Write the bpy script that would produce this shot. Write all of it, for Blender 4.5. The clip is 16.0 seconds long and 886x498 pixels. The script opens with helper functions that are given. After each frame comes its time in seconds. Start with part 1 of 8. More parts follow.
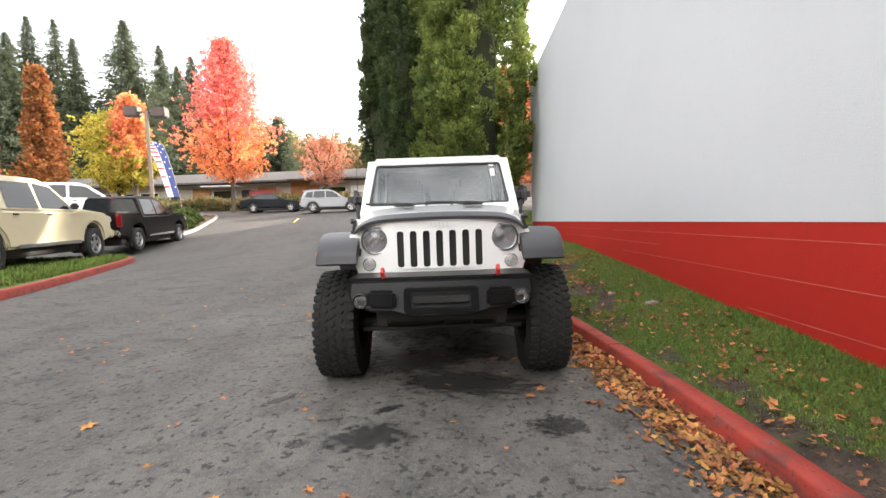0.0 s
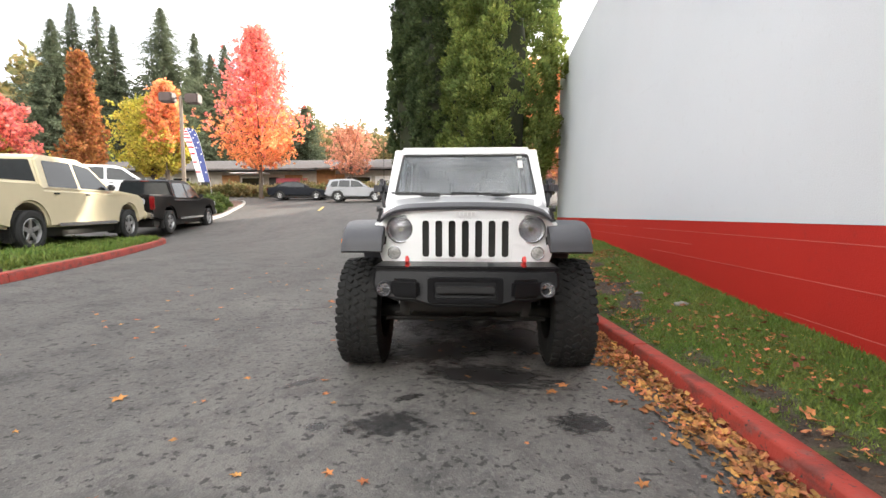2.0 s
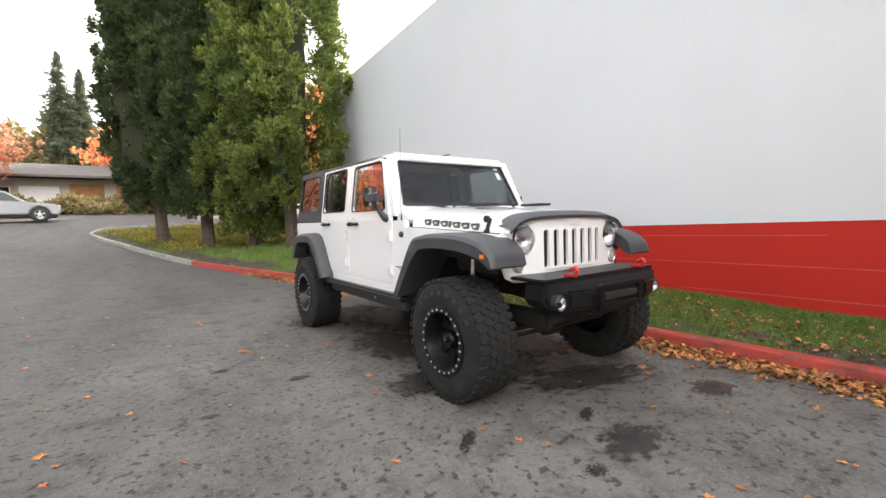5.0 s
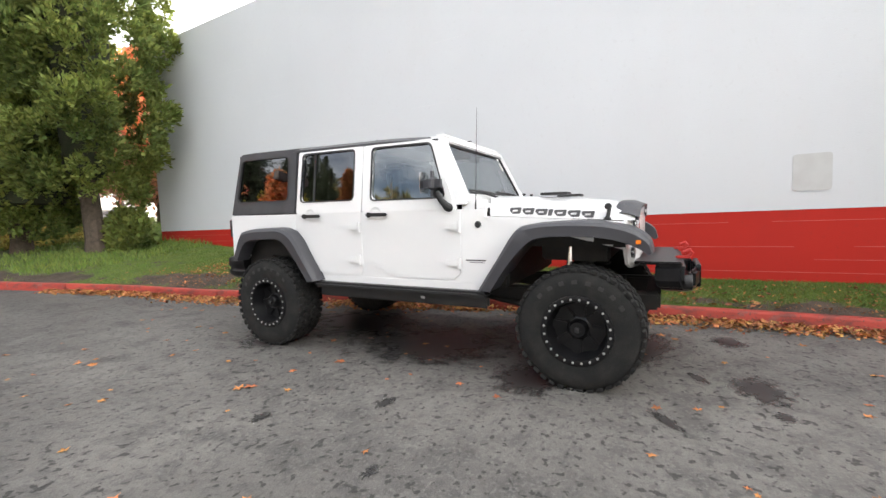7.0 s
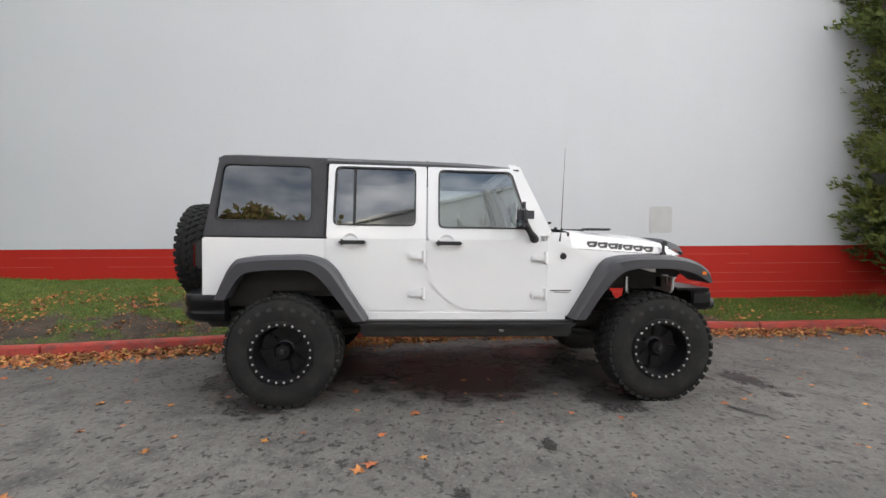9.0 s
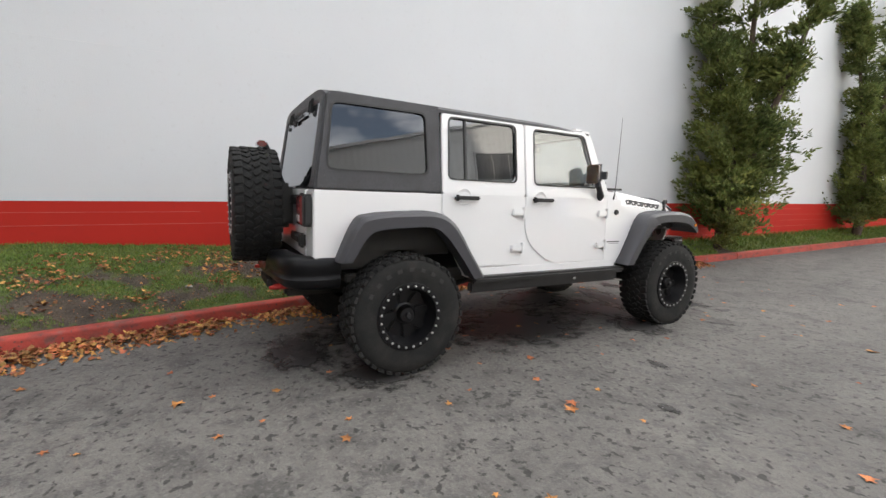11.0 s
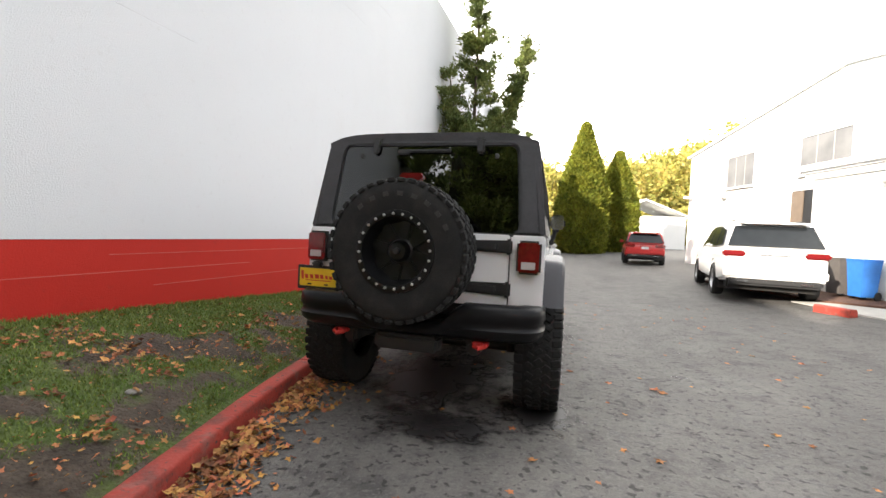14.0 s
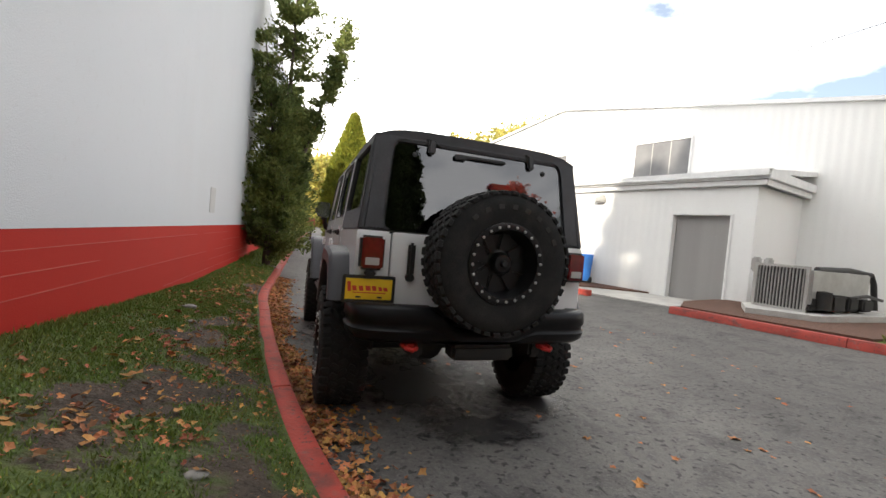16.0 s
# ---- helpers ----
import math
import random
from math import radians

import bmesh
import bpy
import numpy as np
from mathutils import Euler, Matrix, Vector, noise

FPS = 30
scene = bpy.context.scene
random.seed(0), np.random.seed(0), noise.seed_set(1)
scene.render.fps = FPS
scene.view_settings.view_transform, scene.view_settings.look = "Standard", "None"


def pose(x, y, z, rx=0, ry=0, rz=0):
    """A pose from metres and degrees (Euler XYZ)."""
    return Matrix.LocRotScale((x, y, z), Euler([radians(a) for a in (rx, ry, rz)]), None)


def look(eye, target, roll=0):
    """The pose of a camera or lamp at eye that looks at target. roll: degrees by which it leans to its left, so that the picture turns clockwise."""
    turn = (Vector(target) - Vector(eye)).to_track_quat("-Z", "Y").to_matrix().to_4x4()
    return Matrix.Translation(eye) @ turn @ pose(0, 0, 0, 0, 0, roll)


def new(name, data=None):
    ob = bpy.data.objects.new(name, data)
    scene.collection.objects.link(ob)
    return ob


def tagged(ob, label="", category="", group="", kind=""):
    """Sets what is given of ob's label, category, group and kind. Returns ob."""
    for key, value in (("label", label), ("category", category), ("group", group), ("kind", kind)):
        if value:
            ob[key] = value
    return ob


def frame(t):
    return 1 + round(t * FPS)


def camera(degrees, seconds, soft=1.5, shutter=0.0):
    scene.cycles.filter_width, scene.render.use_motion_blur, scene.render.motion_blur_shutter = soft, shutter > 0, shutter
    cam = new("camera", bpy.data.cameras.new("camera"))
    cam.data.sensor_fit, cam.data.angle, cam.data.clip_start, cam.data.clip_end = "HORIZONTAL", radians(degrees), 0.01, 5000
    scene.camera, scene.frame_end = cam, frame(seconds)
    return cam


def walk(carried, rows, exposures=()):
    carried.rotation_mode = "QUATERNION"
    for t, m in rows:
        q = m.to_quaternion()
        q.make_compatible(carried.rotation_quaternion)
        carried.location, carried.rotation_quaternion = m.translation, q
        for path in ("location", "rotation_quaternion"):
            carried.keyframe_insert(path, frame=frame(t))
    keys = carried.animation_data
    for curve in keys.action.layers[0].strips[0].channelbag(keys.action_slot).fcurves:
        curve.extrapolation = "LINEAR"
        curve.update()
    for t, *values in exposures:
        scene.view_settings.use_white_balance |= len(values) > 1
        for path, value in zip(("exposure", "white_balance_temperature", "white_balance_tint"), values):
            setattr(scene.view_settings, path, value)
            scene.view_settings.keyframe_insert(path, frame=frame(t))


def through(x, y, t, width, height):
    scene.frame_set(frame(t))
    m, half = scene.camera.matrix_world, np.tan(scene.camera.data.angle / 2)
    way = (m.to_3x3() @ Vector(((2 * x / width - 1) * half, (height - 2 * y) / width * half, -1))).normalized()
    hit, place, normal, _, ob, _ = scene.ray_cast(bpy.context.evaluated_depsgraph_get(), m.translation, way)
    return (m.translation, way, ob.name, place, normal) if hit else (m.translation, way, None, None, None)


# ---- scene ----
cam = camera(91.2, 16.0)

PATH = [
    (0, (0.067, -3.57, 1.22), (0.055, -1.574, 1.096), -1.9),
    (0.5, (0.061, -3.558, 1.215), (0.069, -1.562, 1.086), -1.6),
    (1, (0.066, -3.561, 1.219), (0.053, -1.565, 1.087), -2.0),
    (1.5, (0.07, -3.56, 1.211), (0.048, -1.567, 1.052), -1.8),
    (2, (0.038, -3.54, 1.198), (-0.073, -1.549, 1.044), -0.0),
    (2.5, (-0.127, -3.521, 1.178), (-0.198, -1.53, 1.007), 0.6),
    (3, (-0.562, -3.468, 1.174), (-0.329, -1.486, 1.041), -2.2),
    (3.5, (-1.049, -3.292, 1.191), (-0.63, -1.341, 1.06), -0.6),
    (4, (-1.599, -3.095, 1.187), (-0.991, -1.193, 1.084), -1.1),
    (4.5, (-2.073, -2.792, 1.176), (-1.163, -1.017, 1.038), -1.9),
    (5, (-2.613, -2.459, 1.205), (-1.467, -0.824, 1.104), -2.0),
    (5.2, (-2.78, -2.305, 1.224), (-1.535, -0.743, 1.128), -3.0),
    (7.3, (-4.009, -0.202, 1.227), (-2.175, 0.584, 1.093), -0.8),
    (7.5, (-4.083, 0.061, 1.245), (-2.204, 0.734, 1.129), 0.2),
    (8, (-4.209, 0.744, 1.287), (-2.237, 1.066, 1.201), -0.0),
    (8.5, (-4.229, 1.325, 1.305), (-2.236, 1.465, 1.205), -0.8),
    (9, (-4.229, 1.924, 1.328), (-2.234, 1.799, 1.265), -0.3),
    (9.5, (-4.147, 2.508, 1.305), (-2.178, 2.179, 1.185), 0.4),
    (10, (-4.006, 3.066, 1.323), (-2.084, 2.519, 1.232), -0.0),
    (10.2, (-3.951, 3.289, 1.325), (-2.055, 2.668, 1.185), -0.1),
    (12.3, (-2.703, 5.375, 1.348), (-1.354, 3.906, 1.2), 2.0),
    (12.5, (-2.501, 5.542, 1.318), (-1.225, 4.005, 1.209), 1.6),
    (13, (-1.993, 5.844, 1.312), (-0.935, 4.15, 1.224), 1.4),
    (13.5, (-1.48, 6.094, 1.302), (-0.646, 4.277, 1.244), 2.9),
    (14, (-0.91, 6.324, 1.324), (-0.392, 4.394, 1.247), 2.6),
    (14.5, (-0.414, 6.439, 1.313), (-0.18, 4.453, 1.274), 2.0),
    (15, (0.097, 6.43, 1.302), (0.092, 4.433, 1.21), 5.0),
    (15.5, (0.65, 6.403, 1.321), (0.3, 4.436, 1.215), 6.5),
    (16, (1.171, 6.237, 1.338), (0.527, 4.345, 1.273), 5.3),
]
walk(cam, [(t, look(eye, target, roll)) for t, eye, target, roll in PATH],
     [(0, 1.36, 6650, 10), (4, 1.40, 6650, 10), (5.2, 1.38, 6650, 10), (7.3, 1.46, 6600, 10), (8.5, 1.16, 6600, 10), (9.5, 1.10, 6550, 10), (10.2, 1.14, 6600, 10), (12.3, 1.42, 6700, 10), (13.5, 1.46, 6700, 10), (15.0, 1.17, 6700, 10), (16, 0.94, 6700, 10)])

# ---- sky, sun ----
SUN_DIR = Vector((0.515, 0.775, 0.372)).normalized()
world = bpy.data.worlds.new("sky")
scene.world = world
world.use_nodes = True
wn, wl = world.node_tree.nodes, world.node_tree.links
wn.clear()
w_out = wn.new("ShaderNodeOutputWorld")
w_bg = wn.new("ShaderNodeBackground")
w_sky = wn.new("ShaderNodeTexSky")
w_sky.sky_type = "NISHITA"
w_sky.sun_disc = False
w_sky.sun_elevation = math.asin(SUN_DIR.z)
w_sky.sun_rotation = math.atan2(SUN_DIR.x, SUN_DIR.y)
w_sky.air_density, w_sky.dust_density, w_sky.ozone_density = 1.0, 1.0, 1.5
w_co = wn.new("ShaderNodeTexCoord")
w_map = wn.new("ShaderNodeMapping")
w_map.inputs["Scale"].default_value = (1.0, 1.0, 2.6)
w_noise = wn.new("ShaderNodeTexNoise")
w_noise.inputs["Scale"].default_value = 3.6
w_noise.inputs["Detail"].default_value = 7
w_noise.inputs["Roughness"].default_value = 0.55
w_ramp = wn.new("ShaderNodeValToRGB")
w_ramp.color_ramp.elements[0].position = 0.34
w_ramp.color_ramp.elements[1].position = 0.64
w_ramp.color_ramp.elements[0].color = (0.07, 0.07, 0.07, 1)
w_mix = wn.new("ShaderNodeMixRGB")
# broken cloud in the west, a closed bright deck elsewhere, brightest where the sun strikes it full on
w_west = wn.new("ShaderNodeVectorMath")
w_west.operation = "DOT_PRODUCT"
w_west.inputs[1].default_value = (-1.0, 0.0, 0.0)
w_cover = wn.new("ShaderNodeMapRange")
w_cover.inputs["From Min"].default_value, w_cover.inputs["From Max"].default_value = 0.35, 0.85
w_cover.inputs["To Min"].default_value, w_cover.inputs["To Max"].default_value = 0.14, -0.12
w_sum = wn.new("ShaderNodeMath")
w_lit = wn.new("ShaderNodeVectorMath")
w_lit.operation = "DOT_PRODUCT"
w_lit.inputs[1].default_value = (-0.25, -0.93, 0.26)
w_bright = wn.new("ShaderNodeMapRange")
w_bright.inputs["From Min"].default_value, w_bright.inputs["From Max"].default_value = -0.2, 0.9
w_cloud = wn.new("ShaderNodeMixRGB")
w_cloud.inputs[1].default_value = (13.5, 13.6, 13.9, 1)
w_cloud.inputs[2].default_value = (30.0, 29.8, 29.4, 1)
wl.new(w_co.outputs["Generated"], w_west.inputs[0])
wl.new(w_co.outputs["Generated"], w_lit.inputs[0])
wl.new(w_west.outputs["Value"], w_cover.inputs["Value"])
wl.new(w_lit.outputs["Value"], w_bright.inputs["Value"])
wl.new(w_bright.outputs[0], w_cloud.inputs[0])
wl.new(w_cloud.outputs[0], w_mix.inputs[2])
wl.new(w_noise.outputs["Fac"], w_sum.inputs[0])
# the deck opens to pale blue overhead
w_sep = wn.new("ShaderNodeSeparateXYZ")
w_high = wn.new("ShaderNodeMapRange")
w_high.inputs["From Min"].default_value, w_high.inputs["From Max"].default_value = 0.55, 0.85
w_high.inputs["To Min"].default_value, w_high.inputs["To Max"].default_value = 0.0, -0.13
w_open = wn.new("ShaderNodeMath")
wl.new(w_co.outputs["Generated"], w_sep.inputs[0])
wl.new(w_sep.outputs["Z"], w_high.inputs["Value"])
wl.new(w_cover.outputs[0], w_open.inputs[0])
wl.new(w_high.outputs[0], w_open.inputs[1])
wl.new(w_open.outputs[0], w_sum.inputs[1])
wl.new(w_co.outputs["Generated"], w_map.inputs[0])
wl.new(w_map.outputs[0], w_noise.inputs["Vector"])
wl.new(w_sum.outputs[0], w_ramp.inputs[0])
wl.new(w_ramp.outputs[0], w_mix.inputs[0])
wl.new(w_sky.outputs[0], w_mix.inputs[1])
wl.new(w_mix.outputs[0], w_bg.inputs[0])
w_bg.inputs[1].default_value = 0.09
wl.new(w_bg.outputs[0], w_out.inputs[0])

sun_data = bpy.data.lights.new("sun", "SUN")
sun_data.energy, sun_data.angle, sun_data.color = 5.0, radians(0.9), (1.0, 0.92, 0.8)
sun = new("sun", sun_data)
sun.matrix_world = look(SUN_DIR * 60, (0, 0, 0))


# ---- materials ----
def material(name, color, rough=0.6, metal=0.0, color2=None, scale=6.0, spread=(0.35, 0.7), bump=0.0, bump_scale=60.0,
             coat=0.0, spec=0.5, fine=0.0, island=0.0, random_ob=0.0):
    """A principled surface with a broad stain pattern, a fine grain and a bump."""
    m = bpy.data.materials.new(name)
    m.use_nodes = True
    n, l = m.node_tree.nodes, m.node_tree.links
    b = n["Principled BSDF"]
    b.inputs["Roughness"].default_value = rough
    b.inputs["Metallic"].default_value = metal
    b.inputs["Coat Weight"].default_value = coat
    b.inputs["Coat Roughness"].default_value = 0.06
    b.inputs["Specular IOR Level"].default_value = spec
    co = n.new("ShaderNodeTexCoord")
    c1 = (*color, 1)
    c2 = (*(color2 or tuple(v * 0.85 for v in color)), 1)
    tex = n.new("ShaderNodeTexNoise")
    tex.inputs["Scale"].default_value, tex.inputs["Detail"].default_value = scale, 6
    ramp = n.new("ShaderNodeValToRGB")
    ramp.color_ramp.elements[0].position, ramp.color_ramp.elements[1].position = spread
    mix = n.new("ShaderNodeMixRGB")
    mix.inputs[1].default_value, mix.inputs[2].default_value = c1, c2
    l.new(co.outputs["Object"], tex.inputs["Vector"])
    l.new(tex.outputs["Fac"], ramp.inputs[0])
    l.new(ramp.outputs[0], mix.inputs[0])
    last = mix.outputs[0]
    if fine:
        t2 = n.new("ShaderNodeTexNoise")
        t2.inputs["Scale"].default_value, t2.inputs["Detail"].default_value = scale * 14, 4
        hv = n.new("ShaderNodeHueSaturation")
        mr = n.new("ShaderNodeMapRange")
        mr.inputs["To Min"].default_value, mr.inputs["To Max"].default_value = 1 - fine, 1 + fine
        l.new(co.outputs["Object"], t2.inputs["Vector"])
        l.new(t2.outputs["Fac"], mr.inputs["Value"])
        mr.inputs["From Min"].default_value, mr.inputs["From Max"].default_value = 0.3, 0.7
        l.new(mr.outputs[0], hv.inputs["Value"])
        l.new(last, hv.inputs["Color"])
        last = hv.outputs[0]
    if island or random_ob:
        src = n.new("ShaderNodeNewGeometry").outputs["Random Per Island"] if island else n.new("ShaderNodeObjectInfo").outputs["Random"]
        amt = island or random_ob
        hv = n.new("ShaderNodeHueSaturation")
        mr = n.new("ShaderNodeMapRange")
        mr.inputs["To Min"].default_value, mr.inputs["To Max"].default_value = 1 - amt, 1 + amt
        l.new(src, mr.inputs["Value"])
        l.new(mr.outputs[0], hv.inputs["Value"])
        mh = n.new("ShaderNodeMapRange")
        mh.inputs["To Min"].default_value, mh.inputs["To Max"].default_value = 0.5 - amt * 0.05, 0.5 + amt * 0.05
        ml = n.new("ShaderNodeMath")
        ml.operation = "FRACT"
        mm = n.new("ShaderNodeMath")
        mm.operation = "MULTIPLY"
        mm.inputs[1].default_value = 7.31
        l.new(src, mm.inputs[0])
        l.new(mm.outputs[0], ml.inputs[0])
        l.new(ml.outputs[0], mh.inputs["Value"])
        l.new(mh.outputs[0], hv.inputs["Hue"])
        l.new(last, hv.inputs["Color"])
        last = hv.outputs[0]
    l.new(last, b.inputs["Base Color"])
    if bump:
        t3 = n.new("ShaderNodeTexNoise")
        t3.inputs["Scale"].default_value, t3.inputs["Detail"].default_value = bump_scale, 5
        bp = n.new("ShaderNodeBump")
        bp.inputs["Strength"].default_value, bp.inputs["Distance"].default_value = bump, 0.01
        l.new(co.outputs["Object"], t3.inputs["Vector"])
        l.new(t3.outputs["Fac"], bp.inputs["Height"])
        l.new(bp.outputs[0], b.inputs["Normal"])
    return m


def glass_material(name, tint, rough=0.0, mirror=0.06):
    """Thin tinted pane: a sharp reflection over a tinted clear layer."""
    m = bpy.data.materials.new(name)
    m.use_nodes = True
    n, l = m.node_tree.nodes, m.node_tree.links
    n.remove(n["Principled BSDF"])
    out = n["Material Output"]
    clear = n.new("ShaderNodeBsdfTransparent")
    clear.inputs[0].default_value = (*tint, 1)
    gloss = n.new("ShaderNodeBsdfGlossy")
    gloss.inputs["Roughness"].default_value = rough
    gloss.inputs["Color"].default_value = (0.95, 0.97, 1, 1)
    lw = n.new("ShaderNodeLayerWeight")
    lw.inputs[0].default_value = 0.5
    pw = n.new("ShaderNodeMath")
    pw.operation = "POWER"
    pw.inputs[1].default_value = 4.0
    l.new(lw.outputs["Facing"], pw.inputs[0])
    fr = n.new("ShaderNodeMath")
    fr.operation = "MULTIPLY_ADD"
    fr.inputs[1].default_value, fr.inputs[2].default_value = 1 - mirror, mirror
    l.new(pw.outputs[0], fr.inputs[0])
    mx = n.new("ShaderNodeMixShader")
    l.new(fr.outputs[0], mx.inputs[0])
    l.new(clear.outputs[0], mx.inputs[1])
    l.new(gloss.outputs[0], mx.inputs[2])
    l.new(mx.outputs[0], out.inputs[0])
    return m


M_WHITE = material("white_car_paint", (0.80, 0.80, 0.805), 0.28, coat=0.8, color2=(0.78, 0.785, 0.79), scale=2.0, bump=0.004, bump_scale=8)
M_HARDTOP = material("grey_textured_hardtop", (0.044, 0.044, 0.049), 0.55, color2=(0.03, 0.03, 0.033), bump=0.15, bump_scale=500, fine=0.15)
M_FLARE = material("dark_grey_flare_plastic", (0.044, 0.044, 0.051), 0.48, color2=(0.042, 0.042, 0.048), bump=0.12, bump_scale=600, scale=4)
M_BLACK = material("black_plastic", (0.016, 0.016, 0.017), 0.5, color2=(0.022, 0.022, 0.023), bump=0.08, bump_scale=400)
M_BUMPER = material("black_powder_coated_steel", (0.008, 0.008, 0.009), 0.32, spec=0.16, color2=(0.012, 0.012, 0.013), bump=0.06, bump_scale=300)
M_DARK = material("dark_chassis_metal", (0.012, 0.012, 0.012), 0.7, color2=(0.02, 0.017, 0.014), scale=10)
M_RUBBER = material("tyre_rubber", (0.016, 0.016, 0.016), 0.85, spec=0.25, color2=(0.027, 0.026, 0.024), scale=9, spread=(0.45, 0.75), bump=0.2, bump_scale=120, fine=0.2)
M_LETTER = material("raised_sidewall_marks", (0.036, 0.035, 0.033), 0.9, color2=(0.03, 0.03, 0.03), scale=30)
M_RIM = material("gloss_black_rim", (0.005, 0.005, 0.006), 0.36, metal=0.0, spec=0.3, color2=(0.008, 0.008, 0.009), coat=0.12)
M_SILVER = material("lamp_reflector", (0.66, 0.66, 0.67), 0.12, metal=0.85, color2=(0.45, 0.45, 0.47), scale=40, spread=(0.45, 0.55), bump=0.35, bump_scale=60)
M_CHROME = material("bright_metal", (0.62, 0.62, 0.63), 0.18, metal=1.0, color2=(0.55, 0.55, 0.56))
M_BOLT = material("silver_bolt", (0.42, 0.42, 0.41), 0.4, metal=0.6)
M_REDHOOK = material("red_painted_hook", (0.55, 0.03, 0.025), 0.45, color2=(0.42, 0.025, 0.02), scale=20)
M_GLASS = glass_material("clear_windscreen", (0.64, 0.67, 0.69), 0.0, 0.05)
M_TINT = glass_material("tinted_glass", (0.17, 0.17, 0.175), 0.0, 0.12)
M_DOORGLASS = glass_material("front_door_glass", (0.74, 0.77, 0.76), 0.0, 0.12)
M_DEEP = glass_material("dark_privacy_glass", (0.09, 0.09, 0.095), 0.0, 0.10)
M_LENS = glass_material("lamp_lens", (0.95, 0.95, 0.96), 0.02, 0.03)
M_TAIL = material("red_lamp_lens", (0.17, 0.008, 0.009), 0.15, color2=(0.11, 0.005, 0.006), coat=0.7, scale=30)
M_AMBER = material("amber_lamp_lens", (0.85, 0.22, 0.01), 0.2, coat=0.6)
M_SEAT = material("dark_seat_fabric", (0.03, 0.03, 0.032), 0.9, bump=0.2, bump_scale=300)
M_DECAL = material("dark_grey_decal", (0.10, 0.10, 0.105), 0.5)
M_YELLOW = material("yellow_plate", (0.80, 0.52, 0.02), 0.5)
M_REDINK = material("red_print", (0.55, 0.05, 0.02), 0.5)


# ---- mesh helpers ----
def part(name, bm, mat, parent=None, label="", smooth=False, edge=35.0):
    """Links a bmesh as one mesh object under a thing."""
    me = bpy.data.meshes.new(name)
    bmesh.ops.recalc_face_normals(bm, faces=bm.faces)
    if smooth:
        for f in bm.faces:
            f.smooth = True
        lim = radians(edge)
        for e in bm.edges:
            if len(e.link_faces) == 2 and e.calc_face_angle(0) > lim:
                e.smooth = False
    bm.to_mesh(me)
    bm.free()
    me.materials.append(mat)
    ob = new(name, me)
    if parent is not None:
        ob.parent = parent
    if label:
        ob["label"] = label
    return ob


def raw(name, verts, faces, mat, parent=None, label=""):
    me = bpy.data.meshes.new(name)
    me.from_pydata(verts if isinstance(verts, list) else verts.tolist(), [], faces if isinstance(faces, list) else faces.tolist())
    me.materials.append(mat)
    me.update()
    ob = new(name, me)
    if parent is not None:
        ob.parent = parent
    if label:
        ob["label"] = label
    return ob


def holder(name, m=None, parent=None):
    ob = new(name)
    if m is not None:
        ob.matrix_world = m
    if parent is not None:
        ob.parent = parent
    ob.empty_display_size = 0.1
    return ob


def shared(name, me, m, parent):
    ob = new(name, me)
    ob.parent = parent
    ob.matrix_local = m
    return ob


def bevel(bm, r, seg=2, ang=25.0):
    es = [e for e in bm.edges if len(e.link_faces) == 2 and e.calc_face_angle(0) > radians(ang)]
    if es and r > 0:
        bmesh.ops.bevel(bm, geom=es, offset=r, segments=seg, affect="EDGES", clamp_overlap=True)
    return bm


def add_box(bm, c, s, rot=None):
    m = Matrix.Translation(c) @ (rot.to_4x4() if rot else Matrix.Identity(4)) @ Matrix.Diagonal((s[0], s[1], s[2], 1))
    return bmesh.ops.create_cube(bm, size=1, matrix=m)["verts"]


def box(c, s, r=0.01, seg=2, rot=None):
    bm = bmesh.new()
    add_box(bm, c, s, rot)
    return bevel(bm, min(r, min(s) * 0.45), seg)


def join(*bms):
    out = bmesh.new()
    for b in bms:
        me = bpy.data.meshes.new("t")
        b.to_mesh(me)
        b.free()
        out.from_mesh(me)
        bpy.data.meshes.remove(me)
    return out


AX = {"x": lambda a, b, d: (d, a, b), "y": lambda a, b, d: (a, d, b), "z": lambda a, b, d: (a, b, d)}


def prism(poly, axis, d0, d1, r=0.0, seg=2):
    """A flat outline pushed along an axis. Outline coordinates: x -> (y, z), y -> (x, z), z -> (x, y)."""
    bm = bmesh.new()
    f = AX[axis]
    a = [bm.verts.new(f(p[0], p[1], d0)) for p in poly]
    b = [bm.verts.new(f(p[0], p[1], d1)) for p in poly]
    n = len(poly)
    bm.faces.new(a)
    bm.faces.new(b[::-1])
    for i in range(n):
        bm.faces.new((a[i], b[i], b[(i + 1) % n], a[(i + 1) % n]))
    bmesh.ops.recalc_face_normals(bm, faces=bm.faces)
    return bevel(bm, r, seg, 40) if r else bm


def ring(outer, inner, axis, d0, d1, r=0.0):
    """A plate with one hole; both outlines have the same number of points."""
    bm = bmesh.new()
    f = AX[axis]
    n = len(outer)
    v = [[bm.verts.new(f(p[0], p[1], d)) for p in loop] for d in (d0, d1) for loop in (outer, inner)]
    o0, i0, o1, i1 = v
    for k in range(n):
        j = (k + 1) % n
        bm.faces.new((o0[k], o0[j], i0[j], i0[k]))
        bm.faces.new((o1[k], i1[k], i1[j], o1[j]))
        bm.faces.new((o0[k], o1[k], o1[j], o0[j]))
        bm.faces.new((i0[k], i0[j], i1[j], i1[k]))
    bmesh.ops.recalc_face_normals(bm, faces=bm.faces)
    return bevel(bm, r, 2, 40) if r else bm


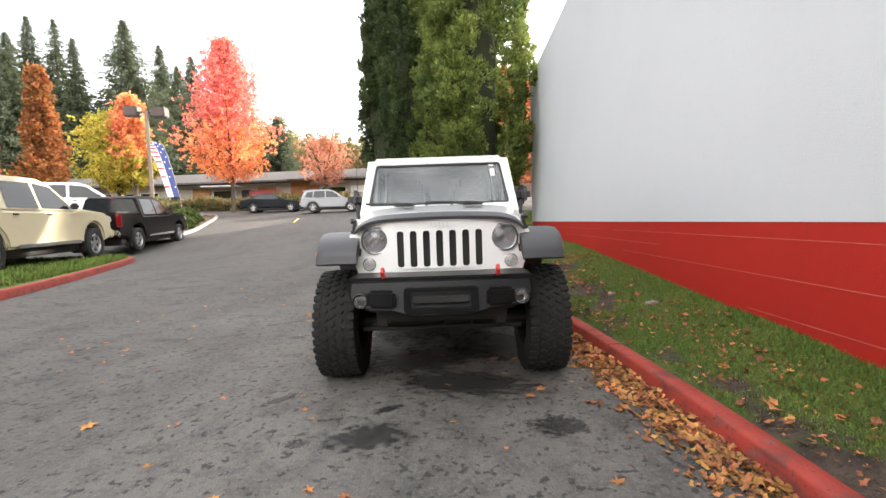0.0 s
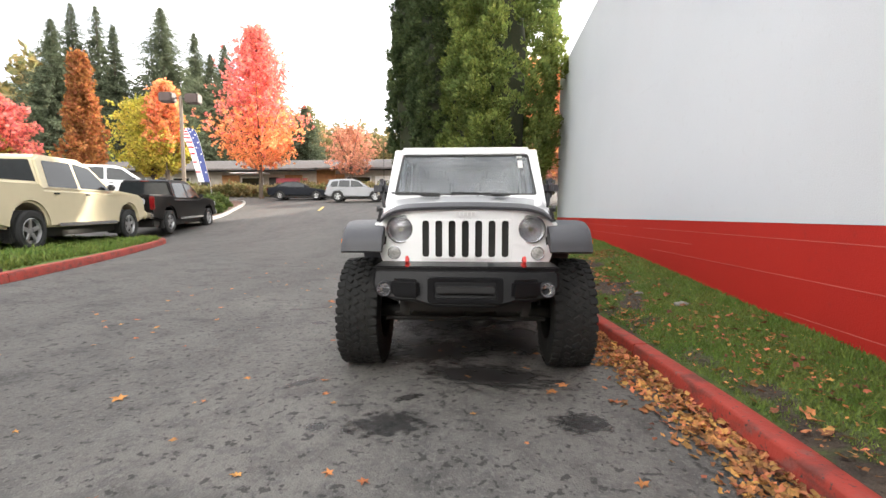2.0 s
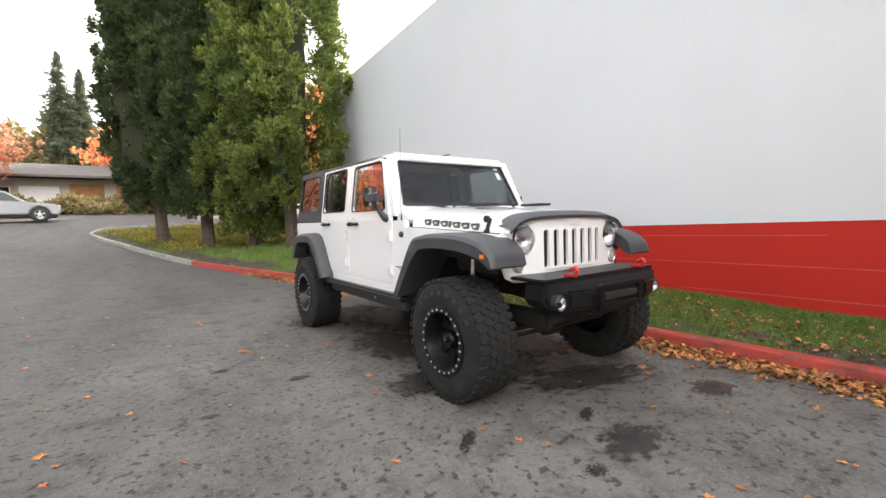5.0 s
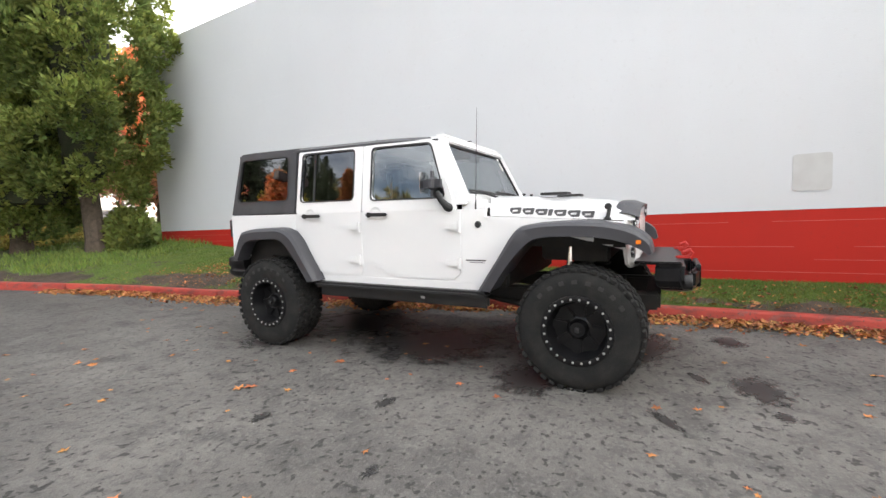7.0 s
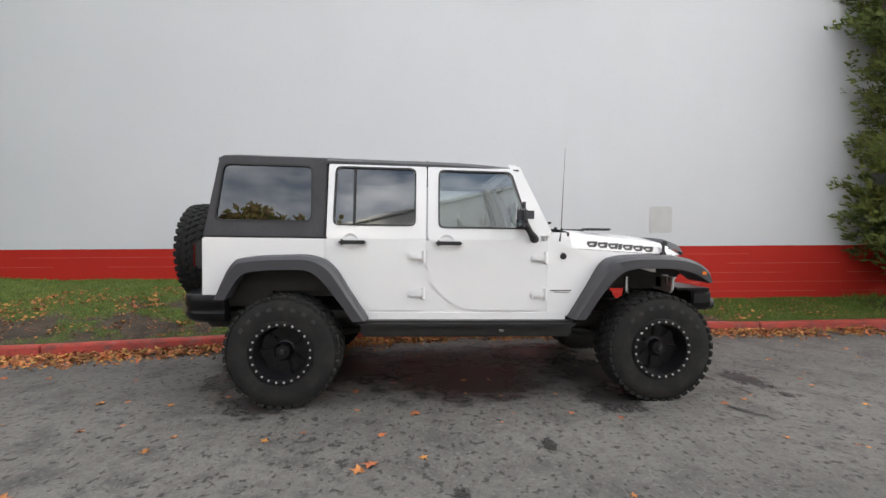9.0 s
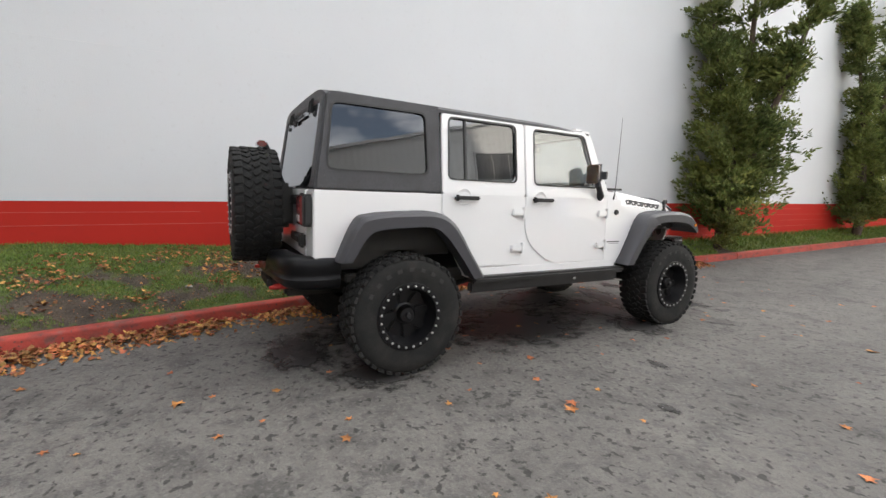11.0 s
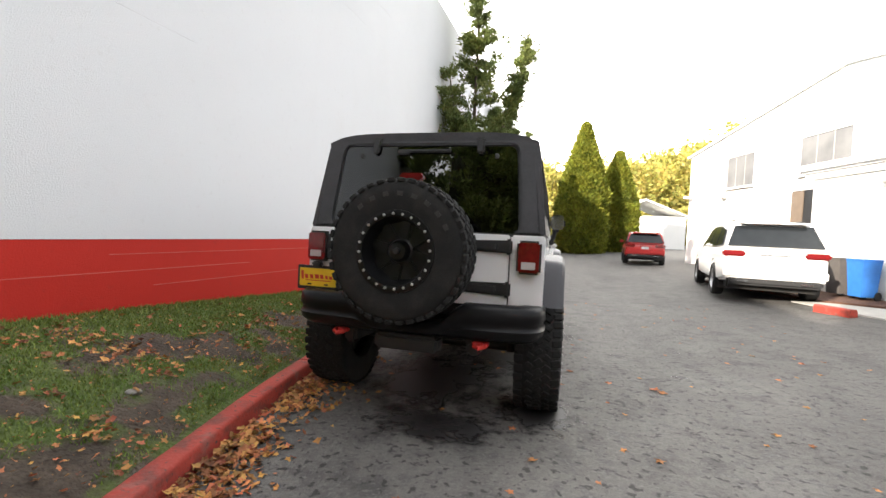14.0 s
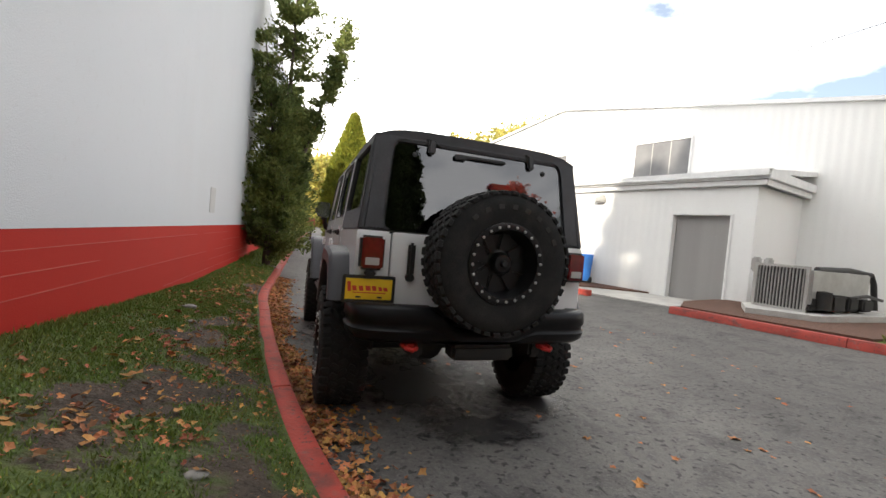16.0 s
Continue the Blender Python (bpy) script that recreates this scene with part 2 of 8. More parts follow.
def rounded(poly, r, n=4):
    """An outline with its corners rounded; every corner becomes n + 1 points."""
    out = []
    rr = r if isinstance(r, (list, tuple)) else [r] * len(poly)
    for i, p in enumerate(poly):
        a, b, p = Vector(poly[i - 1]), Vector(poly[(i + 1) % len(poly)]), Vector(p)
        d1, d2 = (a - p), (b - p)
        k = min(rr[i], d1.length * 0.45, d2.length * 0.45)
        p1, p2 = p + d1.normalized() * k, p + d2.normalized() * k
        for j in range(n + 1):
            t = j / n
            out.append(tuple((1 - t) ** 2 * p1 + 2 * t * (1 - t) * p + t * t * p2))
    return out


def lathe(profile, n, axis="x", closed=False):
    """Profile of (distance along the axis, radius) turned about the axis."""
    bm = bmesh.new()
    rows = []
    for k in range(n):
        a = 2 * math.pi * k / n
        c, s = math.cos(a), math.sin(a)
        rows.append([bm.verts.new({"x": (d, r * c, r * s), "y": (r * c, d, r * s), "z": (r * c, r * s, d)}[axis]) for d, r in profile])
    m = len(profile)
    for k in range(n):
        q = rows[(k + 1) % n]
        p = rows[k]
        for i in range(m if closed else m - 1):
            j = (i + 1) % m
            bm.faces.new((p[i], q[i], q[j], p[j]))
    bmesh.ops.remove_doubles(bm, verts=bm.verts, dist=1e-5)
    bmesh.ops.recalc_face_normals(bm, faces=bm.faces)
    return bm


def tube(points, r, n=8):
    """A round bar along points."""
    bm = bmesh.new()
    pts = [Vector(p) for p in points]
    rows = []
    for i, p in enumerate(pts):
        d = (pts[min(i + 1, len(pts) - 1)] - pts[max(i - 1, 0)]).normalized()
        u = d.orthogonal().normalized() if i == 0 else (u - d * u.dot(d)).normalized()
        w = d.cross(u)
        rad = r[i] if isinstance(r, (list, tuple)) else r
        rows.append([bm.verts.new(p + (u * math.cos(2 * math.pi * k / n) + w * math.sin(2 * math.pi * k / n)) * rad) for k in range(n)])
    for a, b in zip(rows, rows[1:]):
        for k in range(n):
            bm.faces.new((a[k], a[(k + 1) % n], b[(k + 1) % n], b[k]))
    bm.faces.new(rows[0][::-1])
    bm.faces.new(rows[-1])
    return bm


def shift(bm, x=0, y=0, z=0):
    bmesh.ops.translate(bm, verts=bm.verts, vec=(x, y, z))
    return bm


def mirror(bm):
    for v in bm.verts:
        v.co.x = -v.co.x
    bmesh.ops.reverse_faces(bm, faces=bm.faces)
    return bm


def spline(pts, n):
    """n points along a smooth curve through pts."""
    pts = [Vector(p) for p in pts]
    q = [2 * pts[0] - pts[1], *pts, 2 * pts[-1] - pts[-2]]
    out = []
    for k in range(n):
        u = k / (n - 1) * (len(pts) - 1)
        i = min(int(u), len(pts) - 2)
        t = u - i
        a, b, c, d = q[i:i + 4]
        out.append(0.5 * (2 * b + (c - a) * t + (2 * a - 5 * b + 4 * c - d) * t * t + (3 * b - a - 3 * c + d) * t ** 3))
    return out


# ---- ground ----
def road_z(x, y):
    """Height of the asphalt: a gentle cross fall, climbing past the store corner."""
    z = 0.019 * (max(min(y, 0.0), -60) + max(0.0, y - 6)) + 0.009 * min(max(y, 0.0), 6.0) + 0.05 * min(6.0, max(0.0, -x - 2.0)) * (1 - min(1.0, max(0.0, (y - 3) / 9)))
    if y > 4:
        z += 0.004 * (min(y, 16) - 4) ** 2 + 0.09 * max(0.0, min(y, 60) - 16)
    if y < -3:
        z += 0.03 * (-3 - max(y, -60))
    return z


KERB = spline([(0.2, -34), (0.75, -27), (1.05, -20), (1.3, -12), (1.47, -6), (1.56, -2), (1.44, 0), (1.27, 1.8), (1.06, 3.4), (0.84, 4.5), (0.43, 6.2), (0.0, 8.0),
               (-1.4, 11.4), (-2.75, 15.5), (-4.0, 19.5), (-4.2, 21.5), (-3.2, 23.6), (2, 25.2), (9, 26)], 260)


def kerb_x(y):
    for a, b in zip(KERB, KERB[1:]):
        if a.y <= y <= b.y:
            return a.x + (b.x - a.x) * (y - a.y) / max(1e-6, b.y - a.y)
    return KERB[0].x if y < KERB[0].y else -4.0


def wall_x(y):
    return 2.648 + 0.045 * y


def wall_base(y):
    s = min(1.0, max(0.0, (y + 1.0) / 7.0))
    return 0.27 + 0.38 * s + (0.06 * (y - 8) if y > 8 else 0) + (0.012 * (-5 - y) if y < -5 else 0)


def lawn_z(x, y):
    """Height of the verge between the kerb and the wall."""
    kx = kerb_x(y) + 0.14
    k0 = road_z(kerb_x(y), y) + 0.12
    t = min(1.0, max(0.0, (x - kx) / max(0.3, wall_x(min(y, 12)) - kx)))
    return k0 + (wall_base(min(y, 14)) - k0 if y < 14 else 0.25) * (t ** 0.8) + 0.02 * noise.noise((x * 1.3, y * 1.3, 0))


# ---- site materials ----
def node_mix(n, l, fac, a, b):
    mx = n.new("ShaderNodeMixRGB")
    if isinstance(fac, float):
        mx.inputs[0].default_value = fac
    else:
        l.new(fac, mx.inputs[0])
    for i, v in ((1, a), (2, b)):
        if isinstance(v, tuple):
            mx.inputs[i].default_value = (*v, 1)
        else:
            l.new(v, mx.inputs[i])
    return mx.outputs[0]


def node_noise(n, l, co, scale, detail=5, lo=0.4, hi=0.6, stretch=None, top=1.0):
    t = n.new("ShaderNodeTexNoise")
    t.inputs["Scale"].default_value, t.inputs["Detail"].default_value = scale, detail
    src = co
    if stretch:
        mp = n.new("ShaderNodeMapping")
        mp.inputs["Scale"].default_value = stretch
        l.new(co, mp.inputs[0])
        src = mp.outputs[0]
    l.new(src, t.inputs["Vector"])
    mr = n.new("ShaderNodeMapRange")
    mr.inputs["From Min"].default_value, mr.inputs["From Max"].default_value = lo, hi
    mr.inputs["To Max"].default_value = top
    l.new(t.outputs["Fac"], mr.inputs["Value"])
    return mr.outputs[0]


def asphalt_material():
    m = bpy.data.materials.new("worn_asphalt")
    m.use_nodes = True
    n, l = m.node_tree.nodes, m.node_tree.links
    b = n["Principled BSDF"]
    co = n.new("ShaderNodeTexCoord").outputs["Object"]
    c = node_mix(n, l, node_noise(n, l, co, 0.30, 4, 0.3, 0.7), (0.116, 0.109, 0.101), (0.152, 0.143, 0.132))
    c = node_mix(n, l, node_noise(n, l, co, 0.8, 6, 0.46, 0.70, (1.4, 0.35, 1), 0.50), c, (0.046, 0.044, 0.043))
    c = node_mix(n, l, node_noise(n, l, co, 3.6, 8, 0.50, 0.68, None, 0.65), c, (0.046, 0.044, 0.042))
    c = node_mix(n, l, node_noise(n, l, co, 2.7, 8, 0.52, 0.72, None, 0.6), c, (0.160, 0.152, 0.142))
    patch = node_noise(n, l, co, 13.0, 8, 0.52, 0.66, None, 0.62)
    c = node_mix(n, l, patch, c, (0.046, 0.044, 0.043))
    c = node_mix(n, l, node_noise(n, l, co, 27.0, 6, 0.55, 0.64, None, 0.30), c, (0.036, 0.034, 0.033))
    c = node_mix(n, l, node_noise(n, l, co, 44.0, 6, 0.52, 0.66, None, 0.50), c, (0.175, 0.166, 0.154))
    vor = n.new("ShaderNodeTexVoronoi")
    vor.inputs["Scale"].default_value = 95
    l.new(co, vor.inputs["Vector"])
    sp = n.new("ShaderNodeMapRange")
    sp.inputs["From Min"].default_value, sp.inputs["From Max"].default_value = 0.35, 0.1
    l.new(vor.outputs["Distance"], sp.inputs["Value"])
    grit = n.new("ShaderNodeMath")
    grit.operation = "MULTIPLY"
    l.new(sp.outputs[0], grit.inputs[0])
    l.new(node_noise(n, l, co, 22, 3, 0.45, 0.75), grit.inputs[1])
    c = node_mix(n, l, grit.outputs[0], c, (0.185, 0.178, 0.168))
    c = node_mix(n, l, node_noise(n, l, co, 260, 2, 0.56, 0.72), c, (0.05, 0.05, 0.05))
    c = node_mix(n, l, node_noise(n, l, co, 21, 4, 0.59, 0.64, None, 0.8), c, (0.024, 0.023, 0.022))
    # the travelled lane and the upper end of the drive are coarser and darker than the parking strip
    sep = n.new("ShaderNodeSeparateXYZ")
    l.new(co, sep.inputs[0])
    wob = node_noise(n, l, co, 0.9, 7, 0.3, 0.7, None, 1.6)

    def zone(axis, lo, hi):
        ad = n.new("ShaderNodeMath")
        l.new(sep.outputs[axis], ad.inputs[0])
        l.new(wob, ad.inputs[1])
        mr = n.new("ShaderNodeMapRange")
        mr.inputs["From Min"].default_value, mr.inputs["From Max"].default_value = lo, hi
        l.new(ad.outputs[0], mr.inputs["Value"])
        return mr.outputs[0]
    mx = n.new("ShaderNodeMath")
    mx.operation = "MAXIMUM"
    l.new(zone("X", -1.1, -2.1), mx.inputs[0])
    l.new(zone("Y", 5.4, 7.2), mx.inputs[1])
    part_dark = n.new("ShaderNodeMath")
    part_dark.operation = "MULTIPLY"
    part_dark.inputs[1].default_value = 0.42
    l.new(mx.outputs[0], part_dark.inputs[0])
    tone = n.new("ShaderNodeMixRGB")
    tone.blend_type = "MULTIPLY"
    l.new(part_dark.outputs[0], tone.inputs[0])
    l.new(c, tone.inputs[1])
    tone.inputs[2].default_value = (0.50, 0.50, 0.51, 1)
    c = tone.outputs[0]
    l.new(c, b.inputs["Base Color"])
    rr = n.new("ShaderNodeMapRange")
    rr.inputs["To Min"].default_value, rr.inputs["To Max"].default_value = 0.82, 0.50
    b.inputs["Specular IOR Level"].default_value = 0.35
    l.new(patch, rr.inputs["Value"])
    l.new(rr.outputs[0], b.inputs["Roughness"])
    bp = n.new("ShaderNodeBump")
    bp.inputs["Strength"].default_value, bp.inputs["Distance"].default_value = 0.5, 0.006
    l.new(vor.outputs["Distance"], bp.inputs["Height"])
    bp2 = n.new("ShaderNodeBump")
    bp2.inputs["Strength"].default_value, bp2.inputs["Distance"].default_value = 0.4, 0.02
    l.new(node_noise(n, l, co, 12, 6, 0.2, 0.8), bp2.inputs["Height"])
    l.new(bp.outputs[0], bp2.inputs["Normal"])
    l.new(bp2.outputs[0], b.inputs["Normal"])
    return m


def soil_material():
    m = bpy.data.materials.new("grass_and_soil")
    m.use_nodes = True
    n, l = m.node_tree.nodes, m.node_tree.links
    b = n["Principled BSDF"]
    b.inputs["Roughness"].default_value = 0.95
    co = n.new("ShaderNodeTexCoord").outputs["Object"]
    soil = node_mix(n, l, node_noise(n, l, co, 5, 7, 0.35, 0.65), (0.036, 0.026, 0.018), (0.080, 0.060, 0.044))
    soil = node_mix(n, l, node_noise(n, l, co, 60, 4, 0.55, 0.7), soil, (0.026, 0.018, 0.012))
    at = n.new("ShaderNodeAttribute")
    at.attribute_name = "bareness"
    turf = node_mix(n, l, node_noise(n, l, co, 9, 6, 0.35, 0.65), (0.045, 0.072, 0.012), (0.080, 0.108, 0.022))
    ad = n.new("ShaderNodeMath")
    ad.operation = "MULTIPLY_ADD"
    ad.inputs[1].default_value = 0.5
    l.new(node_noise(n, l, co, 7, 6, 0.3, 0.7), ad.inputs[0])
    l.new(at.outputs["Fac"], ad.inputs[2])
    br = n.new("ShaderNodeMapRange")
    br.inputs["From Min"].default_value, br.inputs["From Max"].default_value = 0.52, 0.78
    l.new(ad.outputs[0], br.inputs["Value"])
    bare = br.outputs[0]
    c = node_mix(n, l, bare, turf, soil)
    l.new(c, b.inputs["Base Color"])
    bp = n.new("ShaderNodeBump")
    bp.inputs["Strength"].default_value, bp.inputs["Distance"].default_value = 0.8, 0.03
    l.new(node_noise(n, l, co, 35, 6, 0.2, 0.8), bp.inputs["Height"])
    l.new(bp.outputs[0], b.inputs["Normal"])
    return m


def wall_material(name, base, dirt, streak):
    m = bpy.data.materials.new(name)
    m.use_nodes = True
    n, l = m.node_tree.nodes, m.node_tree.links
    b = n["Principled BSDF"]
    b.inputs["Roughness"].default_value = 0.75
    b.inputs["Specular IOR Level"].default_value = 0.25
    co = n.new("ShaderNodeTexCoord").outputs["Object"]
    c = node_mix(n, l, node_noise(n, l, co, 0.5, 5, 0.35, 0.7), base, tuple(v * 0.95 for v in base))
    c = node_mix(n, l, node_noise(n, l, co, 1.1, 6, 0.55, 0.85, (1, 1, 0.18)), c, streak)
    c = node_mix(n, l, node_noise(n, l, co, 18, 5, 0.60, 0.85), c, dirt)
    l.new(c, b.inputs["Base Color"])
    bp = n.new("ShaderNodeBump")
    bp.inputs["Strength"].default_value, bp.inputs["Distance"].default_value = 0.35, 0.004
    l.new(node_noise(n, l, co, 90, 5, 0.2, 0.8), bp.inputs["Height"])
    l.new(bp.outputs[0], b.inputs["Normal"])
    return m


def kerb_material(name, paint, worn):
    m = bpy.data.materials.new(name)
    m.use_nodes = True
    n, l = m.node_tree.nodes, m.node_tree.links
    b = n["Principled BSDF"]
    b.inputs["Roughness"].default_value = 0.7
    co = n.new("ShaderNodeTexCoord").outputs["Object"]
    c = node_mix(n, l, node_noise(n, l, co, 3, 5, 0.35, 0.65), paint, tuple(v * 0.72 for v in paint))
    c = node_mix(n, l, node_noise(n, l, co, 9, 7, 0.60, 0.70), c, worn)
    c = node_mix(n, l, node_noise(n, l, co, 6, 8, 0.50, 0.68, (1, 1, 2.5), 0.65), c, (0.075, 0.034, 0.028))
    c = node_mix(n, l, node_noise(n, l, co, 40, 5, 0.60, 0.70), c, (0.06, 0.04, 0.035))
    l.new(c, b.inputs["Base Color"])
    bp = n.new("ShaderNodeBump")
    bp.inputs["Strength"].default_value, bp.inputs["Distance"].default_value = 0.5, 0.006
    l.new(node_noise(n, l, co, 45, 6, 0.2, 0.8), bp.inputs["Height"])
    l.new(bp.outputs[0], b.inputs["Normal"])
    return m


def stain_shade_material():
    """Damp oil film with a ragged edge, also painted as shade under the car."""
    m = bpy.data.materials.new("oil_stain")
    m.use_nodes = True
    n, l = m.node_tree.nodes, m.node_tree.links
    b = n["Principled BSDF"]
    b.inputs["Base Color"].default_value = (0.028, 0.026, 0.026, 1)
    b.inputs["Roughness"].default_value = 0.5
    tc = n.new("ShaderNodeTexCoord")
    ln = n.new("ShaderNodeVectorMath")
    ln.operation = "LENGTH"
    l.new(tc.outputs["Object"], ln.inputs[0])
    no = n.new("ShaderNodeTexNoise")
    no.inputs["Scale"].default_value, no.inputs["Detail"].default_value = 3.5, 9
    oi = n.new("ShaderNodeObjectInfo")
    ad = n.new("ShaderNodeVectorMath")
    l.new(tc.outputs["Object"], ad.inputs[0])
    l.new(oi.outputs["Location"], ad.inputs[1])
    l.new(ad.outputs[0], no.inputs["Vector"])
    m1 = n.new("ShaderNodeMath")
    m1.operation = "MULTIPLY_ADD"
    m1.inputs[1].default_value, m1.inputs[2].default_value = 1.9, -0.95
    l.new(no.outputs["Fac"], m1.inputs[0])
    s = n.new("ShaderNodeMath")
    l.new(ln.outputs["Value"], s.inputs[0])
    l.new(m1.outputs[0], s.inputs[1])
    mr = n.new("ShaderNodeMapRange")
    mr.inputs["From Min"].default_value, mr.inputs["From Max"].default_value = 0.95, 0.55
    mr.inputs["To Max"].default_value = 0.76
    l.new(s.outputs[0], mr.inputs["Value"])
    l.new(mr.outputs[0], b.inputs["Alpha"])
    return m


M_ASPHALT = asphalt_material()
M_SOIL = soil_material()
M_WALLW = wall_material("white_painted_block", (0.645, 0.662, 0.685), (0.60, 0.61, 0.625), (0.62, 0.63, 0.645))
M_WALLR = wall_material("red_painted_block", (0.47, 0.024, 0.015), (0.36, 0.026, 0.018), (0.41, 0.022, 0.016))
M_KERBR = kerb_material("red_kerb_paint", (0.38, 0.046, 0.030), (0.25, 0.075, 0.06))
M_KERBG = kerb_material("grey_kerb_concrete", (0.30, 0.29, 0.27), (0.22, 0.21, 0.2))
M_MORTAR = material("pale_mortar_line", (0.52, 0.12, 0.095), 0.8, color2=(0.42, 0.06, 0.05), scale=4)
M_MORTARW = material("white_mortar_line", (0.68, 0.69, 0.705), 0.7, color2=(0.60, 0.61, 0.625), scale=2)
M_STAIN_SHADE = stain_shade_material()
M_LEAF = material("dry_leaf", (0.46, 0.20, 0.065), 0.8, color2=(0.17, 0.07, 0.028), scale=5, island=0.55, bump=0.2)
M_LEAF1 = material("dry_maple_leaf", (0.48, 0.18, 0.05), 0.75, color2=(0.20, 0.075, 0.03), scale=9, random_ob=0.35, bump=0.2)
M_GRASS = material("grass_blade", (0.088, 0.158, 0.018), 0.7, color2=(0.150, 0.185, 0.034), scale=3, island=0.35)
M_CONCRETE = material("concrete", (0.42, 0.41, 0.38), 0.85, color2=(0.33, 0.32, 0.30), scale=3, bump=0.3, bump_scale=40, fine=0.1)
M_BARK = material("bark", (0.10, 0.075, 0.055), 0.95, color2=(0.055, 0.042, 0.032), scale=14, bump=0.8, bump_scale=25, fine=0.3)
M_MULCH = material("bark_mulch", (0.11, 0.052, 0.032), 0.95, color2=(0.06, 0.032, 0.022), scale=18, bump=1.0, bump_scale=50, fine=0.4)

rng = np.random.default_rng(4)


# ---- ground sheet, verge, kerb ----
def grid_axis(lo, hi, near_lo, near_hi, step, grow=1.35):
    a = list(np.arange(near_lo, near_hi + 1e-6, step))
    s = step
    while a[-1] < hi:
        s *= grow
        a.append(min(hi, a[-1] + s))
    s = step
    while a[0] > lo:
        s *= grow
        a.insert(0, max(lo, a[0] - s))
    return a


def build_ground():
    xs, ys = grid_axis(-900, 900, -16, 6, 0.5), grid_axis(-900, 900, -12, 26, 0.5)
    verts = [(x, y, road_z(x, y) - (0.004 if x > kerb_x(y) + 0.3 and y < 24 else 0)) for y in ys for x in xs]
    nx = len(xs)
    faces = [(j * nx + i, j * nx + i + 1, (j + 1) * nx + i + 1, (j + 1) * nx + i) for j in range(len(ys) - 1) for i in range(nx - 1)]
    ob = raw("ground", verts, faces, M_ASPHALT)
    ob.data.polygons.foreach_set("use_smooth", [True] * len(faces))
    return tagged(ob, "worn grey asphalt of the lot and drive", "asphalt", kind="structure")


build_ground()


def bare_soil(x, y):
    """How bare the verge is, 0 grassy to 1 bare."""
    v = noise.noise((x * 1.1 + 3.1, y * 0.8, 4.2)) * 1.0 + noise.noise((x * 2.6, y * 2.6, 9.0)) * 0.6
    u = x - kerb_x(y)
    v += noise.noise((x * 5.5, y * 4.0, 1.5)) * 0.35
    w = wall_x(y) - x
    if y > 1.6:
        # the path trodden along the kerb
        v += 1.0 * min(1.0, (y - 1.6) / 1.5) * max(0.0, 1 - abs(u - 0.40) / 0.55)
    if -2.5 < y < 4.5:
        v += 0.60 * max(0.0, 1 - abs(w - 0.85) / 0.34)
    elif y >= 4.5:
        v += 0.30 * max(0.0, 1 - abs(w - 0.70) / 0.40)
    v -= 0.30 if y < 1.6 else 0.30 - 0.14 * min(1.0, (y - 1.6) / 1.5)
    # grass keeps a strip at the foot of the wall
    v -= 0.5 * max(0.0, 1 - w / 0.32)
    return v


def build_verge():
    ys = list(np.arange(-34, 21.0, 0.1))
    verts, faces, bald = [], [], []
    n = 26
    for y in ys:
        k = kerb_x(y) + 0.10
        far = wall_x(y) + 0.02 if y < 11.8 else 14.0
        for i in range(n):
            t = i / (n - 1)
            x = k + (far - k) * (t if y < 11.8 else t ** 1.6)
            verts.append((x, y, lawn_z(x, y)))
            bald.append(bare_soil(x, y))
    for j in range(len(ys) - 1):
        for i in range(n - 1):
            a = j * n + i
            faces.append((a, a + 1, a + n + 1, a + n))
    ob = raw("verge", verts, faces, M_SOIL)
    ob.data.attributes.new("bareness", "FLOAT", "POINT").data.foreach_set("value", bald)
    ob.data.polygons.foreach_set("use_smooth", [True] * len(faces))
    return tagged(ob, "sloping grass verge with bare brown soil patches", "lawn", kind="structure")


build_verge()


def build_grass():
    verts, faces = [], []
    count = 0
    spans = [(-5.0, 9.5, 170000, 0.023, 0.0050), (-24, -5, 16000, 0.06, 0.011), (9.5, 20, 22000, 0.09, 0.012)]
    for y0, y1, total, hgt, wid in spans:
        for _ in range(total):
            y = y0 + (y1 - y0) * rng.random()
            k = kerb_x(y) + 0.15
            far = wall_x(y) if y < 11.8 else 7.0
            x = k + (far - k) * rng.random()
            if bare_soil(x, y) > 0.08 + 0.50 * rng.random():
                continue
            z = lawn_z(x, y) - 0.004
            a = rng.random() * 6.283
            hh = hgt * (0.5 + rng.random())
            if x > far - 0.15 and y < 11.8:
                hh *= 1.6
            dx, dy = math.cos(a) * wid, math.sin(a) * wid
            lx, ly = (rng.random() - 0.5) * hh * 1.2, (rng.random() - 0.5) * hh * 1.2
            verts += [(x - dx, y - dy, z), (x + dx, y + dy, z), (x + lx, y + ly, z + hh)]
            faces.append((count, count + 1, count + 2))
            count += 3
    return tagged(raw("grass", verts, faces, M_GRASS), "short patchy green grass on the verge", "grass", kind="stuff")


build_grass()


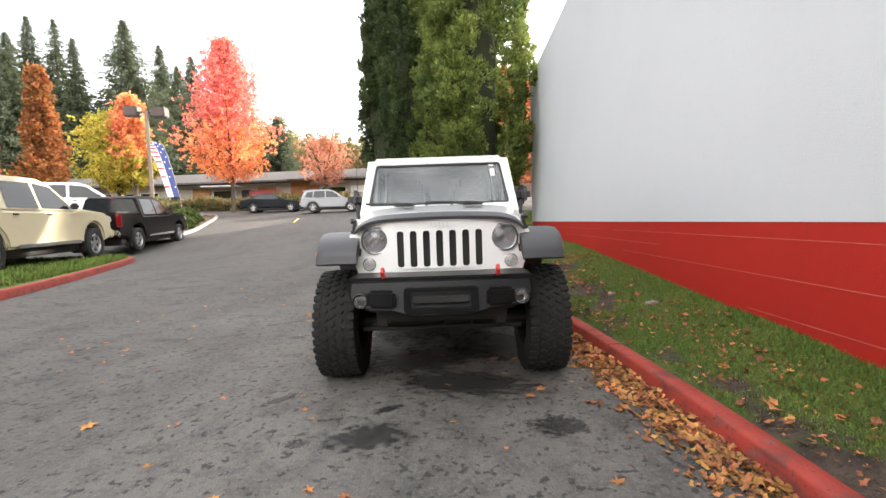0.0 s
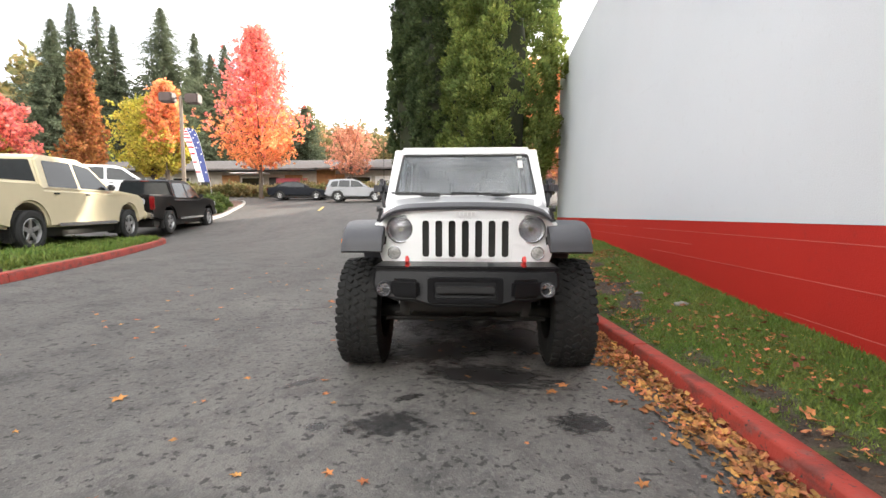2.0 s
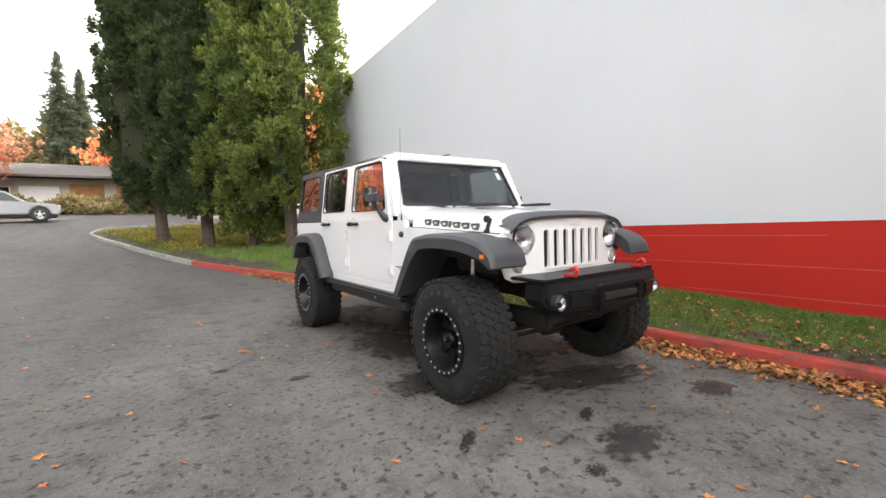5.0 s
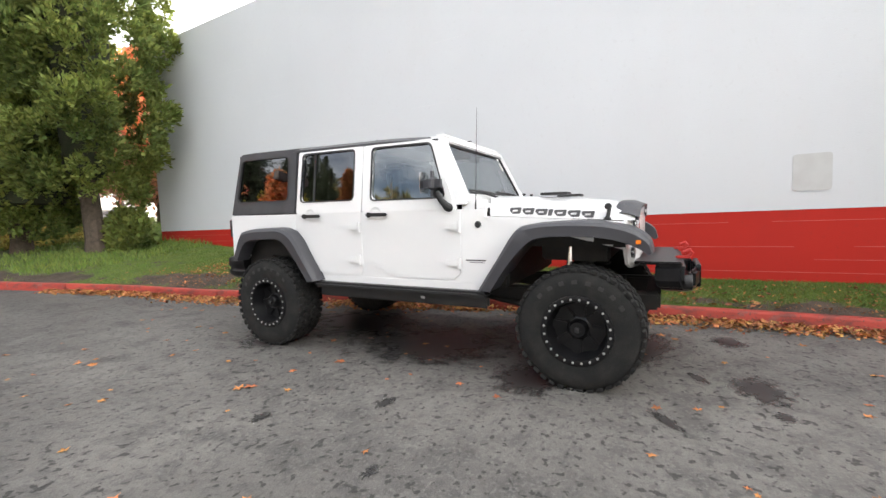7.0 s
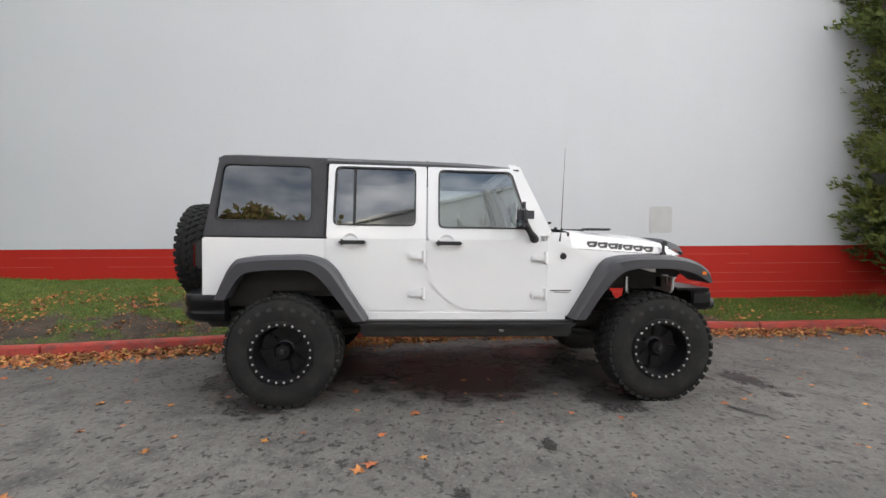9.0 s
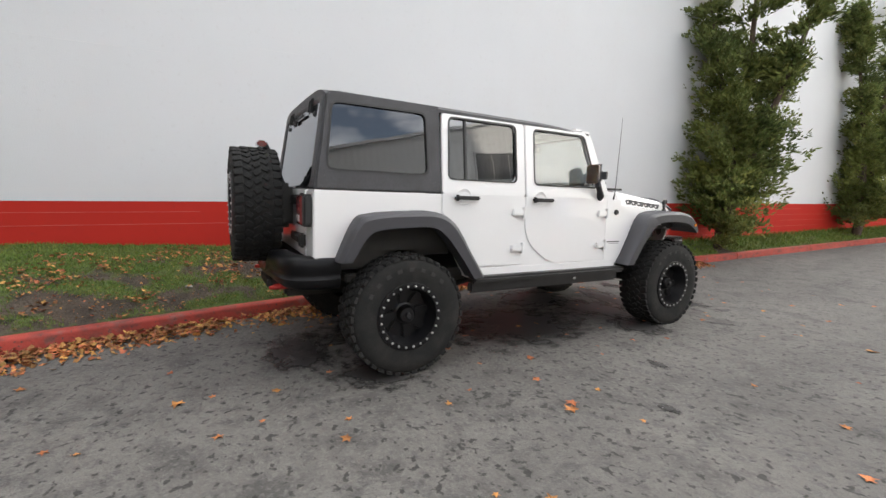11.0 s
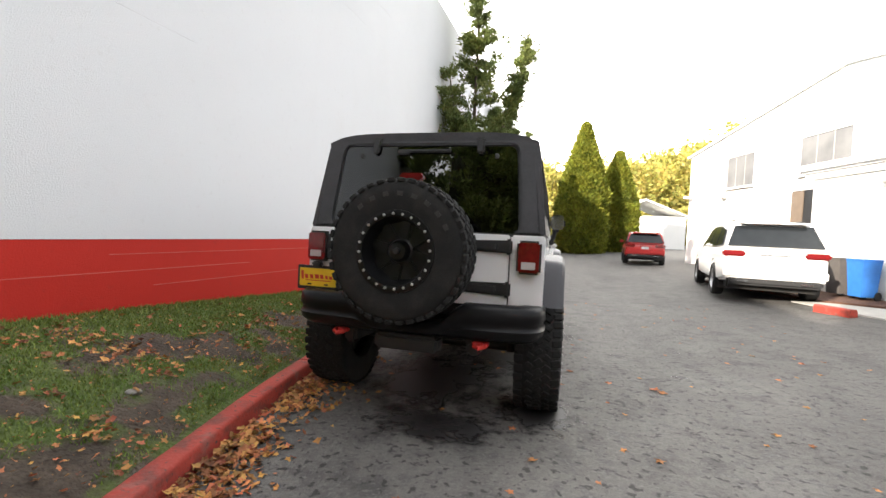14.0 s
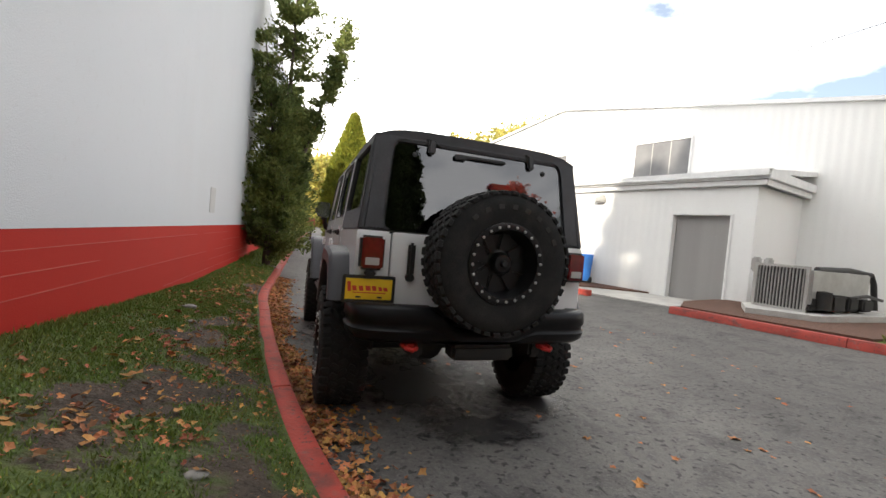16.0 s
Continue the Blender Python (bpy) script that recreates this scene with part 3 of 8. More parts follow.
def build_kerb():
    """Cast kerb in lengths with open joints, red along the fire lane, bare grey beyond."""
    base = tagged(holder("kerb"), "red-painted concrete kerb along the drive, grey at its far end", "kerb", kind="structure")
    acc = 0.0
    joints = []
    for i in range(1, len(KERB)):
        acc += (KERB[i] - KERB[i - 1]).length
        if acc > 2.9:
            joints.append(i)
            acc = 0.0
    joints = [0] + joints + [len(KERB) - 1]
    for a, b in zip(joints, joints[1:]):
        seg = KERB[a:b + 1]
        if len(seg) < 2:
            continue
        bm = bmesh.new()
        rows = []
        for i, p in enumerate(seg):
            d = (seg[min(i + 1, len(seg) - 1)] - seg[max(i - 1, 0)]).normalized()
            nrm = Vector((d.y, -d.x))
            q = p.copy()
            if i == 0:
                q = q + d * 0.010
            if i == len(seg) - 1:
                q = q - d * 0.010
            z = road_z(q.x, q.y)
            sec = [(-0.022, -0.12), (-0.010, 0.105), (-0.004, 0.122), (0.008, 0.13), (0.108, 0.13), (0.124, 0.122), (0.128, -0.12)]
            rows.append([bm.verts.new((q.x + nrm.x * s, q.y + nrm.y * s, z + hgt)) for s, hgt in sec])
        for r0, r1 in zip(rows, rows[1:]):
            for k in range(len(r0) - 1):
                bm.faces.new((r0[k], r0[k + 1], r1[k + 1], r1[k]))
        bm.faces.new(rows[0])
        bm.faces.new(rows[-1][::-1])
        red = seg[len(seg) // 2].y < 11.0
        part("kerb_section", bm, M_KERBR if red else M_KERBG, base, "faded red-painted kerb length" if red else "bare grey concrete kerb length", True, 40)


build_kerb()

# ---- long painted block wall ----
RED_TOP = 1.136


def wall_top(y):
    return 6.05 if y > 5 else (7.3 if y < -2 else 6.05 + 1.25 * (5 - y) / 7)


def build_wall():
    ys = [-40, -31, -20, -12, -6, -2, 1.5, 5, 9, 11.9]

    def slab(y_list, z0, z1, off, mat, name, label):
        bm = bmesh.new()
        rows = []
        for y in y_list:
            x = wall_x(y) + off
            t = z1(y) if callable(z1) else z1
            rows.append([bm.verts.new(c) for c in ((x, y, z0), (x, y, t), (x + 0.4 - off, y, t), (x + 0.4 - off, y, z0))])
        for a, b in zip(rows, rows[1:]):
            for k in range(4):
                bm.faces.new((a[k], a[(k + 1) % 4], b[(k + 1) % 4], b[k]))
        bm.faces.new(rows[0])
        bm.faces.new(rows[-1][::-1])
        return tagged(part(name, bm, mat), label, "wall", kind="structure")

    w = slab(ys, RED_TOP, wall_top, 0.0, M_WALLW, "wall_long_upper", "tall white-painted concrete block wall of a store")
    r = slab(ys[1:], -0.9, RED_TOP, 0.004, M_WALLR, "wall_long_base", "bright red painted base band of the block wall")
    slab(ys[:2], -0.9, RED_TOP, 0.0, M_WALLW, "wall_long_end", "white painted end of the block wall")
    # end returns and flat roof edge close the building
    part_w = box((wall_x(11.9) + 10, 11.78, 2.6), (19.2, 0.24, 6.8), 0)
    tagged(part("wall_side", part_w, M_WALLW), "white painted side wall of the store", "wall", kind="structure")
    tagged(part("wall_rear", box((wall_x(-40) + 10, -39.88, 3.0), (19.2, 0.24, 8.4), 0), M_WALLW), "white painted end wall of the store", "wall", kind="structure")
    tagged(part("roof_store", box((wall_x(-9) + 10.75, -14.0, 5.6), (17.4, 51.0, 0.2), 0), material("grey_roof_felt", (0.16, 0.16, 0.16), 0.9)), "flat grey felt roof of the store", "roof", kind="structure")
    # bed joints: thin mortar lines, unevenly visible
    rnd = random.Random(7)
    for i in range(1, 6):
        z = RED_TOP - 0.152 * i + 0.02
        y = -27.0
        while y < 11.6:
            ln = rnd.uniform(1.2, 5.5)
            y1 = min(11.6, y + ln)
            if rnd.random() < 0.72 and z > wall_base((y + y1) / 2) - 0.05:
                bm = bmesh.new()
                rr = []
                for q in (y, y1):
                    x = wall_x(q) + 0.002
                    rr.append([bm.verts.new(c) for c in ((x + 0.01, q, z - 0.004), (x - 0.001, q, z - 0.003), (x - 0.001, q, z + 0.003), (x + 0.01, q, z + 0.004))])
                for k in range(4):
                    bm.faces.new((rr[0][k], rr[0][(k + 1) % 4], rr[1][(k + 1) % 4], rr[1][k]))
                part("mortar_line", bm, M_MORTAR, r)
            y = y1 + rnd.uniform(0.1, 1.2)
    for i in range(1, 24):
        z = RED_TOP + 0.2 * i
        y = -20.0
        while y < 11.0:
            y1 = min(11.6, y + rnd.uniform(0.6, 2.6))
            if rnd.random() < 0.10:
                bm = bmesh.new()
                rr = []
                for q in (y, y1):
                    x = wall_x(q)
                    rr.append([bm.verts.new(c) for c in ((x + 0.01, q, z - 0.004), (x - 0.002, q, z - 0.003), (x - 0.002, q, z + 0.002), (x + 0.01, q, z + 0.004))])
                for k in range(4):
                    bm.faces.new((rr[0][k], rr[0][(k + 1) % 4], rr[1][(k + 1) % 4], rr[1][k]))
                part("mortar_line", bm, M_MORTARW, w)
            y = y1 + rnd.uniform(0.4, 2.5)
    # patched-over vent
    bm = prism(rounded([(-2.205, 1.35), (-1.85, 1.35), (-1.85, 1.775), (-2.205, 1.775)], 0.04), "x", 0, 0.012)
    for v in bm.verts:
        v.co.x += wall_x(v.co.y) - 0.008
    part("vent_patch", bm, material("grey_patch_paint", (0.54, 0.545, 0.54), 0.8, color2=(0.49, 0.49, 0.485)), w, "grey painted-over vent patch")


build_wall()


# ---- stains, painted shade under the car and leaves on the drive ----
def build_stain_shade(x, y, sx, sy, turn=0.0):
    n = 20
    verts = [(0, 0, 0)] + [(1.25 * math.cos(2 * math.pi * k / n), 1.25 * math.sin(2 * math.pi * k / n), 0) for k in range(n)]
    faces = [(0, k + 1, (k + 1) % n + 1) for k in range(n)]
    ob = raw("oil_stain", verts, faces, M_STAIN_SHADE)
    dz = (road_z(x, y + 0.2) - road_z(x, y - 0.2)) / 0.4
    ob.matrix_world = pose(x, y, road_z(x, y) + 0.004, math.degrees(math.atan(dz)), 0, 0) @ pose(0, 0, 0, 0, 0, turn) @ Matrix.Diagonal((sx, sy, 1, 1))
    tagged(ob, "dark film on the asphalt: damp oil stain, painted shade under the car", "stain", "stains on the drive", "structure")


# oil stains ahead of the car; wide sheets beneath it paint its shade
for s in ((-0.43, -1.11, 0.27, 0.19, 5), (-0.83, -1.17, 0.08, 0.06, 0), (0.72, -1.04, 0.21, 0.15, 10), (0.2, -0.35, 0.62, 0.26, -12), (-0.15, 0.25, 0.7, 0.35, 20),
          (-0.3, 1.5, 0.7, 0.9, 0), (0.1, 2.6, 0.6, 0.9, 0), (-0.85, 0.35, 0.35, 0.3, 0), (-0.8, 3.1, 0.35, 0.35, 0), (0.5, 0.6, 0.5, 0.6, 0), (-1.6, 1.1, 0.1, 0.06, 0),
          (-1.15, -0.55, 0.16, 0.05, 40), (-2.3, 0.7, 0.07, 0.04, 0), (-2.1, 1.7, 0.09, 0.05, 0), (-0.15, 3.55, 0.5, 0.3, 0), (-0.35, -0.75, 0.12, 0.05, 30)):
    build_stain_shade(*s)


def leaf_mesh(name, mat, seed):
    """A lobed, curled maple leaf."""
    rnd = random.Random(seed)
    n = 15
    pts = []
    for k in range(n):
        a = 2 * math.pi * k / n + math.pi / 2
        r = 0.055 if k % 3 == 0 else 0.03
        if k == 7 or k == 8:
            r = 0.02
        r *= rnd.uniform(0.8, 1.2)
        pts.append((r * math.cos(a), r * math.sin(a), rnd.uniform(0.002, 0.016)))
    verts = [(0, 0, 0.004)] + pts
    faces = [(0, k + 1, (k + 1) % n + 1) for k in range(n)]
    me = bpy.data.meshes.new(name)
    me.from_pydata(verts, [], faces)
    me.materials.append(mat)
    return me


LEAVES = [leaf_mesh("leaf", M_LEAF1, s) for s in range(5)]


def build_loose_leaves():
    rnd = random.Random(11)
    spots = [(-2.24, -0.9), (0.72, -0.5), (-1.83, 2.25), (-1.08, 1.94), (-0.76, 4.36), (-1.78, 2.19), (-2.0, 3.98), (1.0, -0.75), (0.62, -0.62)]
    for _ in range(190):
        spots.append((rnd.uniform(-4.2, 1.3), rnd.uniform(-3.6, 6.2)))
    for _ in range(60):
        y = rnd.uniform(-4, 8)
        spots.append((kerb_x(y) + rnd.uniform(0.2, 1.4), y))
    for i, (x, y) in enumerate(spots):
        on_road = x < kerb_x(y) - 0.02
        if not on_road and not kerb_x(y) + 0.15 < x < wall_x(y) - 0.1:
            continue
        ob = new("leaf", LEAVES[i % 5])
        s = (rnd.uniform(0.3, 0.72) if on_road else rnd.uniform(0.25, 0.5)) if i > 8 else 0.95
        z = road_z(x, y) if on_road else lawn_z(x, y) + 0.02
        ob.matrix_world = pose(x, y, z + 0.002, rnd.uniform(-10, 10), rnd.uniform(-10, 10), rnd.uniform(0, 360)) @ Matrix.Diagonal((s, s, s, 1))
        tagged(ob, "dry curled orange-brown maple leaf on the asphalt" if on_road else "dry orange-brown maple leaf lying on the verge", "leaf", "fallen leaves")


build_loose_leaves()


def build_leaf_drift():
    """The drift of dry leaves in the gutter."""
    verts, faces = [], []
    rnd = random.Random(3)

    def one(x, y, z, s):
        a = rnd.uniform(0, 6.283)
        tilt, roll = rnd.uniform(-0.7, 0.7), rnd.uniform(-0.6, 0.6)
        m = Matrix.Translation((x, y, z)) @ Euler((tilt, roll, a)).to_matrix().to_4x4()
        b = len(verts)
        # five ragged lobes round a stalk end, a little cupped
        verts.append(tuple(m @ Vector((0, -0.1 * s, 0))))
        rim = 9
        for k in range(rim):
            an = 2 * math.pi * k / rim - math.pi / 2
            r = s * (0.62 if k % 2 else 1.05) * rnd.uniform(0.75, 1.15)
            verts.append(tuple(m @ Vector((r * 0.8 * math.cos(an), r * math.sin(an), s * rnd.uniform(0.0, 0.35)))))
        for k in range(rim):
            faces.append((b, b + 1 + k, b + 1 + (k + 1) % rim))

    for _ in range(8600):
        y = rnd.uniform(-4.5, 9.0)
        w = 0.30 if y < 0.3 else 0.20
        if 2.2 < y < 6.5:
            w = 0.34
        if noise.noise((y * 1.1, 0.3, 0)) < -0.35 and rnd.random() < 0.7:
            continue
        u = abs(rnd.gauss(0, 0.5)) * w
        x = kerb_x(y) - 0.03 - u
        one(x, y, road_z(x, y) + 0.008 + max(0, 0.05 * (1 - u / w)) * rnd.random(), rnd.uniform(0.014, 0.034))
    for _ in range(2300):
        y, u = rnd.uniform(3.8, 7.4), rnd.uniform(0.3, 1.9)
        x = kerb_x(y) + u
        if x > wall_x(y) - 0.1 or noise.noise((x * 1.9, y * 1.9, 7.0)) < 0.05:
            continue
        one(x, y, lawn_z(x, y) + 0.012 + 0.02 * rnd.random(), rnd.uniform(0.012, 0.028))
    for _ in range(2600):
        y = rnd.uniform(-4.5, 8.5)
        x = kerb_x(y) + 0.15 + abs(rnd.gauss(0, 0.55))
        if x > wall_x(y) - 0.05:
            continue
        if noise.noise((x * 1.6, y * 1.1, 2.0)) < 0.0 and rnd.random() < 0.8:
            continue
        one(x, y, lawn_z(x, y) + 0.012 + 0.015 * rnd.random(), rnd.uniform(0.008, 0.022))
    for _ in range(520):
        y = rnd.uniform(-4.5, 4.5)
        x = kerb_x(y) + 0.16 + 1.7 * rnd.random() ** 1.3
        if x < wall_x(y) - 0.05 and noise.noise((x * 1.3, y * 1.3, 5.0)) > -0.1:
            one(x, y, lawn_z(x, y) + 0.022, rnd.uniform(0.022, 0.042))
    for _ in range(5200):
        y = rnd.uniform(-4.5, 8.0)
        x = kerb_x(y) + 0.15 + rnd.random() * 1.7
        if x > wall_x(y) - 0.05:
            continue
        one(x, y, lawn_z(x, y) + 0.006 + 0.012 * rnd.random(), rnd.uniform(0.003, 0.009))
    tagged(raw("leaf_drift", verts, faces, M_LEAF), "drift of dry brown and orange leaves against the kerb", "leaves", kind="stuff")


build_leaf_drift()


def build_stone(x, y, s, label, flat=0.5, seed=1):
    bm = bmesh.new()
    bmesh.ops.create_icosphere(bm, subdivisions=2, radius=1)
    for v in bm.verts:
        v.co *= 1 + 0.3 * noise.noise(v.co * 1.5 + Vector((seed, 0, 0)))
        v.co = Vector((v.co.x * s, v.co.y * s * 0.7, v.co.z * s * flat))
    ob = part("stone", bm, material("grey_stone", (0.24, 0.23, 0.21), 0.9, color2=(0.14, 0.13, 0.12), scale=12, bump=0.5, bump_scale=40), smooth=True, edge=60)
    ob.location = (x, y, lawn_z(x, y) + s * flat * 0.25)
    tagged(ob, label, "stone")


build_stone(2.21, 0.92, 0.085, "flat grey rock lying on the grass verge", 0.35, 1)
build_stone(2.05, 1.6, 0.05, "pale round stone on the verge", 0.5, 2)
build_stone(1.47, 4.35, 0.055, "pale flat stone trodden into the soil", 0.3, 3)


# ---- the white four-door off-roader ----
JEEP_M = Matrix.Translation((0.022, 0, -0.002)) @ Matrix.Rotation(0.0065, 4, "Z") @ Matrix.Rotation(0.0185, 4, "X")
jeep = tagged(holder("off_road_car", JEEP_M), "white lifted four-door off-road car with black hardtop parked by the kerb", "car")


def lean(bm, z0=1.27, k=0.13):
    """Pull the upper body inwards."""
    for v in bm.verts:
        if v.co.z > z0:
            s = 1 if v.co.x > 0 else -1
            v.co.x -= s * (v.co.z - z0) * k
    return bm


def both(name, make, mat, label="", smooth=False, parent=None):
    """The same part on both sides; make() gives it at the -x side."""
    a = part(name, make(), mat, parent or jeep, label, smooth)
    b = part(name, mirror(make()), mat, parent or jeep, label, smooth)
    return a, b


R_ARCH_O = [(3.45, 0.80), (3.33, 1.06), (3.22, 1.115), (2.95, 1.135), (2.73, 1.13), (2.58, 1.05), (2.44, 0.84), (2.31, 0.645)]
R_ARCH_I = [(3.36, 0.80), (3.26, 0.96), (3.16, 1.01), (2.95, 1.025), (2.77, 1.02), (2.66, 0.95), (2.53, 0.79), (2.42, 0.635)]
F_ARCH_O = [(0.73, 0.655), (0.58, 0.89), (0.44, 1.10), (0.30, 1.15), (0.08, 1.165), (-0.14, 1.158), (-0.32, 1.118), (-0.43, 1.045), (-0.462, 0.955)]
F_ARCH_I = [(0.62, 0.65), (0.48, 0.86), (0.34, 1.01), (0.24, 1.05), (0.08, 1.06), (-0.14, 1.05), (-0.28, 1.02), (-0.38, 0.975), (-0.43, 0.94)]


def flare(outer, inner, x_in, wide):
    n = 40
    o = [Vector((p[0], p[1])) for p in spline([(a[0], a[1], 0) for a in outer], n)]
    i = [Vector((p[0], p[1])) for p in spline([(a[0], a[1], 0) for a in inner], n)]
    bm = bmesh.new()
    rows = []
    for a, b in zip(o, i):
        d = b - a
        x_out = wide - 0.055 * min(1.0, max(0.0, -a.x / 0.43)) ** 1.3
        sec = [(x_in, a), (x_out - 0.055, a + d * 0.02), (x_out - 0.02, a + d * 0.10), (x_out, a + d * 0.32), (x_out, b), (x_out - 0.02, b + d * 0.02), (x_in, a + d * 0.95)]
        rows.append([bm.verts.new((-x, p.x, p.y)) for x, p in sec])
    for r0, r1 in zip(rows, rows[1:]):
        for k in range(len(r0)):
            bm.faces.new((r0[k], r0[(k + 1) % 7], r1[(k + 1) % 7], r1[k]))
    bm.faces.new(rows[0])
    bm.faces.new(rows[-1][::-1])
    return bm


def build_jeep_shell():
    # inner tub behind the skins
    tub = [(0.86, 0.66), (2.40, 0.62), (2.60, 0.98), (2.76, 1.06), (3.16, 1.06), (3.30, 0.98), (3.42, 0.80), (3.55, 0.80), (3.55, 1.26), (0.86, 1.26)]
    both("tub_side", lambda: prism(tub, "x", -0.816, -0.74), M_WHITE)
    part("floor_pan", box((0, 2.1, 0.66), (1.5, 2.5, 0.06), 0.01), M_DARK, jeep)
    part("wheel_tub", join(box((-0.62, 2.95, 0.95), (0.3, 0.95, 0.30), 0.05), box((0.62, 2.95, 0.95), (0.3, 0.95, 0.30), 0.05), box((0, 3.3, 0.82), (1.5, 0.5, 0.2), 0.02)), M_DARK, jeep)
    # rear quarter skin
    q = [(2.665, 0.98), (2.74, 1.06), (3.18, 1.06), (3.31, 0.98), (3.43, 0.78), (3.575, 0.78), (3.575, 1.255), (2.655, 1.255), (2.655, 0.98)]
    both("quarter_panel", lambda: prism(q, "x", -0.823, -0.79, 0.006), M_WHITE, smooth=True)
    # doors
    d_low = lambda y0, y1, pts: prism(pts, "x", -0.824, -0.79, 0.007)
    rear_d = rounded([(1.870, 1.262), (1.870, 0.70), (2.36, 0.70), (2.46, 0.86), (2.60, 1.06), (2.649, 1.12), (2.649, 1.262)], [0.004, 0.05, 0.06, 0.05, 0.08, 0.05, 0.004])
    front_d = rounded([(0.905, 1.262), (0.905, 0.76), (0.97, 0.70), (1.58, 0.70), (1.80, 0.86), (1.863, 1.0), (1.863, 1.262)], [0.004, 0.03, 0.04, 0.10, 0.10, 0.08, 0.004])
    rocker = [(0.74, 0.625), (2.34, 0.625), (2.40, 0.69), (0.74, 0.69)]
    both("rocker_panel", lambda: prism(rocker, "x", -0.822, -0.78, 0.004), M_WHITE)
    out = {}
    for nm, low, win_o, win_i, lab in (
            ("rear_door", rear_d, [(1.870, 1.258), (2.648, 1.258), (2.640, 1.832), (1.870, 1.832)], [(1.965, 1.375), (2.588, 1.375), (2.575, 1.800), (1.965, 1.800)], "white rear door with tinted glass"),
            ("front_door", front_d, [(0.935, 1.258), (1.863, 1.258), (1.863, 1.832), (1.160, 1.832)], [(1.045, 1.365), (1.765, 1.365), (1.765, 1.795), (1.195, 1.795)], "white front door with tinted glass")):
        for side in (0, 1):
            flip = mirror if side else (lambda b: b)
            skin = part(nm, flip(d_low(0, 0, low)), M_WHITE, jeep, lab, True)
            fr = ring(rounded(win_o, 0.03), rounded(win_i, 0.045), "x", -0.822, -0.785, 0.006)
            part("window_frame", flip(lean(fr)), M_WHITE, skin, "", True)
            seal = ring(rounded([(p[0] + 0.012 * (1 if p[0] > 1.5 * (1 if nm == "front_door" else 1.5) else -1), p[1] + (0.012 if p[1] > 1.6 else -0.012)) for p in win_i], 0.05), rounded(win_i, 0.04), "x", -0.826, -0.80)
            part("window_seal", flip(lean(seal)), M_BLACK, skin)
            cy, cz = sum(p[0] for p in win_i) / 4, sum(p[1] for p in win_i) / 4
            gl = prism([(cy + (p[0] - cy) * 1.04, cz + (p[1] - cz) * 1.05) for p in win_i], "x", -0.806, -0.802)
            g = part("glass", flip(lean(gl)), M_TINT if nm == "rear_door" else M_DOORGLASS, skin, "dark tinted window glass" if nm == "rear_door" else "clear door window glass")
            if nm == "rear_door":
                part("divider_bar", flip(lean(box((-0.806, 2.435, 1.59), (0.02, 0.022, 0.44), 0.003))), M_BLACK, skin)
            hy = 2.44 if nm == "rear_door" else 1.69
            hand = join(box((-0.862, hy, 1.236), (0.022, 0.20, 0.030), 0.01), box((-0.838, hy + 0.085, 1.236), (0.05, 0.045, 0.045), 0.015), box((-0.838, hy - 0.085, 1.236), (0.05, 0.03, 0.03), 0.01))
            part("door_handle", flip(hand), M_BLACK, skin, "black pull handle", True)
            bowl = lathe([(-0.826, 0.06), (-0.822, 0.052), (-0.815, 0.0)], 20, "x")
            part("handle_recess", flip(shift(bowl, 0, hy + 0.02, 1.245)), M_WHITE, skin, "", True)
            for hz in (1.13, 0.84):
                y0 = 1.895 if nm == "rear_door" else 0.918
                bm2 = join(box((-0.833, y0 + 0.05, hz), (0.024, 0.12, 0.058), 0.009), shift(lathe([(-0.045, 0.0), (-0.045, 0.015), (0.045, 0.015), (0.045, 0.0)], 10, "z"), -0.838, y0 - 0.006, hz))
                part("door_hinge", flip(bm2), M_WHITE, skin, "", True)
    both("pillar_panel", lambda: lean(prism([(0.865, 1.30), (0.965, 1.30), (1.20, 1.850), (1.11, 1.850)], "x", -0.811, -0.74, 0.004)), M_WHITE)
    # cowl sides ahead of the front doors
    cowl = [(0.899, 0.66), (0.899, 1.262), (0.70, 1.262), (0.70, 1.205), (-0.28, 1.15), (-0.28, 0.95), (0.10, 1.05), (0.34, 1.04), (0.52, 0.82), (0.62, 0.66)]

    def cowl_panel():
        bm = prism(cowl, "x", -0.818, -0.77, 0.004)
        for v in bm.verts:
            if v.co.y < 0.6:
                v.co.x += (0.6 - v.co.y) * 0.16
        return bm
    both("fender_panel", cowl_panel, M_WHITE, smooth=True)
    both("fender_mark", lambda: join(box((-0.8195, 0.78, 0.865), (0.003, 0.17, 0.010), 0), box((-0.8195, 0.77, 0.848), (0.003, 0.12, 0.004), 0)), M_DECAL)
    part("cowl", join(box((0, 0.80, 1.285), (1.55, 0.24, 0.10), 0.03), box((0, 0.9, 1.0), (1.5, 0.05, 0.6), 0.01)), M_WHITE, jeep, smooth=True)
    part("cowl_grille", box((0, 0.83, 1.338), (1.0, 0.10, 0.012), 0.004), M_BLACK, jeep)
    both("side_badge", lambda: shift(lathe([(-0.022, 0.0), (-0.022, 0.020), (-0.006, 0.027), (0.02, 0.027)], 18, "x"), -0.808, 0.762, 1.143), M_BLACK, "round black vented badge", True)
    # hood
    bm = bmesh.new()
    rows = []
    ny, nx = 14, 18
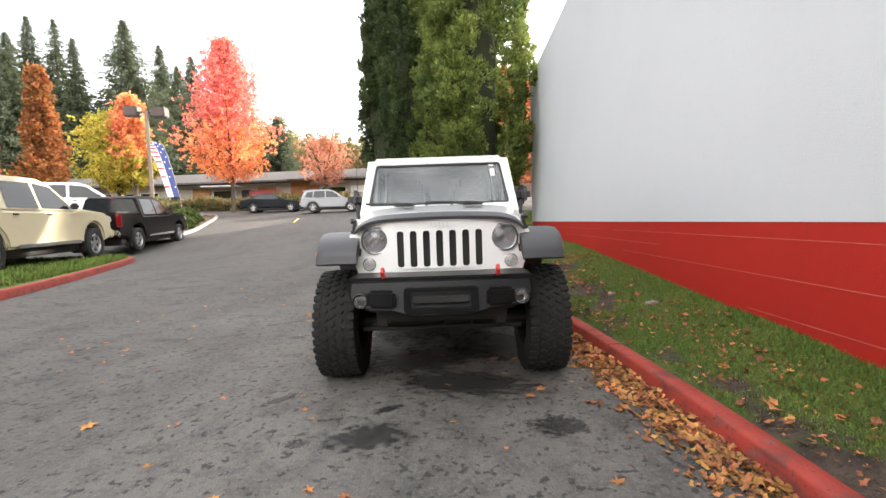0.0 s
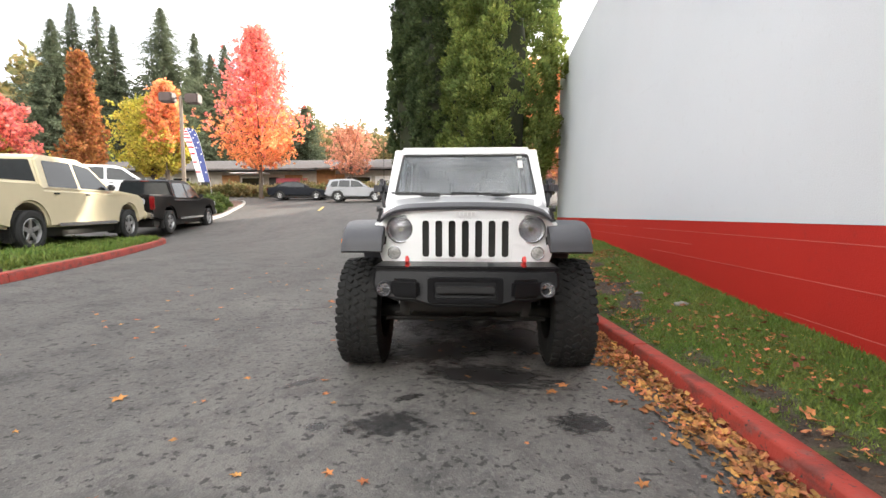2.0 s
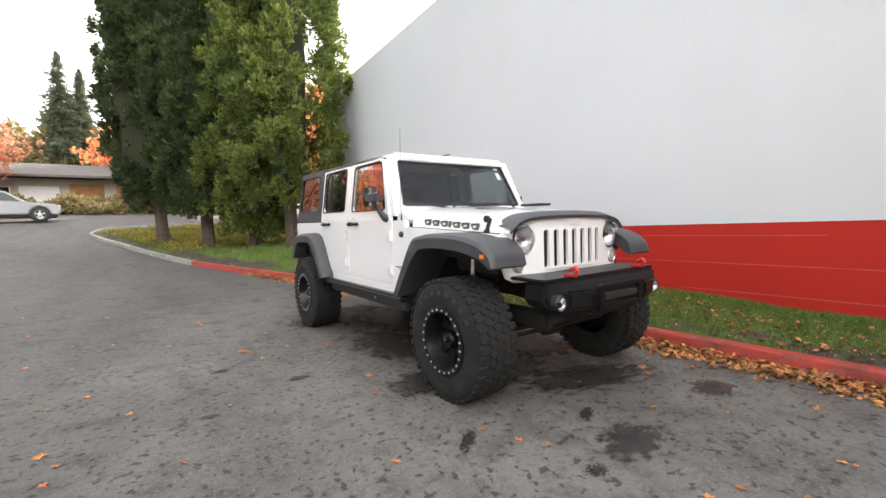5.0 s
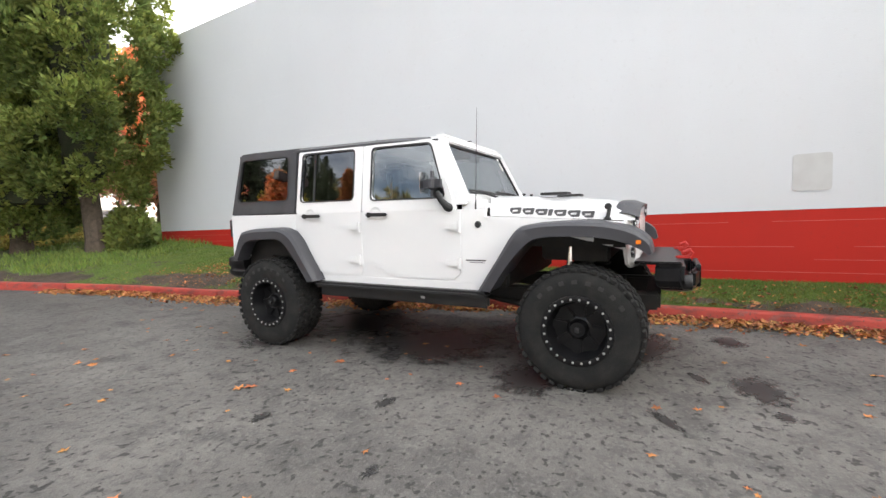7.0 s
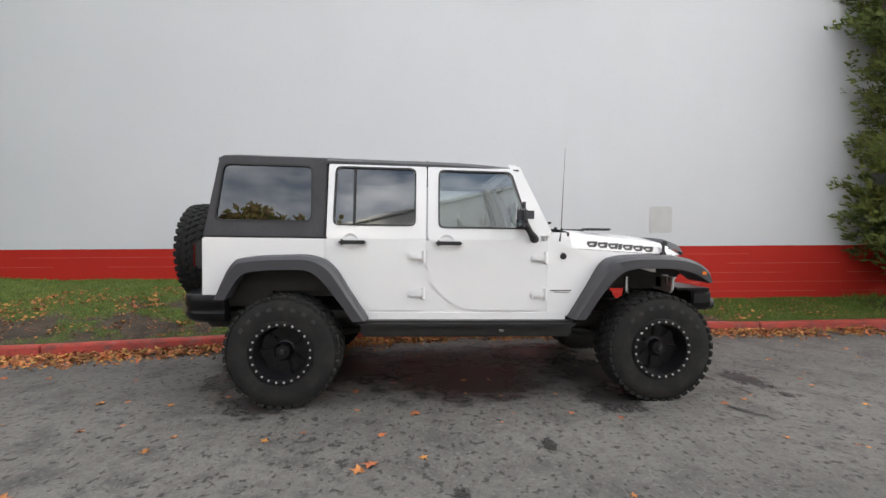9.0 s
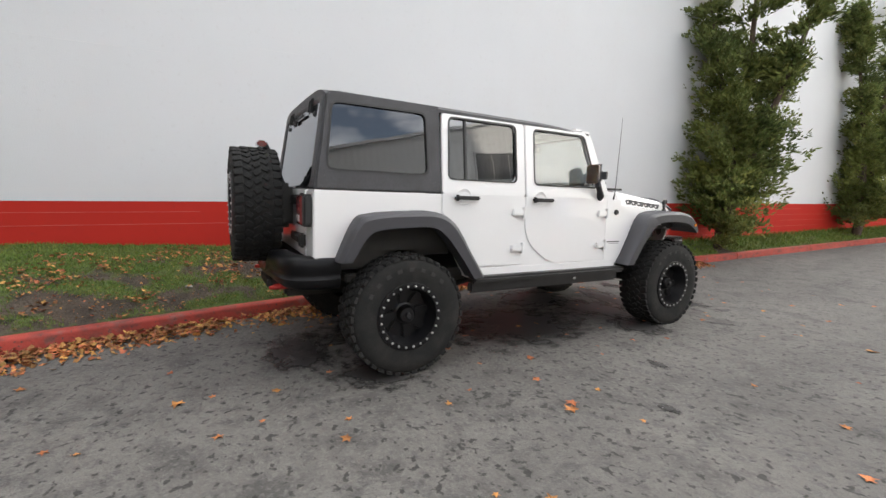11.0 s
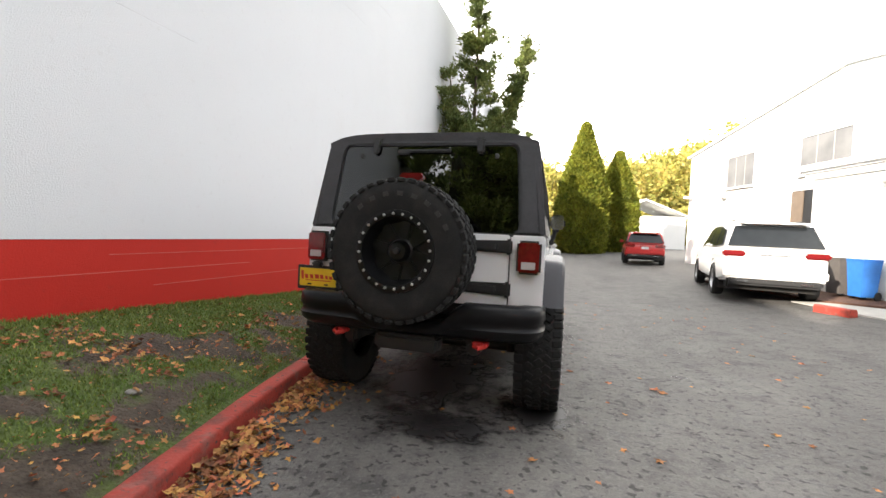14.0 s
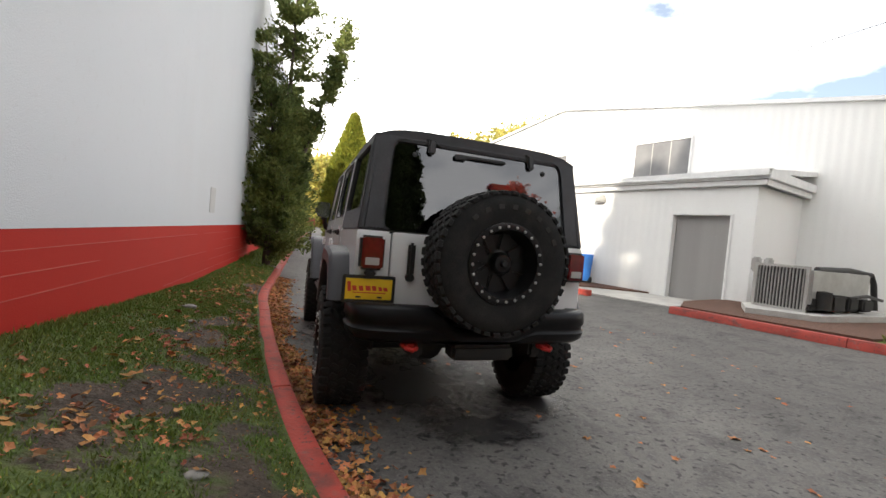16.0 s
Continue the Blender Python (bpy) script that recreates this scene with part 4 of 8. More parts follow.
    for j in range(ny + 1):
        t = j / ny
        y = 0.685 - 1.03 * t
        half = 0.735 - 0.115 * t - (0.02 * max(0, t - 0.8) / 0.2)
        edge = 1.207 - 0.055 * t
        side = 1.335 - 0.105 * t - 0.05 * max(0, (t - 0.75) / 0.25) ** 2
        top = 1.375 - 0.085 * t - 0.055 * max(0, (t - 0.8) / 0.2) ** 2
        row = [bm.verts.new((-half - 0.012, y, edge)), bm.verts.new((-half - 0.006, y, edge + 0.5 * (side - edge)))]
        for i in range(nx + 1):
            u = 2 * i / nx - 1
            z = side + (top - side) * (1 - abs(u) ** 2.6)
            if 0.28 < abs(u) < 0.62 and 0.15 < t < 0.85:
                z += 0.006
            row.append(bm.verts.new((u * (half - 0.012 if abs(u) > 0.99 else half), y, z)))
        row += [bm.verts.new((half + 0.006, y, edge + 0.5 * (side - edge))), bm.verts.new((half + 0.012, y, edge))]
        rows.append(row)
    for a, b in zip(rows, rows[1:]):
        for k in range(len(a) - 1):
            bm.faces.new((a[k], a[k + 1], b[k + 1], b[k]))
    hood = part("hood", bm, M_WHITE, jeep, "white hood with dark side lettering and louvres", True, 50)
    for sx in (-1, 1):
        part("hood_louvre", box((sx * 0.30, 0.28, 1.372), (0.17, 0.22, 0.02), 0.006), M_BLACK, hood, "black vent louvre")
        part("hood_bump", box((sx * 0.12, 0.60, 1.382), (0.035, 0.035, 0.02), 0.008), M_BLACK, hood)
        part("washer_nozzle", box((sx * 0.36, 0.62, 1.372), (0.03, 0.02, 0.014), 0.004), M_BLACK, hood)
        # side decal: seven plain slanted blocks, the fourth a narrow bar
        edge_y = 0.535
        for k in range(7):
            w = 0.030 if k == 3 else 0.088
            y = edge_y - w / 2
            edge_y -= w + 0.008
            t = (0.685 - y) / 1.03
            d = 0.735 - 0.115 * t + 0.0095
            z = 1.256 - 0.078 * t
            slant = lambda pts: [(p[0] - (p[1] - z) * 0.25, p[1]) for p in pts]
            outer = slant([(y - w / 2, z - 0.024), (y + w / 2, z - 0.024), (y + w / 2, z + 0.024), (y - w / 2, z + 0.024)])
            if k == 3:
                bmd = prism(outer, "x", -d - 0.003, -d + 0.006)
            else:
                inner = slant([(y - w / 2 + 0.024, z - 0.007), (y + w / 2 - 0.024, z - 0.007), (y + w / 2 - 0.024, z + 0.007), (y - w / 2 + 0.024, z + 0.007)])
                bmd = ring(rounded(outer, 0.010), rounded(inner, 0.002), "x", -d - 0.003, -d + 0.006)
            part("decal_mark", mirror(bmd) if sx > 0 else bmd, M_DECAL, hood)
        lat = join(tube([(sx * 0.668, -0.16, 1.15), (sx * 0.665, -0.165, 1.20), (sx * 0.645, -0.175, 1.26)], 0.013, 8), shift(lathe([(-0.012, 0), (-0.012, 0.024), (0.012, 0.024), (0.012, 0)], 12, "x"), sx * 0.672, -0.165, 1.255),
                   box((sx * 0.672, -0.16, 1.165), (0.03, 0.05, 0.045), 0.01))
        part("hood_latch", lat, M_BLACK, jeep, "black rubber hood latch", True)
    # hood front guard
    bm = bmesh.new()
    rows = []
    for i in range(25):
        u = 2 * i / 24 - 1
        x = u * 0.625
        drop = 0.075 * abs(u) ** 9
        yb, yf = -0.19 - 0.02 * (1 - u * u), -0.365 - 0.02 * (1 - u * u)
        zt = 1.303 - 0.028 * abs(u) ** 2 - drop
        zf = 1.272 - 0.022 * abs(u) ** 2 - drop
        rows.append([bm.verts.new(c) for c in ((x, yb, zt - 0.02), (x, yb - 0.02, zt + 0.004), (x, 0.5 * (yb + yf), 0.5 * (zt + zf) + 0.018), (x, yf, zf), (x, yf + 0.005, zf - 0.022), (x, yf + 0.03, zf - 0.02))])
    for a, b in zip(rows, rows[1:]):
        for k in range(5):
            bm.faces.new((a[k], a[k + 1], b[k + 1], b[k]))
    part("hood_guard", bm, M_FLARE, jeep, "dark grey hood front guard", True, 60)


def split_at(poly, z):
    """The parts of an outline above and below a level."""
    hi, lo = [], []
    for k, p in enumerate(poly):
        q = poly[(k + 1) % len(poly)]
        (hi if p[1] >= z else lo).append(p)
        if (p[1] - z) * (q[1] - z) < 0:
            t = (z - p[1]) / (q[1] - p[1])
            c = (p[0] + (q[0] - p[0]) * t, z)
            hi.append(c)
            lo.append(c)
    return hi, lo


def ring_hole(poly, cx, cz, r, axis, d0, d1):
    """A plate of any convex outline with a round hole."""
    angles = [2 * math.pi * k / 48 for k in range(48)] + [math.atan2(p[1] - cz, p[0] - cx) % (2 * math.pi) for p in poly]
    outer, inner = [], []
    for a in sorted(set(round(v, 4) for v in angles)):
        c, s = math.cos(a), math.sin(a)
        best = 9.0
        for k, p in enumerate(poly):
            q = poly[(k + 1) % len(poly)]
            ex, ez = q[0] - p[0], q[1] - p[1]
            det = c * -ez + s * ex
            if abs(det) < 1e-9:
                continue
            px, pz = p[0] - cx, p[1] - cz
            t = (px * -ez + pz * ex) / det
            u = (c * pz - s * px) / det
            if t > 0 and -1e-3 <= u <= 1.001:
                best = min(best, t)
        outer.append((cx + c * best, cz + s * best))
        inner.append((cx + c * r, cz + s * r))
    return ring(outer, inner, axis, d0, d1)


def build_jeep_front():
    # grille panel
    gy0, gy1 = -0.372, -0.350
    cell, n = 0.0965, 7
    x0 = -cell * n / 2
    side = [(x0, 0.815), (x0, 1.245), (-0.48, 1.24), (-0.575, 1.222), (-0.635, 1.165), (-0.652, 1.05), (-0.645, 0.93), (-0.615, 0.845), (-0.56, 0.815)]
    up_half, low_half = split_at(side, 1.0)
    holes = ((up_half, -0.478, 1.107, 0.092), (low_half, -0.528, 0.93, 0.047))
    bms = [ring_hole(p, cx, cz, r, "y", gy0, gy1) for p, cx, cz, r in holes] + [mirror(ring_hole(p, cx, cz, r, "y", gy0, gy1)) for p, cx, cz, r in holes] + [
           prism([(x0, 1.182), (-x0, 1.182), (-x0, 1.247), (0, 1.255), (x0, 1.247)], "y", gy0, gy1), prism([(x0, 0.815), (-x0, 0.815), (-x0, 0.892), (x0, 0.892)], "y", gy0, gy1)]
    for k in range(n):
        a = x0 + cell * k
        o = rounded([(a, 0.892), (a + cell, 0.892), (a + cell, 1.182), (a, 1.182)], 0.0005)
        i = rounded([(a + 0.023, 0.903), (a + cell - 0.023, 0.903), (a + cell - 0.023, 1.170), (a + 0.023, 1.170)], 0.022)
        bms.append(ring(o, i, "y", gy0, gy1))
    bm = join(*bms)
    bmesh.ops.remove_doubles(bm, verts=bm.verts, dist=0.0008)
    for v in bm.verts:
        v.co.y += 0.09 * (abs(v.co.x) / 0.65) ** 2.4 - 0.04 * (1.03 - v.co.z) * 0.3
    g = part("grille", bm, M_WHITE, jeep, "white grille panel with seven slots", True, 40)
    part("grille_backing", box((0, -0.320, 1.03), (0.72, 0.02, 0.36), 0), M_DARK, g)
    part("grille_badge", join(*[box((-0.055 + 0.028 * k, -0.378, 1.217), (0.02, 0.006, 0.026), 0.002) for k in range(5)]), material("pale_badge", (0.70, 0.70, 0.70), 0.4), g)
    for sx in (-1, 1):
        lamp = lathe([(0.03, 0.097), (-0.010, 0.097), (-0.014, 0.094), (-0.012, 0.090), (0.0, 0.088)], 36, "y")
        hl = part("headlight", shift(lamp, sx * 0.478, -0.325, 1.107), M_SILVER, jeep, "round headlight with clear lens", True)
        bowl = lathe([(0.0, 0.086), (0.035, 0.07), (0.06, 0.035), (0.064, 0.0)], 32, "y")
        part("bezel", shift(lathe([(0.0, 0.099), (-0.012, 0.1015), (-0.012, 0.105), (0.004, 0.106)], 36, "y"), sx * 0.478, -0.325, 1.107), M_BLACK, hl, "thin black lamp bezel", True)
        part("reflector", shift(bowl, sx * 0.478, -0.325, 1.107), M_SILVER, hl, "", True, )
        part("bulb_shield", shift(lathe([(0.0, 0.0), (-0.002, 0.016), (0.02, 0.022), (0.06, 0.022)], 16, "y"), sx * 0.478, -0.325, 1.107), M_CHROME, hl, "", True)
        part("lens", shift(lathe([(-0.034, 0.0), (-0.03, 0.04), (-0.016, 0.088)], 32, "y"), sx * 0.478, -0.325, 1.107), M_LENS, hl, "", True)
        tl = part("turn_signal", shift(lathe([(0.02, 0.050), (-0.012, 0.050), (-0.016, 0.046), (-0.012, 0.042)], 24, "y"), sx * 0.528, -0.318, 0.93), M_SILVER, jeep, "small round clear turn lamp", True)
        part("lens", shift(lathe([(-0.022, 0.0), (-0.020, 0.02), (-0.012, 0.044)], 24, "y"), sx * 0.528, -0.318, 0.93), material("milky_lens", (0.42, 0.41, 0.39), 0.15, color2=(0.20, 0.195, 0.19), scale=60, coat=0.3), tl, "", True)
        part("side_marker", box((sx * 0.878, -0.372, 1.022), (0.06, 0.062, 0.058), 0.016), M_AMBER, jeep, "amber side marker lamp", True)
    # bumper
    up = [(-0.622, 0.84), (-0.60, 0.858), (0.60, 0.858), (0.622, 0.84), (0.632, 0.74), (0.59, 0.675), (0.46, 0.645), (0.33, 0.645), (0.24, 0.62), (0.19, 0.61), (-0.19, 0.61), (-0.24, 0.62), (-0.33, 0.645), (-0.46, 0.645), (-0.59, 0.675), (-0.632, 0.74)]

    def curve_front(b):
        for v in b.verts:
            v.co.y += 0.14 * (abs(v.co.x) / 0.70) ** 2.6
        return b
    bm = prism(up, "y", -0.70, -0.52, 0.02)
    bmp = part("front_bumper", curve_front(bm), M_BUMPER, jeep, "black steel front bumper with fog lamps and red hooks", True)
    part("top_plate", curve_front(box((0, -0.54, 0.858), (1.25, 0.30, 0.022), 0.008)), M_BUMPER, bmp, smooth=True)
    part("plate_recess", ring(rounded([(-0.245, 0.645), (0.245, 0.645), (0.245, 0.815), (-0.245, 0.815)], 0.03), rounded([(-0.20, 0.68), (0.20, 0.68), (0.20, 0.785), (-0.20, 0.785)], 0.012), "y", -0.722, -0.69, 0.006), M_BUMPER, bmp, smooth=True)
    part("plate_bar", box((0, -0.708, 0.735), (0.38, 0.02, 0.05), 0.008), M_BLACK, bmp)
    for sx in (-1, 1):
        pod = box((sx * 0.395, -0.70, 0.735), (0.19, 0.05, 0.125), 0.02)
        part("bumper_pod", curve_front(pod), M_BUMPER, bmp, smooth=True)
        fy = -0.70 + 0.14 * (0.535 / 0.7) ** 2.6 - 0.012
        fog = shift(lathe([(0.05, 0.052), (-0.006, 0.052), (-0.012, 0.047), (-0.006, 0.042)], 28, "y"), sx * 0.54, fy, 0.725)
        f = part("fog_lamp", fog, M_BLACK, bmp, "round chrome fog lamp", True)
        part("reflector", shift(lathe([(-0.004, 0.043), (0.02, 0.03), (0.028, 0.0)], 24, "y"), sx * 0.54, fy, 0.725), M_SILVER, f, "", True)
        part("lens", shift(lathe([(-0.016, 0.0), (-0.010, 0.043)], 24, "y"), sx * 0.54, fy, 0.725), M_LENS, f, "", True)
        hook = join(box((sx * 0.385, -0.60, 0.882), (0.03, 0.10, 0.02), 0.006), tube([(sx * 0.385, -0.63, 0.885), (sx * 0.385, -0.655, 0.915), (sx * 0.385, -0.64, 0.935), (sx * 0.385, -0.60, 0.915)], 0.013, 8))
        part("tow_hook", hook, M_REDHOOK, bmp, "red tow hook", True)
    bmp.location = (0, -0.04, 0)
    # flares
    both("front_flare", lambda: flare(F_ARCH_O, F_ARCH_I, 0.60, 0.95), M_FLARE, "dark grey front wheel flare", True)
    both("rear_flare", lambda: flare(R_ARCH_O, R_ARCH_I, 0.80, 0.955), M_FLARE, "dark grey rear wheel flare", True)
    part("inner_guard", join(*[box((s * 0.63, 0.25, 1.02), (0.16, 1.1, 0.10), 0.02) for s in (-1, 1)], box((0, 0.08, 0.98), (1.15, 0.5, 0.25), 0.02), box((0, 0.6, 0.9), (1.45, 0.1, 0.5), 0.02)), M_DARK, jeep)


def build_jeep_upper():
    # windscreen frame, raked
    def rake(b):
        for v in b.verts:
            v.co.y += (v.co.z - 1.33) * 0.50
            v.co.x *= 1 - (v.co.z - 1.33) * 0.16
        return b
    o = rounded([(-0.775, 1.315), (0.775, 1.315), (0.765, 1.856), (-0.765, 1.856)], [0.02, 0.02, 0.07, 0.07], 5)
    i = rounded([(-0.725, 1.385), (0.725, 1.385), (0.705, 1.805), (-0.705, 1.805)], 0.035, 5)
    bm = rake(ring(o, i, "y", 0.84, 0.905, 0.012))
    ws = part("windscreen_frame", bm, M_WHITE, jeep, "white windscreen frame", True)
    i2 = rounded([(-0.705, 1.405), (0.705, 1.405), (0.685, 1.788), (-0.685, 1.788)], 0.03, 5)
    part("windscreen_band", rake(ring(i, i2, "y", 0.862, 0.872)), M_BLACK, ws)
    g = part("windscreen_glass", rake(prism([(-0.72, 1.39), (0.72, 1.39), (0.70, 1.80), (-0.70, 1.80)], "y", 0.872, 0.876)), M_GLASS, ws, "clear windscreen glass")
    part("sticker", rake(box((0.60, 0.868, 1.70), (0.05, 0.003, 0.075), 0)), material("white_sticker", (0.75, 0.75, 0.72), 0.7), ws)
    part("sticker", rake(box((0.60, 0.868, 1.775), (0.06, 0.003, 0.02), 0)), material("pale_sticker", (0.6, 0.62, 0.6), 0.7), ws)
    for x in (-0.44, 0.16):
        w = join(tube([(x + 0.20, 0.80, 1.362), (x + 0.06, 0.835, 1.385), (x - 0.04, 0.850, 1.404)], 0.009, 6), tube([(x + 0.16, 0.848, 1.402), (x - 0.30, 0.852, 1.412)], 0.010, 6))
        part("wiper", w, M_BLACK, jeep, "black windscreen wiper", True)
    # hardtop
    top = bmesh.new()
    rows = []
    for j in range(22):
        t = j / 21
        y = 1.125 + (3.482 - 1.125) * t
        zt = 1.905 - 0.03 * max(0.0, 1 - t / 0.25) ** 2 + 0.012 * t - (0.008 * ((t - 0.96) / 0.04) if t > 0.96 else 0)
        row = []
        for k in range(17):
            u = 2 * k / 16 - 1
            row.append(top.verts.new((u * 0.745, y, zt - 0.055 * abs(u) ** 7 - 0.008 * u * u)))
        rows.append([top.verts.new((-0.747, y, 1.826))] + row + [top.verts.new((0.747, y, 1.826))])
    for a, b in zip(rows, rows[1:]):
        for k in range(len(a) - 1):
            top.faces.new((a[k], a[k + 1], b[k + 1], b[k]))
    top.faces.new(rows[0])
    top.faces.new(rows[-1][::-1])
    roof = part("hardtop_roof", top, M_HARDTOP, jeep, "dark grey removable hardtop roof", True, 50)
    part("roof_seam", join(box((0, 1.86, 1.900), (1.10, 0.012, 0.010), 0), box((0, 1.5, 1.902), (0.012, 0.70, 0.010), 0), box((0, 2.66, 1.900), (1.10, 0.012, 0.008), 0)), M_BLACK, roof)
    part("header_rail", box((0, 1.155, 1.858), (1.34, 0.10, 0.04), 0.018), M_WHITE, jeep, smooth=True)
    # hardtop rear quarters with glass
    qo = rounded([(2.655, 1.262), (3.575, 1.262), (3.478, 1.868), (2.655, 1.868)], [0.01, 0.02, 0.05, 0.01], 5)
    qi = rounded([(2.765, 1.395), (3.485, 1.395), (3.44, 1.80), (2.775, 1.80)], 0.05, 5)
    cy, cz = 3.12, 1.6
    for s in (0, 1):
        flip = mirror if s else (lambda b: b)
        q = part("hardtop_quarter", flip(lean(ring(qo, qi, "x", -0.822, -0.775, 0.012))), M_HARDTOP, jeep, "dark grey hardtop side with a window", True)
        part("window_seal", flip(lean(ring(rounded([(p[0] + (0.012 if p[0] > cy else -0.012), p[1] + (0.012 if p[1] > cz else -0.012)) for p in [(2.765, 1.395), (3.485, 1.395), (3.44, 1.80), (2.775, 1.80)]], 0.055, 5), qi, "x", -0.826, -0.80))), M_BLACK, q)
        part("glass", flip(lean(prism([(2.75, 1.38), (3.50, 1.38), (3.455, 1.815), (2.76, 1.815)], "x", -0.808, -0.804))), M_DEEP, q, "dark privacy glass")
    # hardtop back with lift glass

    def back(b):
        for v in b.verts:
            v.co.y -= (v.co.z - 1.262) * 0.155
            v.co.x *= 1 - max(0, v.co.z - 1.262) * 0.155
        return b
    ro = rounded([(-0.80, 1.262), (0.80, 1.262), (0.805, 1.872), (-0.805, 1.872)], [0.01, 0.01, 0.07, 0.07], 5)
    ri = rounded([(-0.66, 1.30), (0.66, 1.30), (0.67, 1.822), (-0.67, 1.822)], 0.06, 5)
    part("hardtop_back", back(ring(ro, ri, "y", 3.50, 3.575, 0.02)), M_HARDTOP, jeep, "dark grey hardtop back", True)
    lg = part("lift_glass", back(prism(rounded([(-0.655, 1.272), (0.655, 1.272), (0.665, 1.816), (-0.665, 1.816)], 0.055, 5), "y", 3.562, 3.568)), M_DEEP, jeep, "dark rear lift glass")
    for x in (-0.405, 0.405):
        part("glass_hinge", back(join(box((x, 3.585, 1.815), (0.055, 0.03, 0.10), 0.012), box((x, 3.565, 1.862), (0.075, 0.05, 0.03), 0.01))), M_BLACK, lg, smooth=True)
    part("rear_wiper", back(join(box((0.02, 3.585, 1.785), (0.42, 0.02, 0.022), 0.008), box((0.18, 3.585, 1.775), (0.10, 0.03, 0.03), 0.01))), M_BLACK, lg, smooth=True)
    for x in (-0.52, 0.52):
        part("glass_knob", back(shift(lathe([(0.0, 0.018), (0.012, 0.016), (0.016, 0.0)], 12, "y"), x, 3.566, 1.755)), M_BLACK, lg)
    # mirrors
    for s in (0, 1):
        flip = mirror if s else (lambda b: b)
        h = part("door_mirror", flip(join(box((-0.887, 1.11, 1.468), (0.17, 0.155, 0.20), 0.068, 5))), M_FLARE, jeep, "dark grey door mirror", True)
        part("mirror_arm", flip(tube([(-0.86, 1.09, 1.40), (-0.855, 1.05, 1.335), (-0.835, 1.015, 1.29), (-0.80, 1.0, 1.275)], [0.028, 0.024, 0.034, 0.04], 10)), M_BLACK, h, "", True)
        part("mirror_glass", flip(prism(rounded([(-0.955, 1.395), (-0.815, 1.395), (-0.815, 1.56), (-0.955, 1.56)], 0.03), "y", 1.183, 1.188)), M_CHROME, h)
    part("antenna", tube([(-0.79, 0.79, 1.22), (-0.80, 0.78, 1.35), (-0.80, 0.76, 2.02)], [0.010, 0.0035, 0.0013], 6), M_BLACK, jeep, "thin whip antenna", True)
    # interior
    inn = part("dashboard", join(box((0, 1.10, 1.26), (1.44, 0.34, 0.22), 0.05, 3), box((0, 1.22, 1.05), (1.4, 0.10, 0.5), 0.03)), M_BLACK, jeep, smooth=True)
    sw = lathe([(0.014 * math.cos(a), 0.185 + 0.014 * math.sin(a)) for a in np.linspace(0, 2 * math.pi, 9)[:-1]], 28, "y", True)
    bmesh.ops.rotate(sw, verts=sw.verts, cent=(0, 0, 0), matrix=Matrix.Rotation(radians(-25), 3, "X"))
    part("steering_wheel", shift(join(sw, box((0, 0, 0), (0.30, 0.03, 0.05), 0.01)), 0.37, 1.42, 1.30), M_BLACK, jeep, smooth=True)
    for x in (-0.37, 0.37):
        for y in (1.78, 2.62):
            st = join(box((x, y, 0.98), (0.48, 0.48, 0.22), 0.06, 3), box((x, y + 0.25, 1.30), (0.46, 0.16, 0.66), 0.06, 3, Matrix.Rotation(radians(-10), 3, "X")), box((x, y + 0.32, 1.68), (0.26, 0.11, 0.17), 0.04, 3))
            part("seat", st, M_SEAT, jeep, smooth=True)
    bars = [tube([(s * 0.62, 1.95, 0.9), (s * 0.62, 1.95, 1.62), (s * 0.58, 1.96, 1.78)], 0.035, 10) for s in (-1, 1)] + [tube([(-0.58, 1.96, 1.78), (0.58, 1.96, 1.78)], 0.035, 10)] + \
           [tube([(s * 0.58, 1.96, 1.78), (s * 0.60, 3.30, 1.72), (s * 0.62, 3.40, 1.3)], 0.032, 10) for s in (-1, 1)]
    part("roll_bar", join(*bars), M_BLACK, jeep, smooth=True)
    part("rear_view_mirror", join(box((0, 1.13, 1.735), (0.24, 0.03, 0.06), 0.015), tube([(0, 1.13, 1.74), (0, 1.09, 1.80)], 0.01, 6)), M_BLACK, jeep, smooth=True)


